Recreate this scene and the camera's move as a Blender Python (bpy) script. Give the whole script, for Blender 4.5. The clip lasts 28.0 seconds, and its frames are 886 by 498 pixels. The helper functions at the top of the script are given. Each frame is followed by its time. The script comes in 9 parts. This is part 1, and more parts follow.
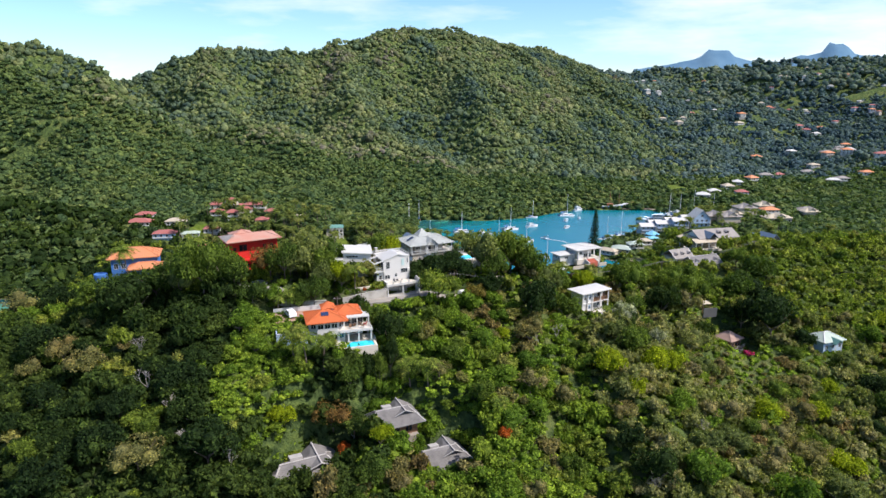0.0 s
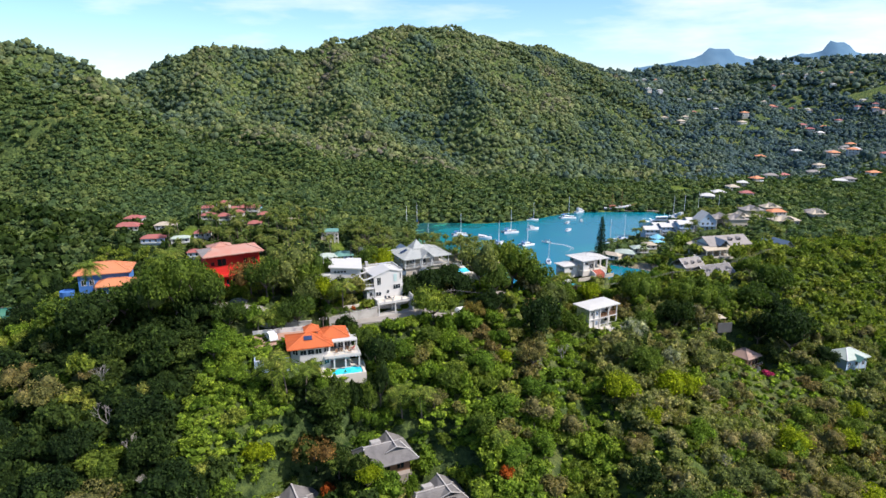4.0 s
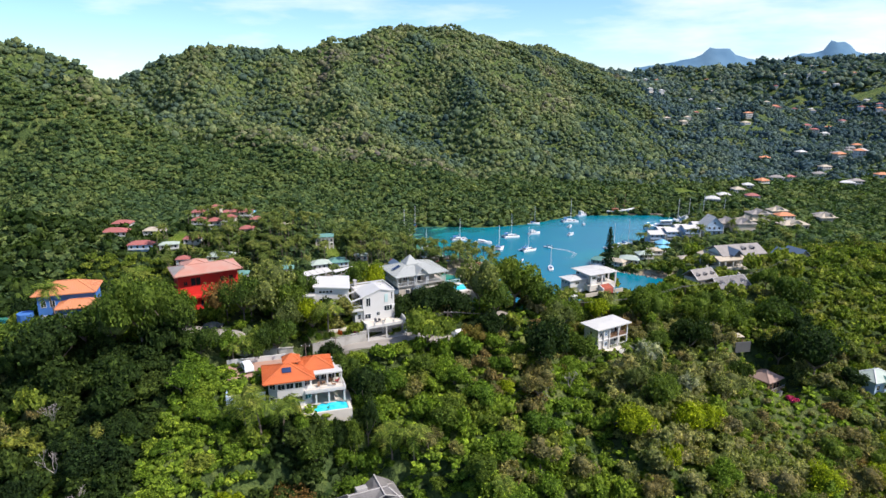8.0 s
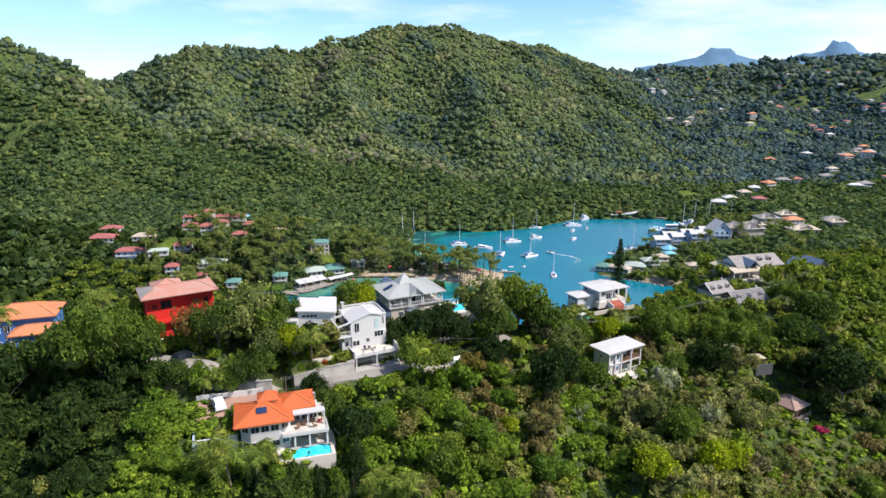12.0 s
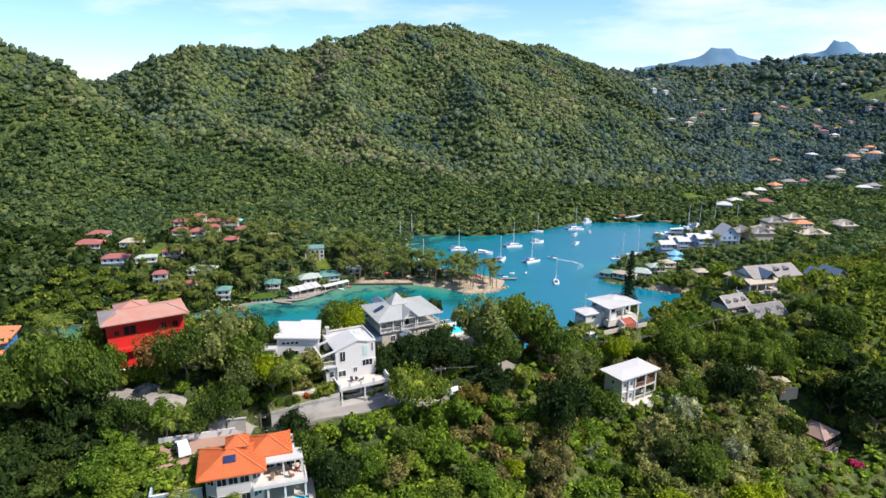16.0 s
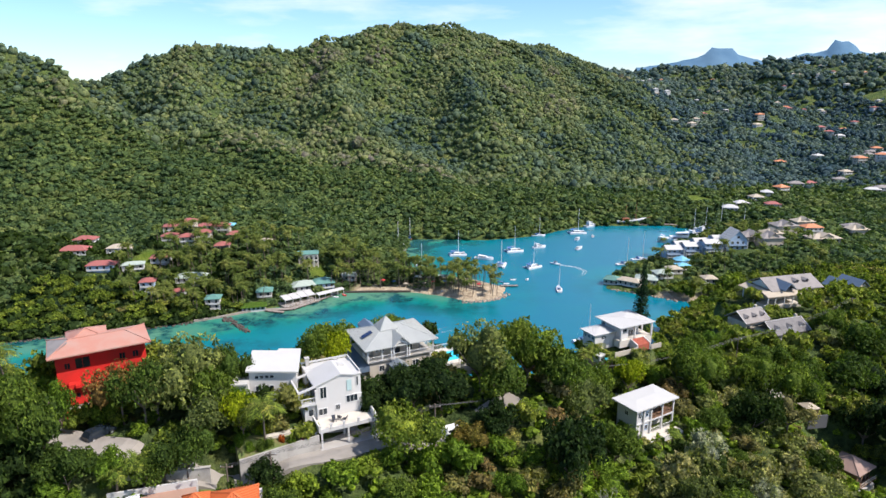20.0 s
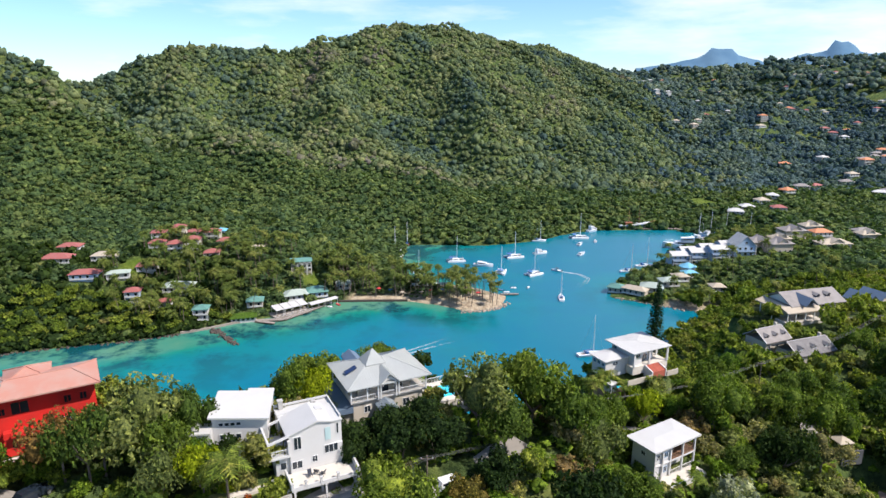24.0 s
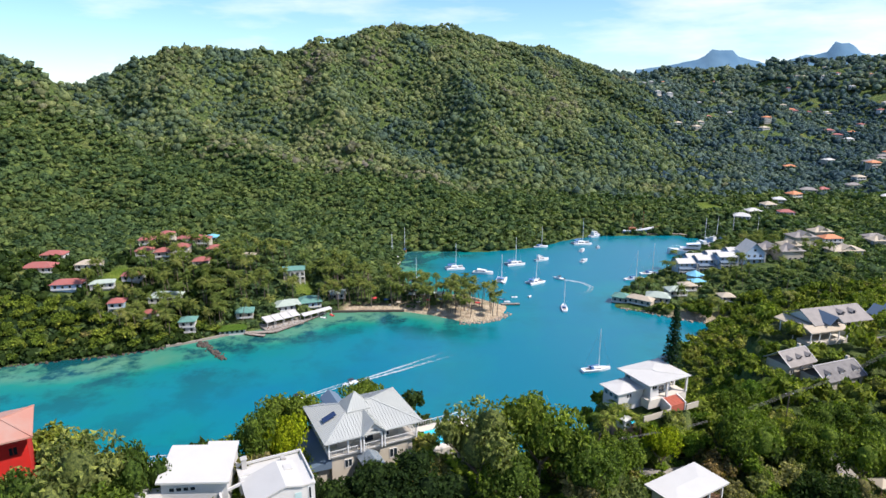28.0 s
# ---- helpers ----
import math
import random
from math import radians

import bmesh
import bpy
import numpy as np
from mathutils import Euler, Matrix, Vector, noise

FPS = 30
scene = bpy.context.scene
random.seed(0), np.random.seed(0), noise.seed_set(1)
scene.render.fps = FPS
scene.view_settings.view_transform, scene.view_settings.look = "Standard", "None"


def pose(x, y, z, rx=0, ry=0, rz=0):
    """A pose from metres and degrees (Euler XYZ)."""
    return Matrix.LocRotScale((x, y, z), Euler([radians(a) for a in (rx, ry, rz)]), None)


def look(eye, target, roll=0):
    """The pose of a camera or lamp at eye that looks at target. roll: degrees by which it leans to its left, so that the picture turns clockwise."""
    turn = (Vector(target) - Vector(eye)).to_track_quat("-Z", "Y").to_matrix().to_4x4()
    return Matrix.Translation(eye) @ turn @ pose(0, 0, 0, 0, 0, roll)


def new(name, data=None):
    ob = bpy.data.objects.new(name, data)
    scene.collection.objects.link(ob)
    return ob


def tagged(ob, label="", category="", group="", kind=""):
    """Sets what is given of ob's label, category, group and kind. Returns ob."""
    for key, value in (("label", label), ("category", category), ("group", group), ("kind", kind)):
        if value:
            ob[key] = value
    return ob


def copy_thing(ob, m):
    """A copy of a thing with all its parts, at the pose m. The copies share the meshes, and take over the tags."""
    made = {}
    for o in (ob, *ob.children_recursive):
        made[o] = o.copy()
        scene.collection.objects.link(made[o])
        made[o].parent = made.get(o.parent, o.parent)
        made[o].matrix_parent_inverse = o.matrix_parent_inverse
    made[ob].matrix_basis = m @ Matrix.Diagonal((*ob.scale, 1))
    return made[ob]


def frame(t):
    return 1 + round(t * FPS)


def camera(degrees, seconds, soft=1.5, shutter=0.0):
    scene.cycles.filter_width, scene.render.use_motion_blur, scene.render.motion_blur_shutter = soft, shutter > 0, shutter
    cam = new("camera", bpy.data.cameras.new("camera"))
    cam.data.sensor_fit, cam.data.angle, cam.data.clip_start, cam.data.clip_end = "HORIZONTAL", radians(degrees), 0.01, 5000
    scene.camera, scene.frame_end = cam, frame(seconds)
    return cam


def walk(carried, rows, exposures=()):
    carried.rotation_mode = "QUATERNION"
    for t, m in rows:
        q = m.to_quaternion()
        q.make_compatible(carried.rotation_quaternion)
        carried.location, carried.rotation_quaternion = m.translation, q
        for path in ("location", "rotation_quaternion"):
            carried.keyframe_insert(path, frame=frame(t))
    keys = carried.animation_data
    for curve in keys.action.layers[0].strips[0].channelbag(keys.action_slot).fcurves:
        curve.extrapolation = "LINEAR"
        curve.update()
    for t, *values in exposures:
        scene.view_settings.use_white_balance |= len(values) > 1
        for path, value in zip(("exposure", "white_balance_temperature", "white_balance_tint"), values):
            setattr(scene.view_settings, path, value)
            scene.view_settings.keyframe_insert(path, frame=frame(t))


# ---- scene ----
cam = camera(70.0, 28.0, soft=1.5)

# ---- camera: a level flight, metres and degrees ----
PATH = [
    (0, 0.00, 0.00, 115.69, 75.55, -0.19, -0.00),
    (3, 0.75, 10.37, 115.97, 75.46, -0.14, -0.03),
    (6, 1.38, 21.57, 116.28, 75.44, -0.12, -0.07),
    (9, 2.15, 32.42, 116.49, 75.44, -0.10, -0.06),
    (12, 2.70, 43.24, 116.80, 75.44, -0.09, -0.04),
    (15, 3.25, 53.75, 116.80, 75.46, -0.07, -0.05),
    (18, 3.84, 64.24, 116.65, 75.47, -0.05, -0.07),
    (21, 4.68, 74.91, 116.58, 75.51, 0.01, -0.05),
    (24, 5.30, 85.62, 116.72, 75.56, 0.04, -0.12),
    (26, 5.76, 92.84, 116.84, 75.64, 0.05, -0.14),
    (28, 6.29, 99.79, 116.91, 75.69, 0.06, -0.14),
]
walk(cam, [(t, pose(x, y, z, rx, ry, rz)) for t, x, y, z, rx, ry, rz in PATH], [(0, 0.5, 6350, 16), (28, 0.5, 6350, 16)])

# ---- light: afternoon sun from the right and a little ahead, clear sky with thin cloud ----
SUN_AZ, SUN_EL = radians(109), radians(50)
SUN_DIR = Vector((math.sin(SUN_AZ) * math.cos(SUN_EL), math.cos(SUN_AZ) * math.cos(SUN_EL), math.sin(SUN_EL)))
sun = new("sun", bpy.data.lights.new("sun", "SUN"))
sun.data.energy, sun.data.angle, sun.data.color = 4.8, radians(0.5), (1.0, 0.94, 0.84)
sun.matrix_world = look(SUN_DIR * 800, (0, 0, 0))

world = bpy.data.worlds.new("world")
scene.world = world
world.use_nodes = True
wt = world.node_tree
wt.nodes.clear()


def wnode(kind, **values):
    n = wt.nodes.new(kind)
    for key, value in values.items():
        n.inputs[key.replace("_", " ")].default_value = value
    return n


sky = wt.nodes.new("ShaderNodeTexSky")
sky.sky_type, sky.sun_disc = "NISHITA", False
sky.sun_elevation, sky.sun_rotation = SUN_EL, SUN_AZ
sky.air_density, sky.dust_density, sky.ozone_density = 1.0, 0.1, 3.0
coord = wt.nodes.new("ShaderNodeTexCoord")
stretch = wt.nodes.new("ShaderNodeMapping")
stretch.inputs["Scale"].default_value = (1.0, 1.0, 4.5)
stretch.inputs["Location"].default_value = (0.37, 0.12, 0.21)
wisps = wnode("ShaderNodeTexNoise", Scale=4.6, Detail=7.0, Roughness=0.56)
ramp = wt.nodes.new("ShaderNodeValToRGB")
ramp.color_ramp.elements[0].position, ramp.color_ramp.elements[1].position = 0.46, 0.80
cloud = wt.nodes.new("ShaderNodeMix")
cloud.data_type = "RGBA"
cloud.inputs[7].default_value = (7.4, 7.8, 8.1, 1)
fade = wt.nodes.new("ShaderNodeMath")
fade.operation = "MULTIPLY"
fade.inputs[1].default_value = 0.8
back = wnode("ShaderNodeBackground", Strength=0.115)
out = wt.nodes.new("ShaderNodeOutputWorld")
wt.links.new(coord.outputs["Generated"], stretch.inputs["Vector"])
wt.links.new(stretch.outputs[0], wisps.inputs["Vector"])
apart = wt.nodes.new("ShaderNodeSeparateXYZ")
veil = wt.nodes.new("ShaderNodeMath")
veil.operation = "MULTIPLY_ADD"
veil.inputs[1].default_value = 0.22
wt.links.new(coord.outputs["Generated"], apart.inputs[0])
wt.links.new(apart.outputs[0], veil.inputs[0])
wt.links.new(wisps.outputs["Fac"], veil.inputs[2])
wt.links.new(veil.outputs[0], ramp.inputs[0])
wt.links.new(ramp.outputs[0], fade.inputs[0])
wt.links.new(fade.outputs[0], cloud.inputs[0])
tint = wt.nodes.new("ShaderNodeMix")
tint.data_type, tint.blend_type = "RGBA", "MULTIPLY"
tint.inputs[0].default_value = 1.0
tint.inputs[7].default_value = (0.76, 0.97, 1.14, 1)
wt.links.new(sky.outputs[0], tint.inputs[6])
wt.links.new(tint.outputs[2], cloud.inputs[6])
wt.links.new(cloud.outputs[2], back.inputs["Color"])
wt.links.new(back.outputs[0], out.inputs[0])

# ---- materials ----
def material(name, build, **settings):
    m = bpy.data.materials.new(name)
    m.use_nodes = True
    nt = m.node_tree
    bsdf = nt.nodes["Principled BSDF"]
    for key, value in settings.items():
        bsdf.inputs[key.replace("_", " ")].default_value = value
    if build:
        build(nt, bsdf)
    return m


def node(nt, kind, **values):
    n = nt.nodes.new(kind)
    for key, value in values.items():
        n.inputs[key.replace("_", " ")].default_value = value
    return n


def noise_of(nt, scale, detail=4.0, rough=0.55, vector=None):
    n = node(nt, "ShaderNodeTexNoise", Scale=scale, Detail=detail, Roughness=rough)
    if vector is not None:
        nt.links.new(vector, n.inputs["Vector"])
    return n.outputs["Fac"]


def position(nt):
    return nt.nodes.new("ShaderNodeNewGeometry").outputs["Position"]


def local(nt):
    return nt.nodes.new("ShaderNodeTexCoord").outputs["Object"]


def ramp_of(nt, fac, *stops):
    r = nt.nodes.new("ShaderNodeValToRGB")
    els = r.color_ramp.elements
    while len(els) < len(stops):
        els.new(0.5)
    for el, (place, colour) in zip(els, stops):
        el.position, el.color = place, (*colour, 1)
    nt.links.new(fac, r.inputs[0])
    return r.outputs[0]


def mixed(nt, fac, a, b, kind="MIX"):
    m = nt.nodes.new("ShaderNodeMix")
    m.data_type, m.blend_type = "RGBA", kind
    for socket, value in ((m.inputs[0], fac), (m.inputs[6], a), (m.inputs[7], b)):
        if isinstance(value, (int, float)):
            socket.default_value = value
        elif isinstance(value, tuple):
            socket.default_value = (*value, 1)
        else:
            nt.links.new(value, socket)
    return m.outputs[2]


def maths(nt, op, a, b=0.0):
    m = nt.nodes.new("ShaderNodeMath")
    m.operation = op
    for socket, value in zip(m.inputs, (a, b)):
        if isinstance(value, (int, float)):
            socket.default_value = value
        else:
            nt.links.new(value, socket)
    return m.outputs[0]


def bumped(nt, bsdf, height, strength=0.4, distance=0.1):
    b = node(nt, "ShaderNodeBump", Strength=strength, Distance=distance)
    nt.links.new(height, b.inputs["Height"])
    nt.links.new(b.outputs[0], bsdf.inputs["Normal"])


def worn(name, base, dirt, scale=0.6, amount=0.35, rough=0.7, grain=6.0, bump=0.15, metal=0.0):
    """A painted or plain surface with stains at two scales and a fine relief."""
    def build(nt, bsdf):
        p = local(nt)
        big = maths(nt, "MULTIPLY", ramp_of(nt, noise_of(nt, scale, 5, 0.6, p), (0.42, (0, 0, 0)), (0.72, (1, 1, 1))), amount)
        fine = noise_of(nt, grain, 3, 0.6, p)
        col = mixed(nt, big, base, dirt)
        col = mixed(nt, maths(nt, "MULTIPLY", fine, 0.25), col, tuple(0.6 * c for c in base))
        nt.links.new(col, bsdf.inputs["Base Color"])
        bumped(nt, bsdf, fine, bump, 0.02)
    return material(name, build, Roughness=rough, Metallic=metal)


def foliage(name, *greens, patch=0.02, through_light=0.4, fleck=3.0, drift=0.62, glint=1.0):
    """Leaves: a hue for each leaf and for each place, some light through them."""
    def build(nt, bsdf):
        p = position(nt)
        island = nt.nodes.new("ShaderNodeNewGeometry").outputs["Random Per Island"]
        tint = nt.nodes.new("ShaderNodeAttribute")
        tint.attribute_name = "tint"
        own = nt.nodes.new("ShaderNodeObjectInfo").outputs["Random"]
        place = maths(nt, "ADD", maths(nt, "MULTIPLY", noise_of(nt, patch, 3, 0.5, p), drift), maths(nt, "MULTIPLY", noise_of(nt, patch * 9, 2, 0.5, p), 0.45))
        hue = maths(nt, "ADD", maths(nt, "MULTIPLY", tint.outputs["Fac"], 0.42), maths(nt, "MULTIPLY", own, 0.34))
        hue = maths(nt, "ADD", maths(nt, "ADD", hue, place), -0.32 - (drift - 0.62) / 2)
        step = 1.0 / (len(greens) - 1)
        col = ramp_of(nt, hue, *[(i * step, g) for i, g in enumerate(greens)])
        col = mixed(nt, 1.0, col, ramp_of(nt, island, (0.0, (0.48, 0.54, 0.50)), (0.7, (1.05, 1.04, 0.98)), (1.0, (1.12 + 0.63 * glint, 1.10 + 0.56 * glint, 1.0 + 0.25 * glint))), "MULTIPLY")
        flecks = noise_of(nt, fleck, 4, 0.75, p)
        col = mixed(nt, 1.0, col, ramp_of(nt, flecks, (0.36, (0.36, 0.42, 0.42)), (0.50, (0.98, 0.98, 0.95)), (0.64, (1.15 + 0.65 * glint, 1.13 + 0.52 * glint, 1.0 + 0.25 * glint))), "MULTIPLY")
        bumped(nt, bsdf, flecks, 0.7, 0.4 / fleck)
        nt.links.new(col, bsdf.inputs["Base Color"])
        trans = nt.nodes.new("ShaderNodeBsdfTranslucent")
        nt.links.new(mixed(nt, 1.0, col, (1.15, 1.3, 0.5), "MULTIPLY"), trans.inputs["Color"])
        blend = nt.nodes.new("ShaderNodeMixShader")
        blend.inputs[0].default_value = through_light
        nt.links.new(bsdf.outputs[0], blend.inputs[1])
        nt.links.new(trans.outputs[0], blend.inputs[2])
        nt.links.new(blend.outputs[0], nt.nodes["Material Output"].inputs["Surface"])
    return material(name, build, Roughness=0.75, Specular_IOR_Level=0.10)


LEAF = foliage("leaves", (0.032, 0.058, 0.018), (0.058, 0.098, 0.021), (0.093, 0.142, 0.025), (0.136, 0.187, 0.030), (0.195, 0.232, 0.043), (0.212, 0.182, 0.090))
# Dark-leaved plants, taken darker still to carry the left slope's shade.
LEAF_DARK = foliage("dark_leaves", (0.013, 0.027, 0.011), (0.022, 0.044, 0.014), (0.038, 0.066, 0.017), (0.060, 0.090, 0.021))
LEAF_BRIGHT = foliage("bright_leaves", (0.058, 0.114, 0.018), (0.096, 0.168, 0.022), (0.146, 0.224, 0.027), (0.214, 0.275, 0.038))
LEAF_YELLOW = foliage("yellow_green_leaves", (0.165, 0.220, 0.009), (0.231, 0.286, 0.011), (0.308, 0.330, 0.013))
LEAF_DRY = foliage("dry_leaves", (0.138, 0.132, 0.057), (0.218, 0.190, 0.098), (0.161, 0.161, 0.063), (0.196, 0.138, 0.069), (0.138, 0.149, 0.046))
# Distance haze is put into the next three leaf colours as extra blue.
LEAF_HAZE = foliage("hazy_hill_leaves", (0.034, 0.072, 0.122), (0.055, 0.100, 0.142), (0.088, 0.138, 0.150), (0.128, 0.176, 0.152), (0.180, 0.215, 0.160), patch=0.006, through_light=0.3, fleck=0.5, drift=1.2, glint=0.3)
LEAF_FAR_HAZED = foliage("hill_leaves", (0.034, 0.068, 0.096), (0.059, 0.102, 0.105), (0.098, 0.145, 0.105), (0.145, 0.189, 0.098), (0.192, 0.217, 0.102), (0.185, 0.168, 0.155), patch=0.009, through_light=0.3, fleck=0.9, drift=1.3, glint=0.35)
LEAF_WOODS = foliage("woods_leaves", (0.024, 0.052, 0.040), (0.044, 0.083, 0.048), (0.074, 0.121, 0.052), (0.116, 0.162, 0.056), (0.175, 0.203, 0.078), patch=0.02, through_light=0.3, fleck=1.2, glint=0.45)
LEAF_OLIVE = foliage("olive_leaves", (0.060, 0.090, 0.036), (0.098, 0.130, 0.046), (0.138, 0.170, 0.056), (0.182, 0.208, 0.072), (0.250, 0.245, 0.115), (0.235, 0.190, 0.132))
PALM_FAR = foliage("shore_palm_fronds", (0.052, 0.088, 0.026), (0.095, 0.140, 0.036), (0.160, 0.192, 0.054), (0.270, 0.260, 0.100))
LEAF_RED = foliage("flowering_leaves", (0.32, 0.05, 0.02), (0.40, 0.10, 0.02), (0.30, 0.03, 0.06))
LEAF_SILVER = foliage("silver_leaves", (0.16, 0.18, 0.12), (0.30, 0.32, 0.25), (0.40, 0.41, 0.34))
LEAF_RUST = foliage("rust_leaves", (0.16, 0.12, 0.03), (0.22, 0.13, 0.05), (0.14, 0.13, 0.03), (0.24, 0.11, 0.05))
LEAF_PINK = foliage("pink_blossom", (0.45, 0.03, 0.16), (0.55, 0.06, 0.22))
PALM_LEAF = foliage("palm_fronds", (0.052, 0.102, 0.020), (0.095, 0.150, 0.027), (0.150, 0.190, 0.040), (0.225, 0.190, 0.065))
PINE_LEAF = foliage("pine_needles", (0.012, 0.035, 0.018), (0.02, 0.05, 0.022), (0.03, 0.06, 0.025))
HEDGE = foliage("clipped_hedge", (0.055, 0.120, 0.020), (0.090, 0.165, 0.026), (0.125, 0.205, 0.034))
BARK = worn("bark", (0.17, 0.13, 0.10), (0.07, 0.06, 0.05), 1.5, 0.6, 0.9, 9, 0.5)
BARE_WOOD = worn("bare_wood", (0.30, 0.27, 0.24), (0.14, 0.12, 0.10), 1.5, 0.5, 0.9, 9, 0.3)


def ground_build(nt, bsdf):
    p = position(nt)
    soil = ramp_of(nt, noise_of(nt, 0.05, 6, 0.6, p), (0.3, (0.055, 0.085, 0.030)), (0.5, (0.080, 0.115, 0.036)), (0.65, (0.115, 0.130, 0.045)), (0.8, (0.15, 0.13, 0.065)))
    fine = noise_of(nt, 0.32, 6, 0.7, p)
    col = mixed(nt, 1.0, soil, ramp_of(nt, fine, (0.36, (0.30, 0.36, 0.38)), (0.5, (0.85, 0.88, 0.85)), (0.64, (1.5, 1.4, 1.1))), "MULTIPLY")
    sand = nt.nodes.new("ShaderNodeAttribute")
    sand.attribute_name = "sand"
    col = mixed(nt, sand.outputs["Fac"], col, ramp_of(nt, noise_of(nt, 0.35, 5, 0.6, p), (0.35, (0.33, 0.25, 0.165)), (0.6, (0.50, 0.41, 0.29))))
    lawn = nt.nodes.new("ShaderNodeAttribute")
    lawn.attribute_name = "lawn"
    col = mixed(nt, lawn.outputs["Fac"], col, ramp_of(nt, noise_of(nt, 0.2, 5, 0.6, p), (0.35, (0.075, 0.12, 0.014)), (0.65, (0.13, 0.17, 0.028))))
    nt.links.new(col, bsdf.inputs["Base Color"])
    bumped(nt, bsdf, fine, 0.9, 2.5)


GROUND = material("ground", ground_build, Roughness=0.95, Specular_IOR_Level=0.1)


def water_build(nt, bsdf):
    p = position(nt)
    near = nt.nodes.new("ShaderNodeAttribute")
    near.attribute_name = "shoal"
    drift = noise_of(nt, 0.012, 4, 0.55, p)
    patchy = maths(nt, "ADD", near.outputs["Fac"], maths(nt, "MULTIPLY", maths(nt, "ADD", noise_of(nt, 0.022, 5, 0.6, p), -0.5), 0.9))
    patchy = maths(nt, "ADD", patchy, maths(nt, "MULTIPLY", maths(nt, "ADD", drift, -0.5), 0.5))
    col = ramp_of(nt, patchy, (0.0, (0.0, 0.135, 0.205)), (0.25, (0.0, 0.155, 0.195)), (0.5, (0.0, 0.160, 0.158)), (0.75, (0.008, 0.190, 0.140)), (1.0, (0.085, 0.225, 0.145)))
    weed = ramp_of(nt, noise_of(nt, 0.040, 6, 0.65, p), (0.47, (0, 0, 0)), (0.60, (1, 1, 1)))
    col = mixed(nt, maths(nt, "MULTIPLY", maths(nt, "MULTIPLY", weed, near.outputs["Fac"]), 1.5), col, (0.004, 0.062, 0.072))
    nt.links.new(col, bsdf.inputs["Base Color"])
    s = nt.nodes.new("ShaderNodeMapping")
    s.inputs["Scale"].default_value = (1.0, 0.55, 1.0)
    nt.links.new(p, s.inputs["Vector"])
    bumped(nt, bsdf, noise_of(nt, 0.55, 4, 0.6, s.outputs[0]), 0.10, 0.25)


WATER = material("sea_water", water_build, Roughness=0.22, IOR=1.33)

WHITE_WALL = worn("white_render", (0.56, 0.55, 0.53), (0.50, 0.48, 0.44), 0.45, 0.35, 0.8)
CREAM_WALL = worn("cream_render", (0.47, 0.42, 0.34), (0.38, 0.33, 0.26), 0.45, 0.35, 0.8)
WHITE_ROOF = worn("white_roof_sheet", (0.52, 0.51, 0.48), (0.44, 0.43, 0.40), 0.35, 0.4, 0.55)
WHITE_TRIM = worn("white_paint", (0.64, 0.64, 0.62), (0.58, 0.57, 0.54), 0.8, 0.25, 0.55)
STAINED_WALL = worn("stained_render", (0.44, 0.42, 0.38), (0.24, 0.22, 0.19), 0.5, 0.8, 0.9)
RED_WALL = worn("red_render", (0.58, 0.016, 0.008), (0.30, 0.02, 0.015), 0.4, 0.5, 0.75)
BLUE_WALL = worn("blue_render", (0.05, 0.17, 0.46), (0.03, 0.09, 0.24), 0.4, 0.4, 0.75)
# Real pale blue paint, and the shade tint of the marina house fronts.
PALE_BLUE = worn("pale_blue_paint", (0.40, 0.52, 0.66), (0.26, 0.36, 0.48), 0.5, 0.4, 0.7)
ORANGE_TILE = worn("orange_clay_tile", (0.56, 0.135, 0.035), (0.36, 0.085, 0.03), 0.5, 0.5, 0.75, 5, 0.3)
SALMON_ROOF = worn("salmon_roof_sheet", (0.43, 0.20, 0.145), (0.40, 0.30, 0.25), 0.3, 0.6, 0.75)
FADED_ORANGE = worn("faded_orange_roof", (0.55, 0.21, 0.09), (0.40, 0.20, 0.12), 0.3, 0.5, 0.75)
RED_ROOF = worn("dusty_red_roof", (0.33, 0.10, 0.085), (0.26, 0.14, 0.12), 0.4, 0.5, 0.75)
GREY_SEAM = worn("grey_metal_roof", (0.375, 0.39, 0.37), (0.285, 0.30, 0.29), 0.35, 0.4, 0.7, 5, 0.1)
BLUE_SEAM = worn("slate_blue_roof", (0.115, 0.165, 0.225), (0.085, 0.12, 0.165), 0.35, 0.4, 0.65, 5, 0.1)
SHINGLE = worn("weathered_shingle", (0.185, 0.175, 0.170), (0.085, 0.08, 0.078), 0.8, 0.7, 0.85, 4, 0.6)
PALE_SHINGLE = worn("pale_weathered_shingle", (0.27, 0.245, 0.225), (0.16, 0.145, 0.135), 0.5, 0.6, 0.85, 4, 0.5)
CAP_WOOD = worn("bleached_ridge_wood", (0.42, 0.40, 0.38), (0.28, 0.26, 0.25), 0.8, 0.5, 0.85)
BROWN_ROOF = worn("brown_roof", (0.30, 0.20, 0.16), (0.20, 0.13, 0.10), 0.6, 0.5, 0.85)
GREEN_ROOF = worn("green_roof", (0.11, 0.25, 0.21), (0.08, 0.16, 0.14), 0.5, 0.5, 0.6)
PALE_GREEN_ROOF = worn("pale_green_roof", (0.36, 0.42, 0.36), (0.24, 0.29, 0.25), 0.4, 0.5, 0.7)
AQUA_ROOF = worn("aqua_roof", (0.16, 0.44, 0.58), (0.12, 0.32, 0.44), 0.5, 0.4, 0.6)
TAN_ROOF = worn("tan_roof", (0.44, 0.375, 0.28), (0.32, 0.27, 0.21), 0.5, 0.5, 0.8)
TIMBER = worn("brown_timber", (0.20, 0.11, 0.06), (0.10, 0.06, 0.04), 1.0, 0.5, 0.8, 8, 0.3)
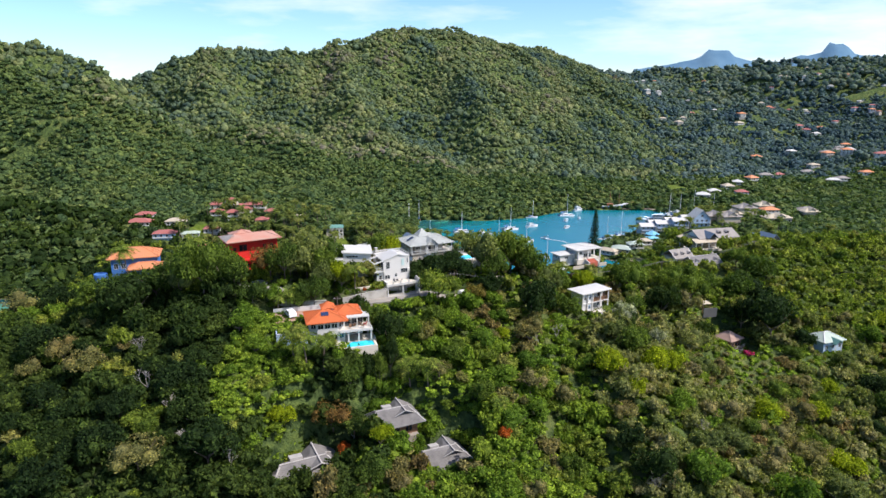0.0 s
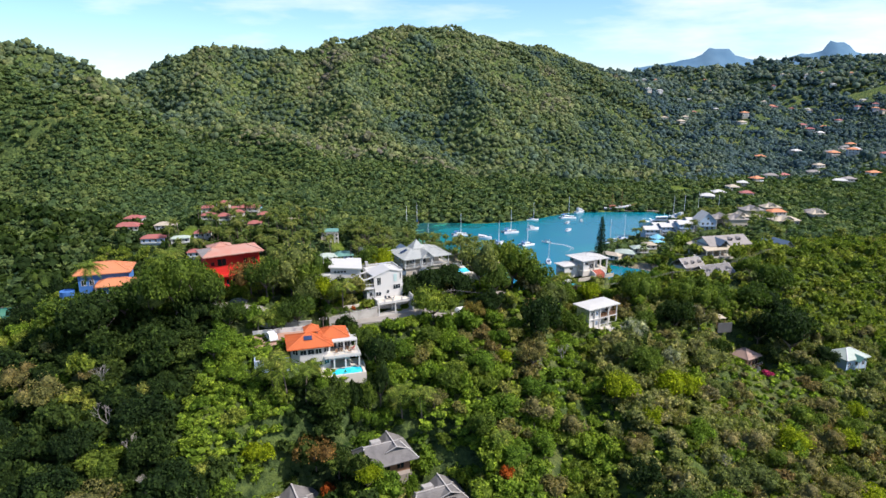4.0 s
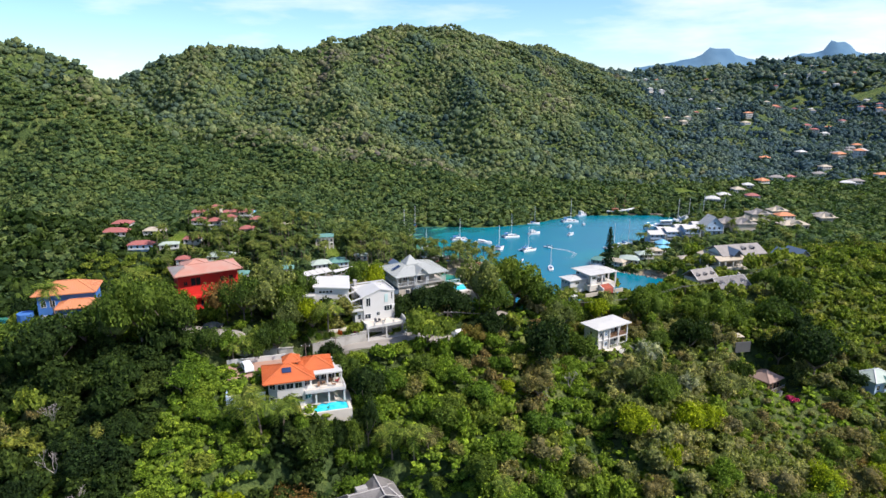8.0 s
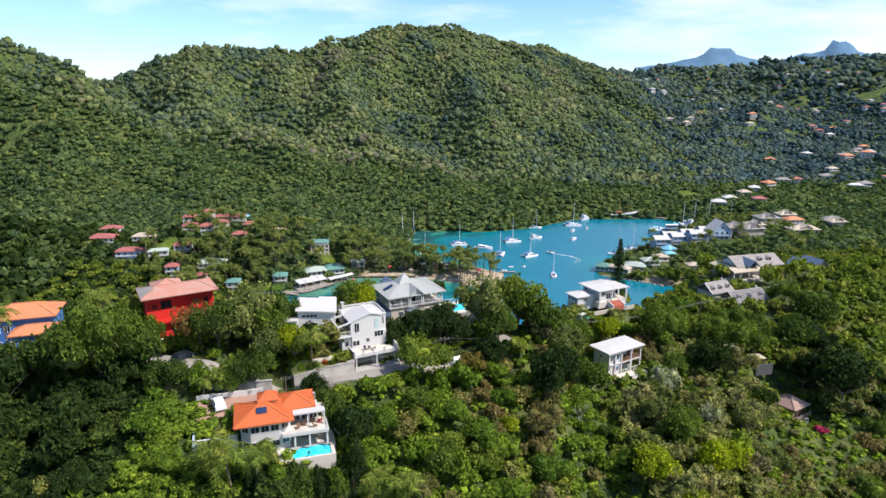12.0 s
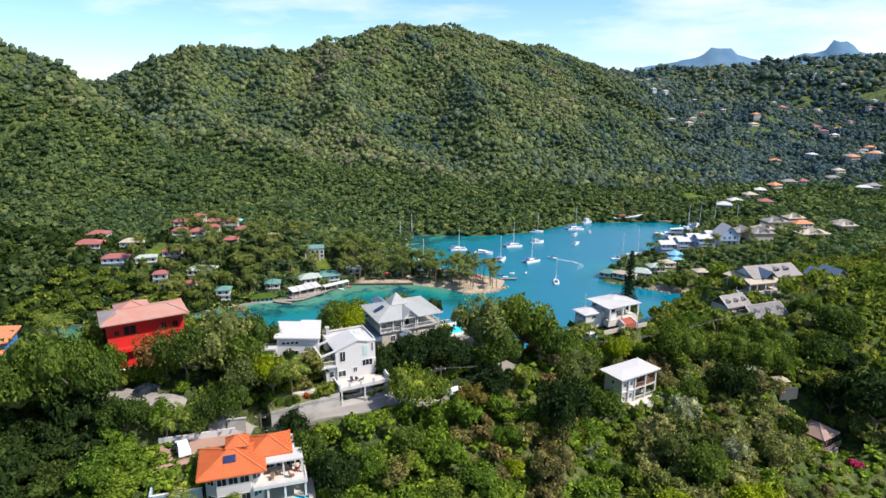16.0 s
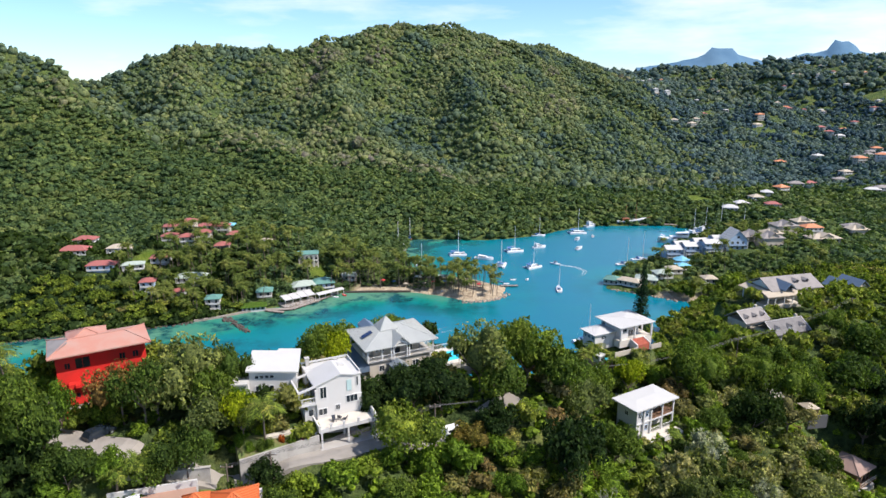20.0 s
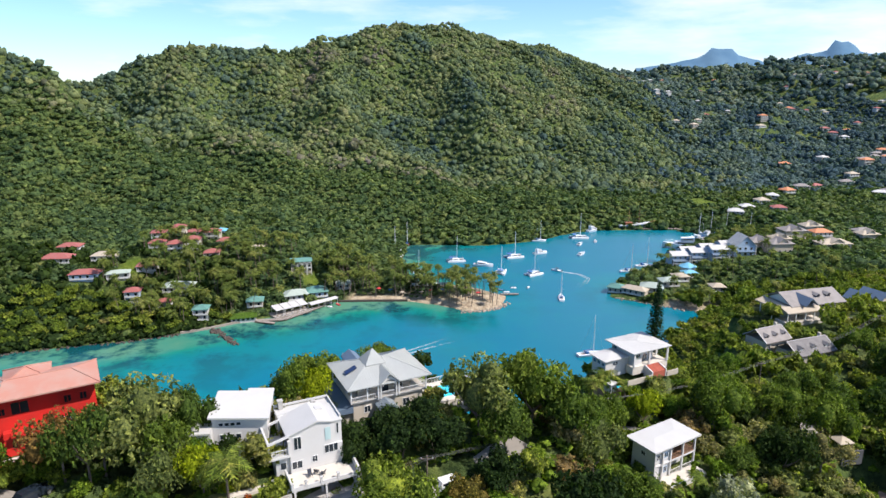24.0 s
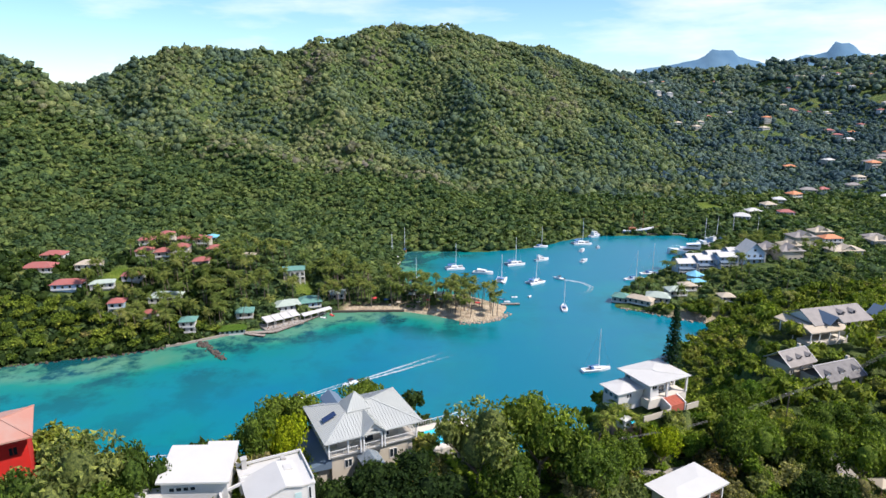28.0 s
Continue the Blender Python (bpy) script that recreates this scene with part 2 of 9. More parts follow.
DECK_WOOD = worn("dock_planking", (0.30, 0.26, 0.22), (0.22, 0.19, 0.16), 0.7, 0.6, 0.85, 8, 0.3)
CONCRETE = worn("concrete", (0.42, 0.40, 0.37), (0.26, 0.25, 0.23), 0.5, 0.6, 0.9, 5, 0.3)
LANE = worn("old_concrete_lane", (0.30, 0.275, 0.24), (0.19, 0.17, 0.145), 0.35, 0.7, 0.95, 5, 0.3)
ASPHALT = worn("asphalt", (0.10, 0.10, 0.10), (0.06, 0.06, 0.06), 0.4, 0.5, 0.9, 7, 0.3)
PAVING = worn("brick_paving", (0.36, 0.22, 0.16), (0.24, 0.16, 0.13), 0.4, 0.5, 0.9, 6, 0.3)
RED_TILE = worn("red_floor_tile", (0.40, 0.10, 0.06), (0.28, 0.08, 0.05), 0.6, 0.5, 0.7)
TERRACE = worn("terrace_tile", (0.60, 0.55, 0.47), (0.45, 0.40, 0.34), 0.5, 0.5, 0.7, 6, 0.1)
# Rock brown taken darker, to include the shade under the undercut shore.
BEDROCK = worn("shore_rock", (0.075, 0.06, 0.048), (0.045, 0.036, 0.03), 0.5, 0.6, 0.9, 2, 0.8)
PALE_ROCK = worn("pale_rock", (0.34, 0.28, 0.22), (0.18, 0.14, 0.11), 0.7, 0.6, 0.9, 2, 0.8)
HULL_WHITE = worn("white_gelcoat", (0.80, 0.81, 0.82), (0.66, 0.67, 0.68), 0.6, 0.2, 0.25, 3, 0.02)
HULL_BLUE = worn("blue_hull", (0.05, 0.16, 0.32), (0.04, 0.10, 0.20), 0.5, 0.3, 0.3)
HULL_DARK = worn("dark_hull", (0.035, 0.04, 0.055), (0.08, 0.07, 0.06), 0.5, 0.3, 0.4)
HULL_WOOD = worn("varnished_hull", (0.34, 0.12, 0.05), (0.2, 0.07, 0.03), 0.5, 0.4, 0.4)
CANVAS_BLUE = worn("blue_canvas", (0.06, 0.16, 0.36), (0.04, 0.10, 0.24), 0.8, 0.3, 0.9)
CANVAS_RED = worn("red_canvas", (0.55, 0.05, 0.05), (0.38, 0.04, 0.04), 0.8, 0.3, 0.9)
METAL = worn("aluminium", (0.62, 0.63, 0.65), (0.45, 0.46, 0.48), 1.0, 0.3, 0.35, 6, 0.02, 0.8)
CAR_PAINT = worn("dark_car_paint", (0.02, 0.03, 0.045), (0.05, 0.05, 0.05), 1.0, 0.2, 0.2, 6, 0.01, 0.3)
RUBBER = worn("rubber", (0.03, 0.03, 0.03), (0.05, 0.045, 0.04), 2, 0.4, 0.9)
SOLAR = worn("solar_panel", (0.02, 0.035, 0.09), (0.05, 0.07, 0.13), 2, 0.3, 0.12, 6, 0.01)
worn_pane = worn("frosted_pane", (0.42, 0.56, 0.55), (0.34, 0.46, 0.46), 0.8, 0.3, 0.3)
BED_SOIL = worn("grassy_soil", (0.11, 0.16, 0.035), (0.24, 0.15, 0.085), 0.5, 0.9, 0.95, 4, 0.6)
GLASS = material("window_glass", None, Base_Color=(0.018, 0.026, 0.034, 1), Roughness=0.06, Specular_IOR_Level=0.7)
WIRE = worn("cable", (0.05, 0.05, 0.05), (0.08, 0.08, 0.08), 2, 0.3, 0.6)


def pool_build(nt, bsdf):
    p = position(nt)
    v = node(nt, "ShaderNodeTexVoronoi", Scale=1.3)
    nt.links.new(p, v.inputs["Vector"])
    nt.links.new(ramp_of(nt, v.outputs["Distance"], (0.2, (0.01, 0.44, 0.66)), (0.8, (0.06, 0.62, 0.76))), bsdf.inputs["Base Color"])
    bumped(nt, bsdf, noise_of(nt, 2.0, 3, 0.5, p), 0.1, 0.05)


POOL = material("pool_water", pool_build, Roughness=0.08, IOR=1.33)


# Far mountain colour, with the blue of distance haze mixed into it.
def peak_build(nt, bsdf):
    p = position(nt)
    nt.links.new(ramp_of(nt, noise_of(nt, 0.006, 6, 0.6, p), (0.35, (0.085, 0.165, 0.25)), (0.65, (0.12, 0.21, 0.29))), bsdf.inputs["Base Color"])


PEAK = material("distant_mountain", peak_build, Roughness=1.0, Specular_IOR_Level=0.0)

# ---- the lie of the land ----
# The bay's waterline, from the mouth round the far side and back along the near side.
BAY = np.array([(-900, 250), (-420, 318), (-227, 335), (-185, 353), (-142, 365), (-121, 375), (-99, 390), (-72, 401), (-55, 420), (-15, 422),
                (2, 416), (20, 405), (38, 411), (42, 430), (22, 448), (-10, 458), (-23, 500), (-20, 552), (39, 549), (79, 563), (104, 585),
                (130, 600), (199, 601), (222, 580), (192, 545), (139, 487), (108, 446), (101, 428), (125, 414), (150, 399), (119, 376),
                (103, 345), (82, 312), (52, 284), (5, 258), (-60, 246), (-170, 236), (-420, 205), (-900, 160)], float)
# Crests: how wide each one's flank is, how hollow the flank, then x, y, height along it.
CRESTS = [
    (140, 1.0, [(-175, 150, 40), (-95, 160, 60), (-56, 151, 67), (-38, 160, 66), (-20, 164, 63.5), (18, 172, 60), (48, 198, 50), (78, 216, 48), (100, 240, 46), (122, 262, 50), (185, 288, 44), (300, 330, 36)]),
    (230, 1.05, [(-1500, 700, 184), (-640, 690, 172), (-520, 735, 168), (-458, 742, 161), (-424, 744, 150), (-398, 746, 134)]),
    (230, 1.10, [(-520, 715, 160), (-345, 628, 88), (-290, 510, 40)]),
    (430, 1.15, [(-560, 960, 130), (-440, 885, 118), (-395, 912, 132), (-348, 933, 164), (-330, 940, 170), (-280, 960, 165), (-228, 978, 166), (-213, 992, 157), (-165, 1005, 176), (-95, 1060, 201), (-3, 1122, 207), (50, 1165, 203), (110, 1250, 192)]),
    (560, 1.25, [(60, 1230, 190), (195, 1400, 197), (380, 1560, 140), (560, 1750, 118)]),
    (230, 1.35, [(-3, 1122, 195), (49, 850, 98), (84, 735, 30)]),
    (210, 1.35, [(-150, 1010, 140), (-112, 800, 66), (-70, 640, 18)]),
    (230, 1.35, [(-330, 940, 140), (-270, 700, 56), (-190, 560, 26)]),
    (90, 1.0, [(-300, 420, 40), (-235, 420, 30), (-178, 405, 19), (-160, 468, 29), (-112, 462, 20)]),
    (300, 1.2, [(110, 1250, 180), (250, 1030, 76), (215, 800, 22)]),
    (700, 1.2, [(420, 1850, 150), (620, 1900, 158), (900, 1800, 176), (1150, 1650, 197), (1500, 1500, 200), (2200, 1300, 190)]),
    (420, 1.2, [(430, 610, 14), (560, 720, 44), (760, 950, 80), (1000, 1200, 120)]),
    (330, 1.2, [(360, 900, 34), (470, 1050, 66), (640, 1300, 90)]),
]
# Levelled places: x, y, radius, height.
PADS = [(-5, 182, 11, 65.4), (-13, 164.5, 10, 61.2), (-24, 170, 7, 65.0), (-27, 143, 9, 57.2), (-38, 146, 7, 60.6), (-52, 168, 11, 66.5), (-84, 172, 11, 62.5),
        (47, 192, 8, 46.6), (49, 221, 8, 54.2), (95, 194, 7, 31.5), (113, 270, 15, 46.4), (101, 248, 12, 44.4), (128, 197.5, 6, 31.0),
        (-10, 126, 6, 42.4), (0, 121, 6, 36.4), (-27, 114, 7, 38.0), (-48, 156, 6, 65.0), (16, 178, 8, 62.0)]
LAWNS = [(250, 668, 13), (438, 560, 30), (-70, 440, 7), (-165, 420, 9)]


def along(px, py, pts):
    """The distance from each place to a line through pts, and the height of the line there."""
    best, height = np.full(px.shape, 1e9), np.zeros(px.shape)
    for (ax, ay, az), (bx, by, bz) in zip(pts, pts[1:]):
        dx, dy = bx - ax, by - ay
        u = np.clip(((px - ax) * dx + (py - ay) * dy) / (dx * dx + dy * dy), 0, 1)
        d = np.hypot(px - ax - u * dx, py - ay - u * dy)
        nearer = d < best
        best, height = np.where(nearer, d, best), np.where(nearer, az + u * (bz - az), height)
    return best, height


def shore(px, py):
    """Metres from the waterline: above nought on land, below nought on the water."""
    best, inside = np.full(px.shape, 1e9), np.zeros(px.shape, bool)
    for (ax, ay), (bx, by) in zip(BAY, np.roll(BAY, -1, 0)):
        dx, dy = bx - ax, by - ay
        u = np.clip(((px - ax) * dx + (py - ay) * dy) / (dx * dx + dy * dy), 0, 1)
        best = np.minimum(best, np.hypot(px - ax - u * dx, py - ay - u * dy))
        cross = ((ay > py) != (by > py)) & (px < (bx - ax) * (py - ay) / (by - ay + 1e-9) + ax)
        inside ^= cross
    return np.where(inside, -best, best)


def waves(px, py, length, seed):
    """A cheap smooth noise between about -1 and 1."""
    r = np.random.RandomState(seed)
    total = np.zeros(px.shape)
    for _ in range(7):
        a, k, ph = r.uniform(0, 6.28), r.uniform(0.6, 1.6) * 6.28 / length, r.uniform(0, 6.28)
        total += np.sin((px * np.cos(a) + py * np.sin(a)) * k + ph)
    return total / 3.2


def ground_at(px, py):
    px, py = np.asarray(px, float), np.asarray(py, float)
    tall = np.full(px.shape, 0.0)
    off = np.full(px.shape, 9.0)
    for width, hollow, pts in CRESTS:
        d, h = along(px, py, pts)
        off = np.minimum(off, d / width)
        d = np.sqrt(d * d + 144) - 12
        h = h * np.clip(1 - d / width, 0, 1) ** hollow
        k = 5.0
        tall = np.logaddexp(tall / k, h / k) * k
    tall -= 5.0 * math.log(2)
    far = np.clip((np.hypot(px, py) - 330) / 300, 0, 1)
    tall = tall + far * np.clip(tall / 50, 0, 1) * (5.5 * waves(px, py, 95, 3) + 2.5 * waves(px, py, 42, 5))
    # gullies and spurs that run slantwise down the big hills
    bend = 0.7 * px + np.clip((px + 700) / 500, 0.3, 1.0) * 0.75 * (py - 900) + 22 * waves(py, px, 260, 8)
    folds = np.abs(waves(bend, 0.22 * py, 210, 15)) * 0.62 + np.abs(waves(bend, 0.3 * py, 88, 16)) * 0.38
    cut = np.clip(1 - 1.25 * folds, 0, 1)
    tall = tall - far * np.clip(tall / 80, 0, 1) * np.clip((off - 0.02) / 0.20, 0, 1) * 33 * cut
    # a fold beside the spur under the flight
    d, _ = along(px, py, [(36, 168, 0), (32, 140, 0), (32, 90, 0)])
    tall = tall - 6.5 * np.exp(-(d / 9) ** 2)
    d = shore(px, py)
    edge = np.clip(d / 62, 0, 1)
    land = np.maximum(tall, 0) * edge * edge * (3 - 2 * edge) + np.clip(d * 0.25, 0, 1.3)
    z = np.where(d > 0, land, np.maximum(-7, d * 0.16) - 0.1)
    for x, y, r, h in PADS:
        q = np.hypot(px - x, py - y)
        w = np.clip((r + 6 - q) / 6, 0, 1)
        w = w * w * (3 - 2 * w)
        z = z * (1 - w) + h * w
    return z


def gz(x, y):
    return float(ground_at(np.array([x]), np.array([y]))[0])


def mesh_of(name, verts, faces, smooth=False, attributes=()):
    """A mesh from arrays of places and of faces that all have the same number of corners."""
    verts, faces = np.asarray(verts, np.float32), np.asarray(faces, np.int32)
    me = bpy.data.meshes.new(name)
    me.vertices.add(len(verts))
    me.vertices.foreach_set("co", verts.ravel())
    n = faces.shape[1]
    me.loops.add(faces.size)
    me.loops.foreach_set("vertex_index", faces.ravel())
    me.polygons.add(len(faces))
    me.polygons.foreach_set("loop_start", np.arange(0, faces.size, n, dtype=np.int32))
    me.polygons.foreach_set("loop_total", np.full(len(faces), n, np.int32))
    if smooth:
        me.polygons.foreach_set("use_smooth", np.ones(len(faces), bool))
    for key, values in attributes:
        a = me.attributes.new(key, "FLOAT", "POINT")
        a.data.foreach_set("value", np.asarray(values, np.float32))
    me.update(calc_edges=True)
    return me


def grid(xs, ys):
    gx, gy = np.meshgrid(xs, ys)
    n, m = len(xs), len(ys)
    i = (np.arange(m - 1)[:, None] * n + np.arange(n - 1)[None]).ravel()
    return gx.ravel(), gy.ravel(), np.stack([i, i + 1, i + n + 1, i + n], 1)


def spread(*steps):
    """Coordinates from (start, end, step) stretches."""
    return np.unique(np.concatenate([np.arange(a, b, s) for a, b, s in steps] + [[steps[-1][1]]]))


XS = spread((-3600, -900, 180), (-900, -300, 16), (-300, 300, 5), (300, 900, 16), (900, 4400, 180))
YS = spread((-400, 60, 40), (60, 480, 5), (480, 1000, 10), (1000, 2100, 30), (2100, 4600, 200))
gx, gy, gf = grid(XS, YS)
gzs, gd = ground_at(gx, gy), shore(gx, gy)
beach = np.clip((9 - np.abs(gd - 3)) / 6, 0, 1) * ((gx > -50) & (gx < 60) & (gy > 395) & (gy < 470) | (np.abs(gx - 140) < 14) & (np.abs(gy - 408) < 10))
beach = np.maximum(beach, np.clip((12 - np.hypot((gx - 24) / 1.6, gy - 421)) / 5, 0, 1) * (gd > 0))
lawn = np.zeros(gx.shape)
for x, y, r in LAWNS:
    lawn = np.maximum(lawn, np.clip((r - np.hypot(gx - x, (gy - y) * 0.6)) / (0.3 * r), 0, 1))
ground = new("ground", mesh_of("ground", np.stack([gx, gy, gzs], 1), gf, True, [("sand", np.clip(beach, 0, 1)), ("lawn", lawn)]))
ground.data.materials.append(GROUND)
tagged(ground, "green and earthy hills sloping down to a bay", "ground", kind="structure")

wx, wy, wf = grid(spread((-3600, -500, 310), (-500, 260, 8)), spread((140, 640, 8)))
wd = shore(wx, wy)
shoal = np.clip(1.15 + wd / 26, 0, 1) * 0.75 * (wy > 300) * np.clip((60 - wx) / 60, 0.25, 1) + 0.66 * np.clip((40 - wx) / 130, 0, 1) * np.clip(1.1 + wd / 85, 0, 1) * (wy > 285)
water = new("water", mesh_of("water", np.stack([wx, wy, 0 * wx], 1), wf, True, [("shoal", np.clip(shoal, 0, 1))]))
water.data.materials.append(WATER)
tagged(water, "calm turquoise bay water, greener over the shoals", "water", kind="structure")


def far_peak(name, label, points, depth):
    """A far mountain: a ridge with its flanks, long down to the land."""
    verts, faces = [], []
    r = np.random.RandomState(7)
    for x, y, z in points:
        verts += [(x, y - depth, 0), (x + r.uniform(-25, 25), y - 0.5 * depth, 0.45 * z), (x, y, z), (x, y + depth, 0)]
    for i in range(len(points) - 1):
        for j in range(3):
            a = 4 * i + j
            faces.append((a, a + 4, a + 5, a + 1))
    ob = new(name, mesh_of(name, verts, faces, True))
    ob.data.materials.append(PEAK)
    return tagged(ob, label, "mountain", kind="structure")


def crest_line(x0, x1, y, tops, base, rough, seed):
    """Points along a far crest: humps of given place, height and width over a base."""
    r = np.random.RandomState(seed)
    xs = np.linspace(x0, x1, 60)
    zs = np.full(xs.shape, float(base))
    for cx, h, w in tops:
        zs = np.maximum(zs, base + (h - base) * np.exp(-np.abs((xs - cx) / w) ** 1.5))
    zs += r.uniform(-rough, rough, len(xs))
    return [(float(x), y, float(z)) for x, z in zip(xs, zs)]


far_peak("mountain", "distant mountain with twin peaks, tinted blue for haze", crest_line(1250, 3800, 4300, [(1745, 362, 110), (1835, 360, 105), (1795, 318, 360), (2335, 318, 230), (2520, 412, 100), (2590, 392, 150), (2550, 352, 400), (2800, 318, 350), (3400, 300, 300)], 212, 4, 2), 450)

# ---- building tools ----
CLEAR = []   # places where no bush grows: x, y, half width, half depth, turn
ROADS = [(4.6, [(-62, 158.5), (-46, 154.5), (-32, 153.2), (-22, 155.8), (-13, 158.4), (-4, 162.6), (4, 166.4), (12, 170.3), (18, 175)]), (3.2, [(-26, 152), (-29, 147), (-36, 147)]),
         (3.2, [(60, 206), (48, 203), (40, 205)]), (3.6, [(84, 214), (84.5, 206)])]
FOOT = []    # the bare footprints of houses


class Shape:
    """Corners and faces of one mesh, gathered piece by piece."""

    def __init__(self):
        self.v, self.f = [], []

    def add(self, verts, faces):
        n = len(self.v)
        self.v += [tuple(p) for p in verts]
        self.f += [tuple(n + i for i in face) for face in faces]
        return self

    def box(self, x0, x1, y0, y1, z0, z1):
        return self.add([(x, y, z) for z in (z0, z1) for y in (y0, y1) for x in (x0, x1)],
                        [(0, 2, 3, 1), (4, 5, 7, 6), (0, 1, 5, 4), (2, 6, 7, 3), (0, 4, 6, 2), (1, 3, 7, 5)])

    def slab(self, outline, z0, z1):
        """An upright prism over an outline that runs anticlockwise."""
        n = len(outline)
        verts = [(x, y, z0) for x, y in outline] + [(x, y, z1) for x, y in outline]
        return self.add(verts, [tuple(reversed(range(n))), tuple(range(n, 2 * n))] + [(i, (i + 1) % n, n + (i + 1) % n, n + i) for i in range(n)])

    def wedge(self, outline, low, tops):
        """A prism whose top follows its own height at each corner."""
        n = len(outline)
        verts = [(x, y, low) for x, y in outline] + [(x, y, z) for (x, y), z in zip(outline, tops)]
        return self.add(verts, [tuple(reversed(range(n))), tuple(range(n, 2 * n))] + [(i, (i + 1) % n, n + (i + 1) % n, n + i) for i in range(n)])

    def tube(self, a, b, r0, r1=None, sides=8):
        a, b = Vector(a), Vector(b)
        r1 = r0 if r1 is None else r1
        way = (b - a).normalized()
        side = way.orthogonal().normalized()
        up = way.cross(side)
        ring = [side * math.cos(6.2832 * i / sides) + up * math.sin(6.2832 * i / sides) for i in range(sides)]
        return self.add([a + q * r0 for q in ring] + [b + q * r1 for q in ring],
                        [tuple(reversed(range(sides))), tuple(range(sides, 2 * sides))] + [(i, (i + 1) % sides, sides + (i + 1) % sides, sides + i) for i in range(sides)])

    def bar(self, a, b, w, h):
        """A straight bar of rectangular section, h along the upright as far as it can be."""
        a, b = Vector(a), Vector(b)
        way = (b - a).normalized()
        side = way.cross(Vector((0, 0, 1)))
        side = side.normalized() if side.length > 1e-4 else Vector((1, 0, 0))
        up = side.cross(way)
        q = [side * (sx * w / 2) + up * (sz * h / 2) for sx, sz in ((-1, -1), (1, -1), (1, 1), (-1, 1))]
        return self.add([a + p for p in q] + [b + p for p in q], [(0, 1, 2, 3), (7, 6, 5, 4), (0, 4, 5, 1), (1, 5, 6, 2), (2, 6, 7, 3), (3, 7, 4, 0)])

    def mesh(self, name, mat, smooth=False):
        me = bpy.data.meshes.new(name)
        me.from_pydata(self.v, [], self.f)
        bm = bmesh.new()
        bm.from_mesh(me)
        bmesh.ops.recalc_face_normals(bm, faces=bm.faces)
        bm.to_mesh(me)
        bm.free()
        if smooth:
            me.polygons.foreach_set("use_smooth", np.ones(len(me.polygons), bool))
        me.materials.append(mat)
        return me


def part(name, shape, mat, parent, label="", smooth=False):
    """One mesh under a thing or under a part of one."""
    ob = new(name, shape if isinstance(shape, bpy.types.Mesh) else shape.mesh(name, mat, smooth))
    ob.parent = parent
    return tagged(ob, label)


def thing(name, label, category, x, y, z, turn=0.0, group=""):
    ob = new(name)
    ob.empty_display_size = 0.5
    ob.matrix_world = pose(x, y, z, 0, 0, turn)
    return tagged(ob, label, category, group)


def clear_round(x, y, hx, hy, turn, front=3.0):
    """Keeps bushes off a house, and a little farther off before it."""
    c, s = math.cos(radians(turn)), math.sin(radians(turn))
    CLEAR.append((x + s * front / 2, y - c * front / 2, hx - 0.8, hy - 0.8 + front / 2, turn))
    FOOT.append((x, y, hx - 1.0, hy - 1.0, turn))


def hip_faces(x0, x1, y0, y1, z, rise, inset=None):
    """The sloping faces of a hipped roof, each from its eave."""
    w, d = x1 - x0, y1 - y0
    i = min(w, d) / 2 if inset is None else inset
    zt = z + rise
    if w >= d:
        a, b = (x0 + i, (y0 + y1) / 2, zt), (x1 - i, (y0 + y1) / 2, zt)
        return [[(x0, y0, z), (x1, y0, z), b, a], [(x1, y0, z), (x1, y1, z), b], [(x1, y1, z), (x0, y1, z), a, b], [(x0, y1, z), (x0, y0, z), a]]
    a, b = ((x0 + x1) / 2, y0 + i, zt), ((x0 + x1) / 2, y1 - i, zt)
    return [[(x0, y0, z), (x1, y0, z), a], [(x1, y0, z), (x1, y1, z), b, a], [(x1, y1, z), (x0, y1, z), b], [(x0, y1, z), (x0, y0, z), a, b]]


def gable_faces(x0, x1, y0, y1, z, rise, along_x=True):
    zt = z + rise
    if along_x:
        m = (y0 + y1) / 2
        return [[(x0, y0, z), (x1, y0, z), (x1, m, zt), (x0, m, zt)], [(x1, y1, z), (x0, y1, z), (x0, m, zt), (x1, m, zt)]]
    m = (x0 + x1) / 2
    return [[(x0, y1, z), (x0, y0, z), (m, y0, zt), (m, y1, zt)], [(x1, y0, z), (x1, y1, z), (m, y1, zt), (m, y0, zt)]]


def roof_shape(faces, thick=0.16):
    """Roof faces as thick sheets."""
    s = Shape()
    for face in faces:
        pts = [Vector(p) for p in face]
        nrm = (pts[1] - pts[0]).cross(pts[2] - pts[0]).normalized()
        n = len(pts)
        low = [p - Vector((0, 0, thick)) for p in pts]
        s.add(pts + low, [tuple(range(n)), tuple(reversed(range(n, 2 * n)))] + [(i, n + i, n + (i + 1) % n, (i + 1) % n) for i in range(n)])
    return s


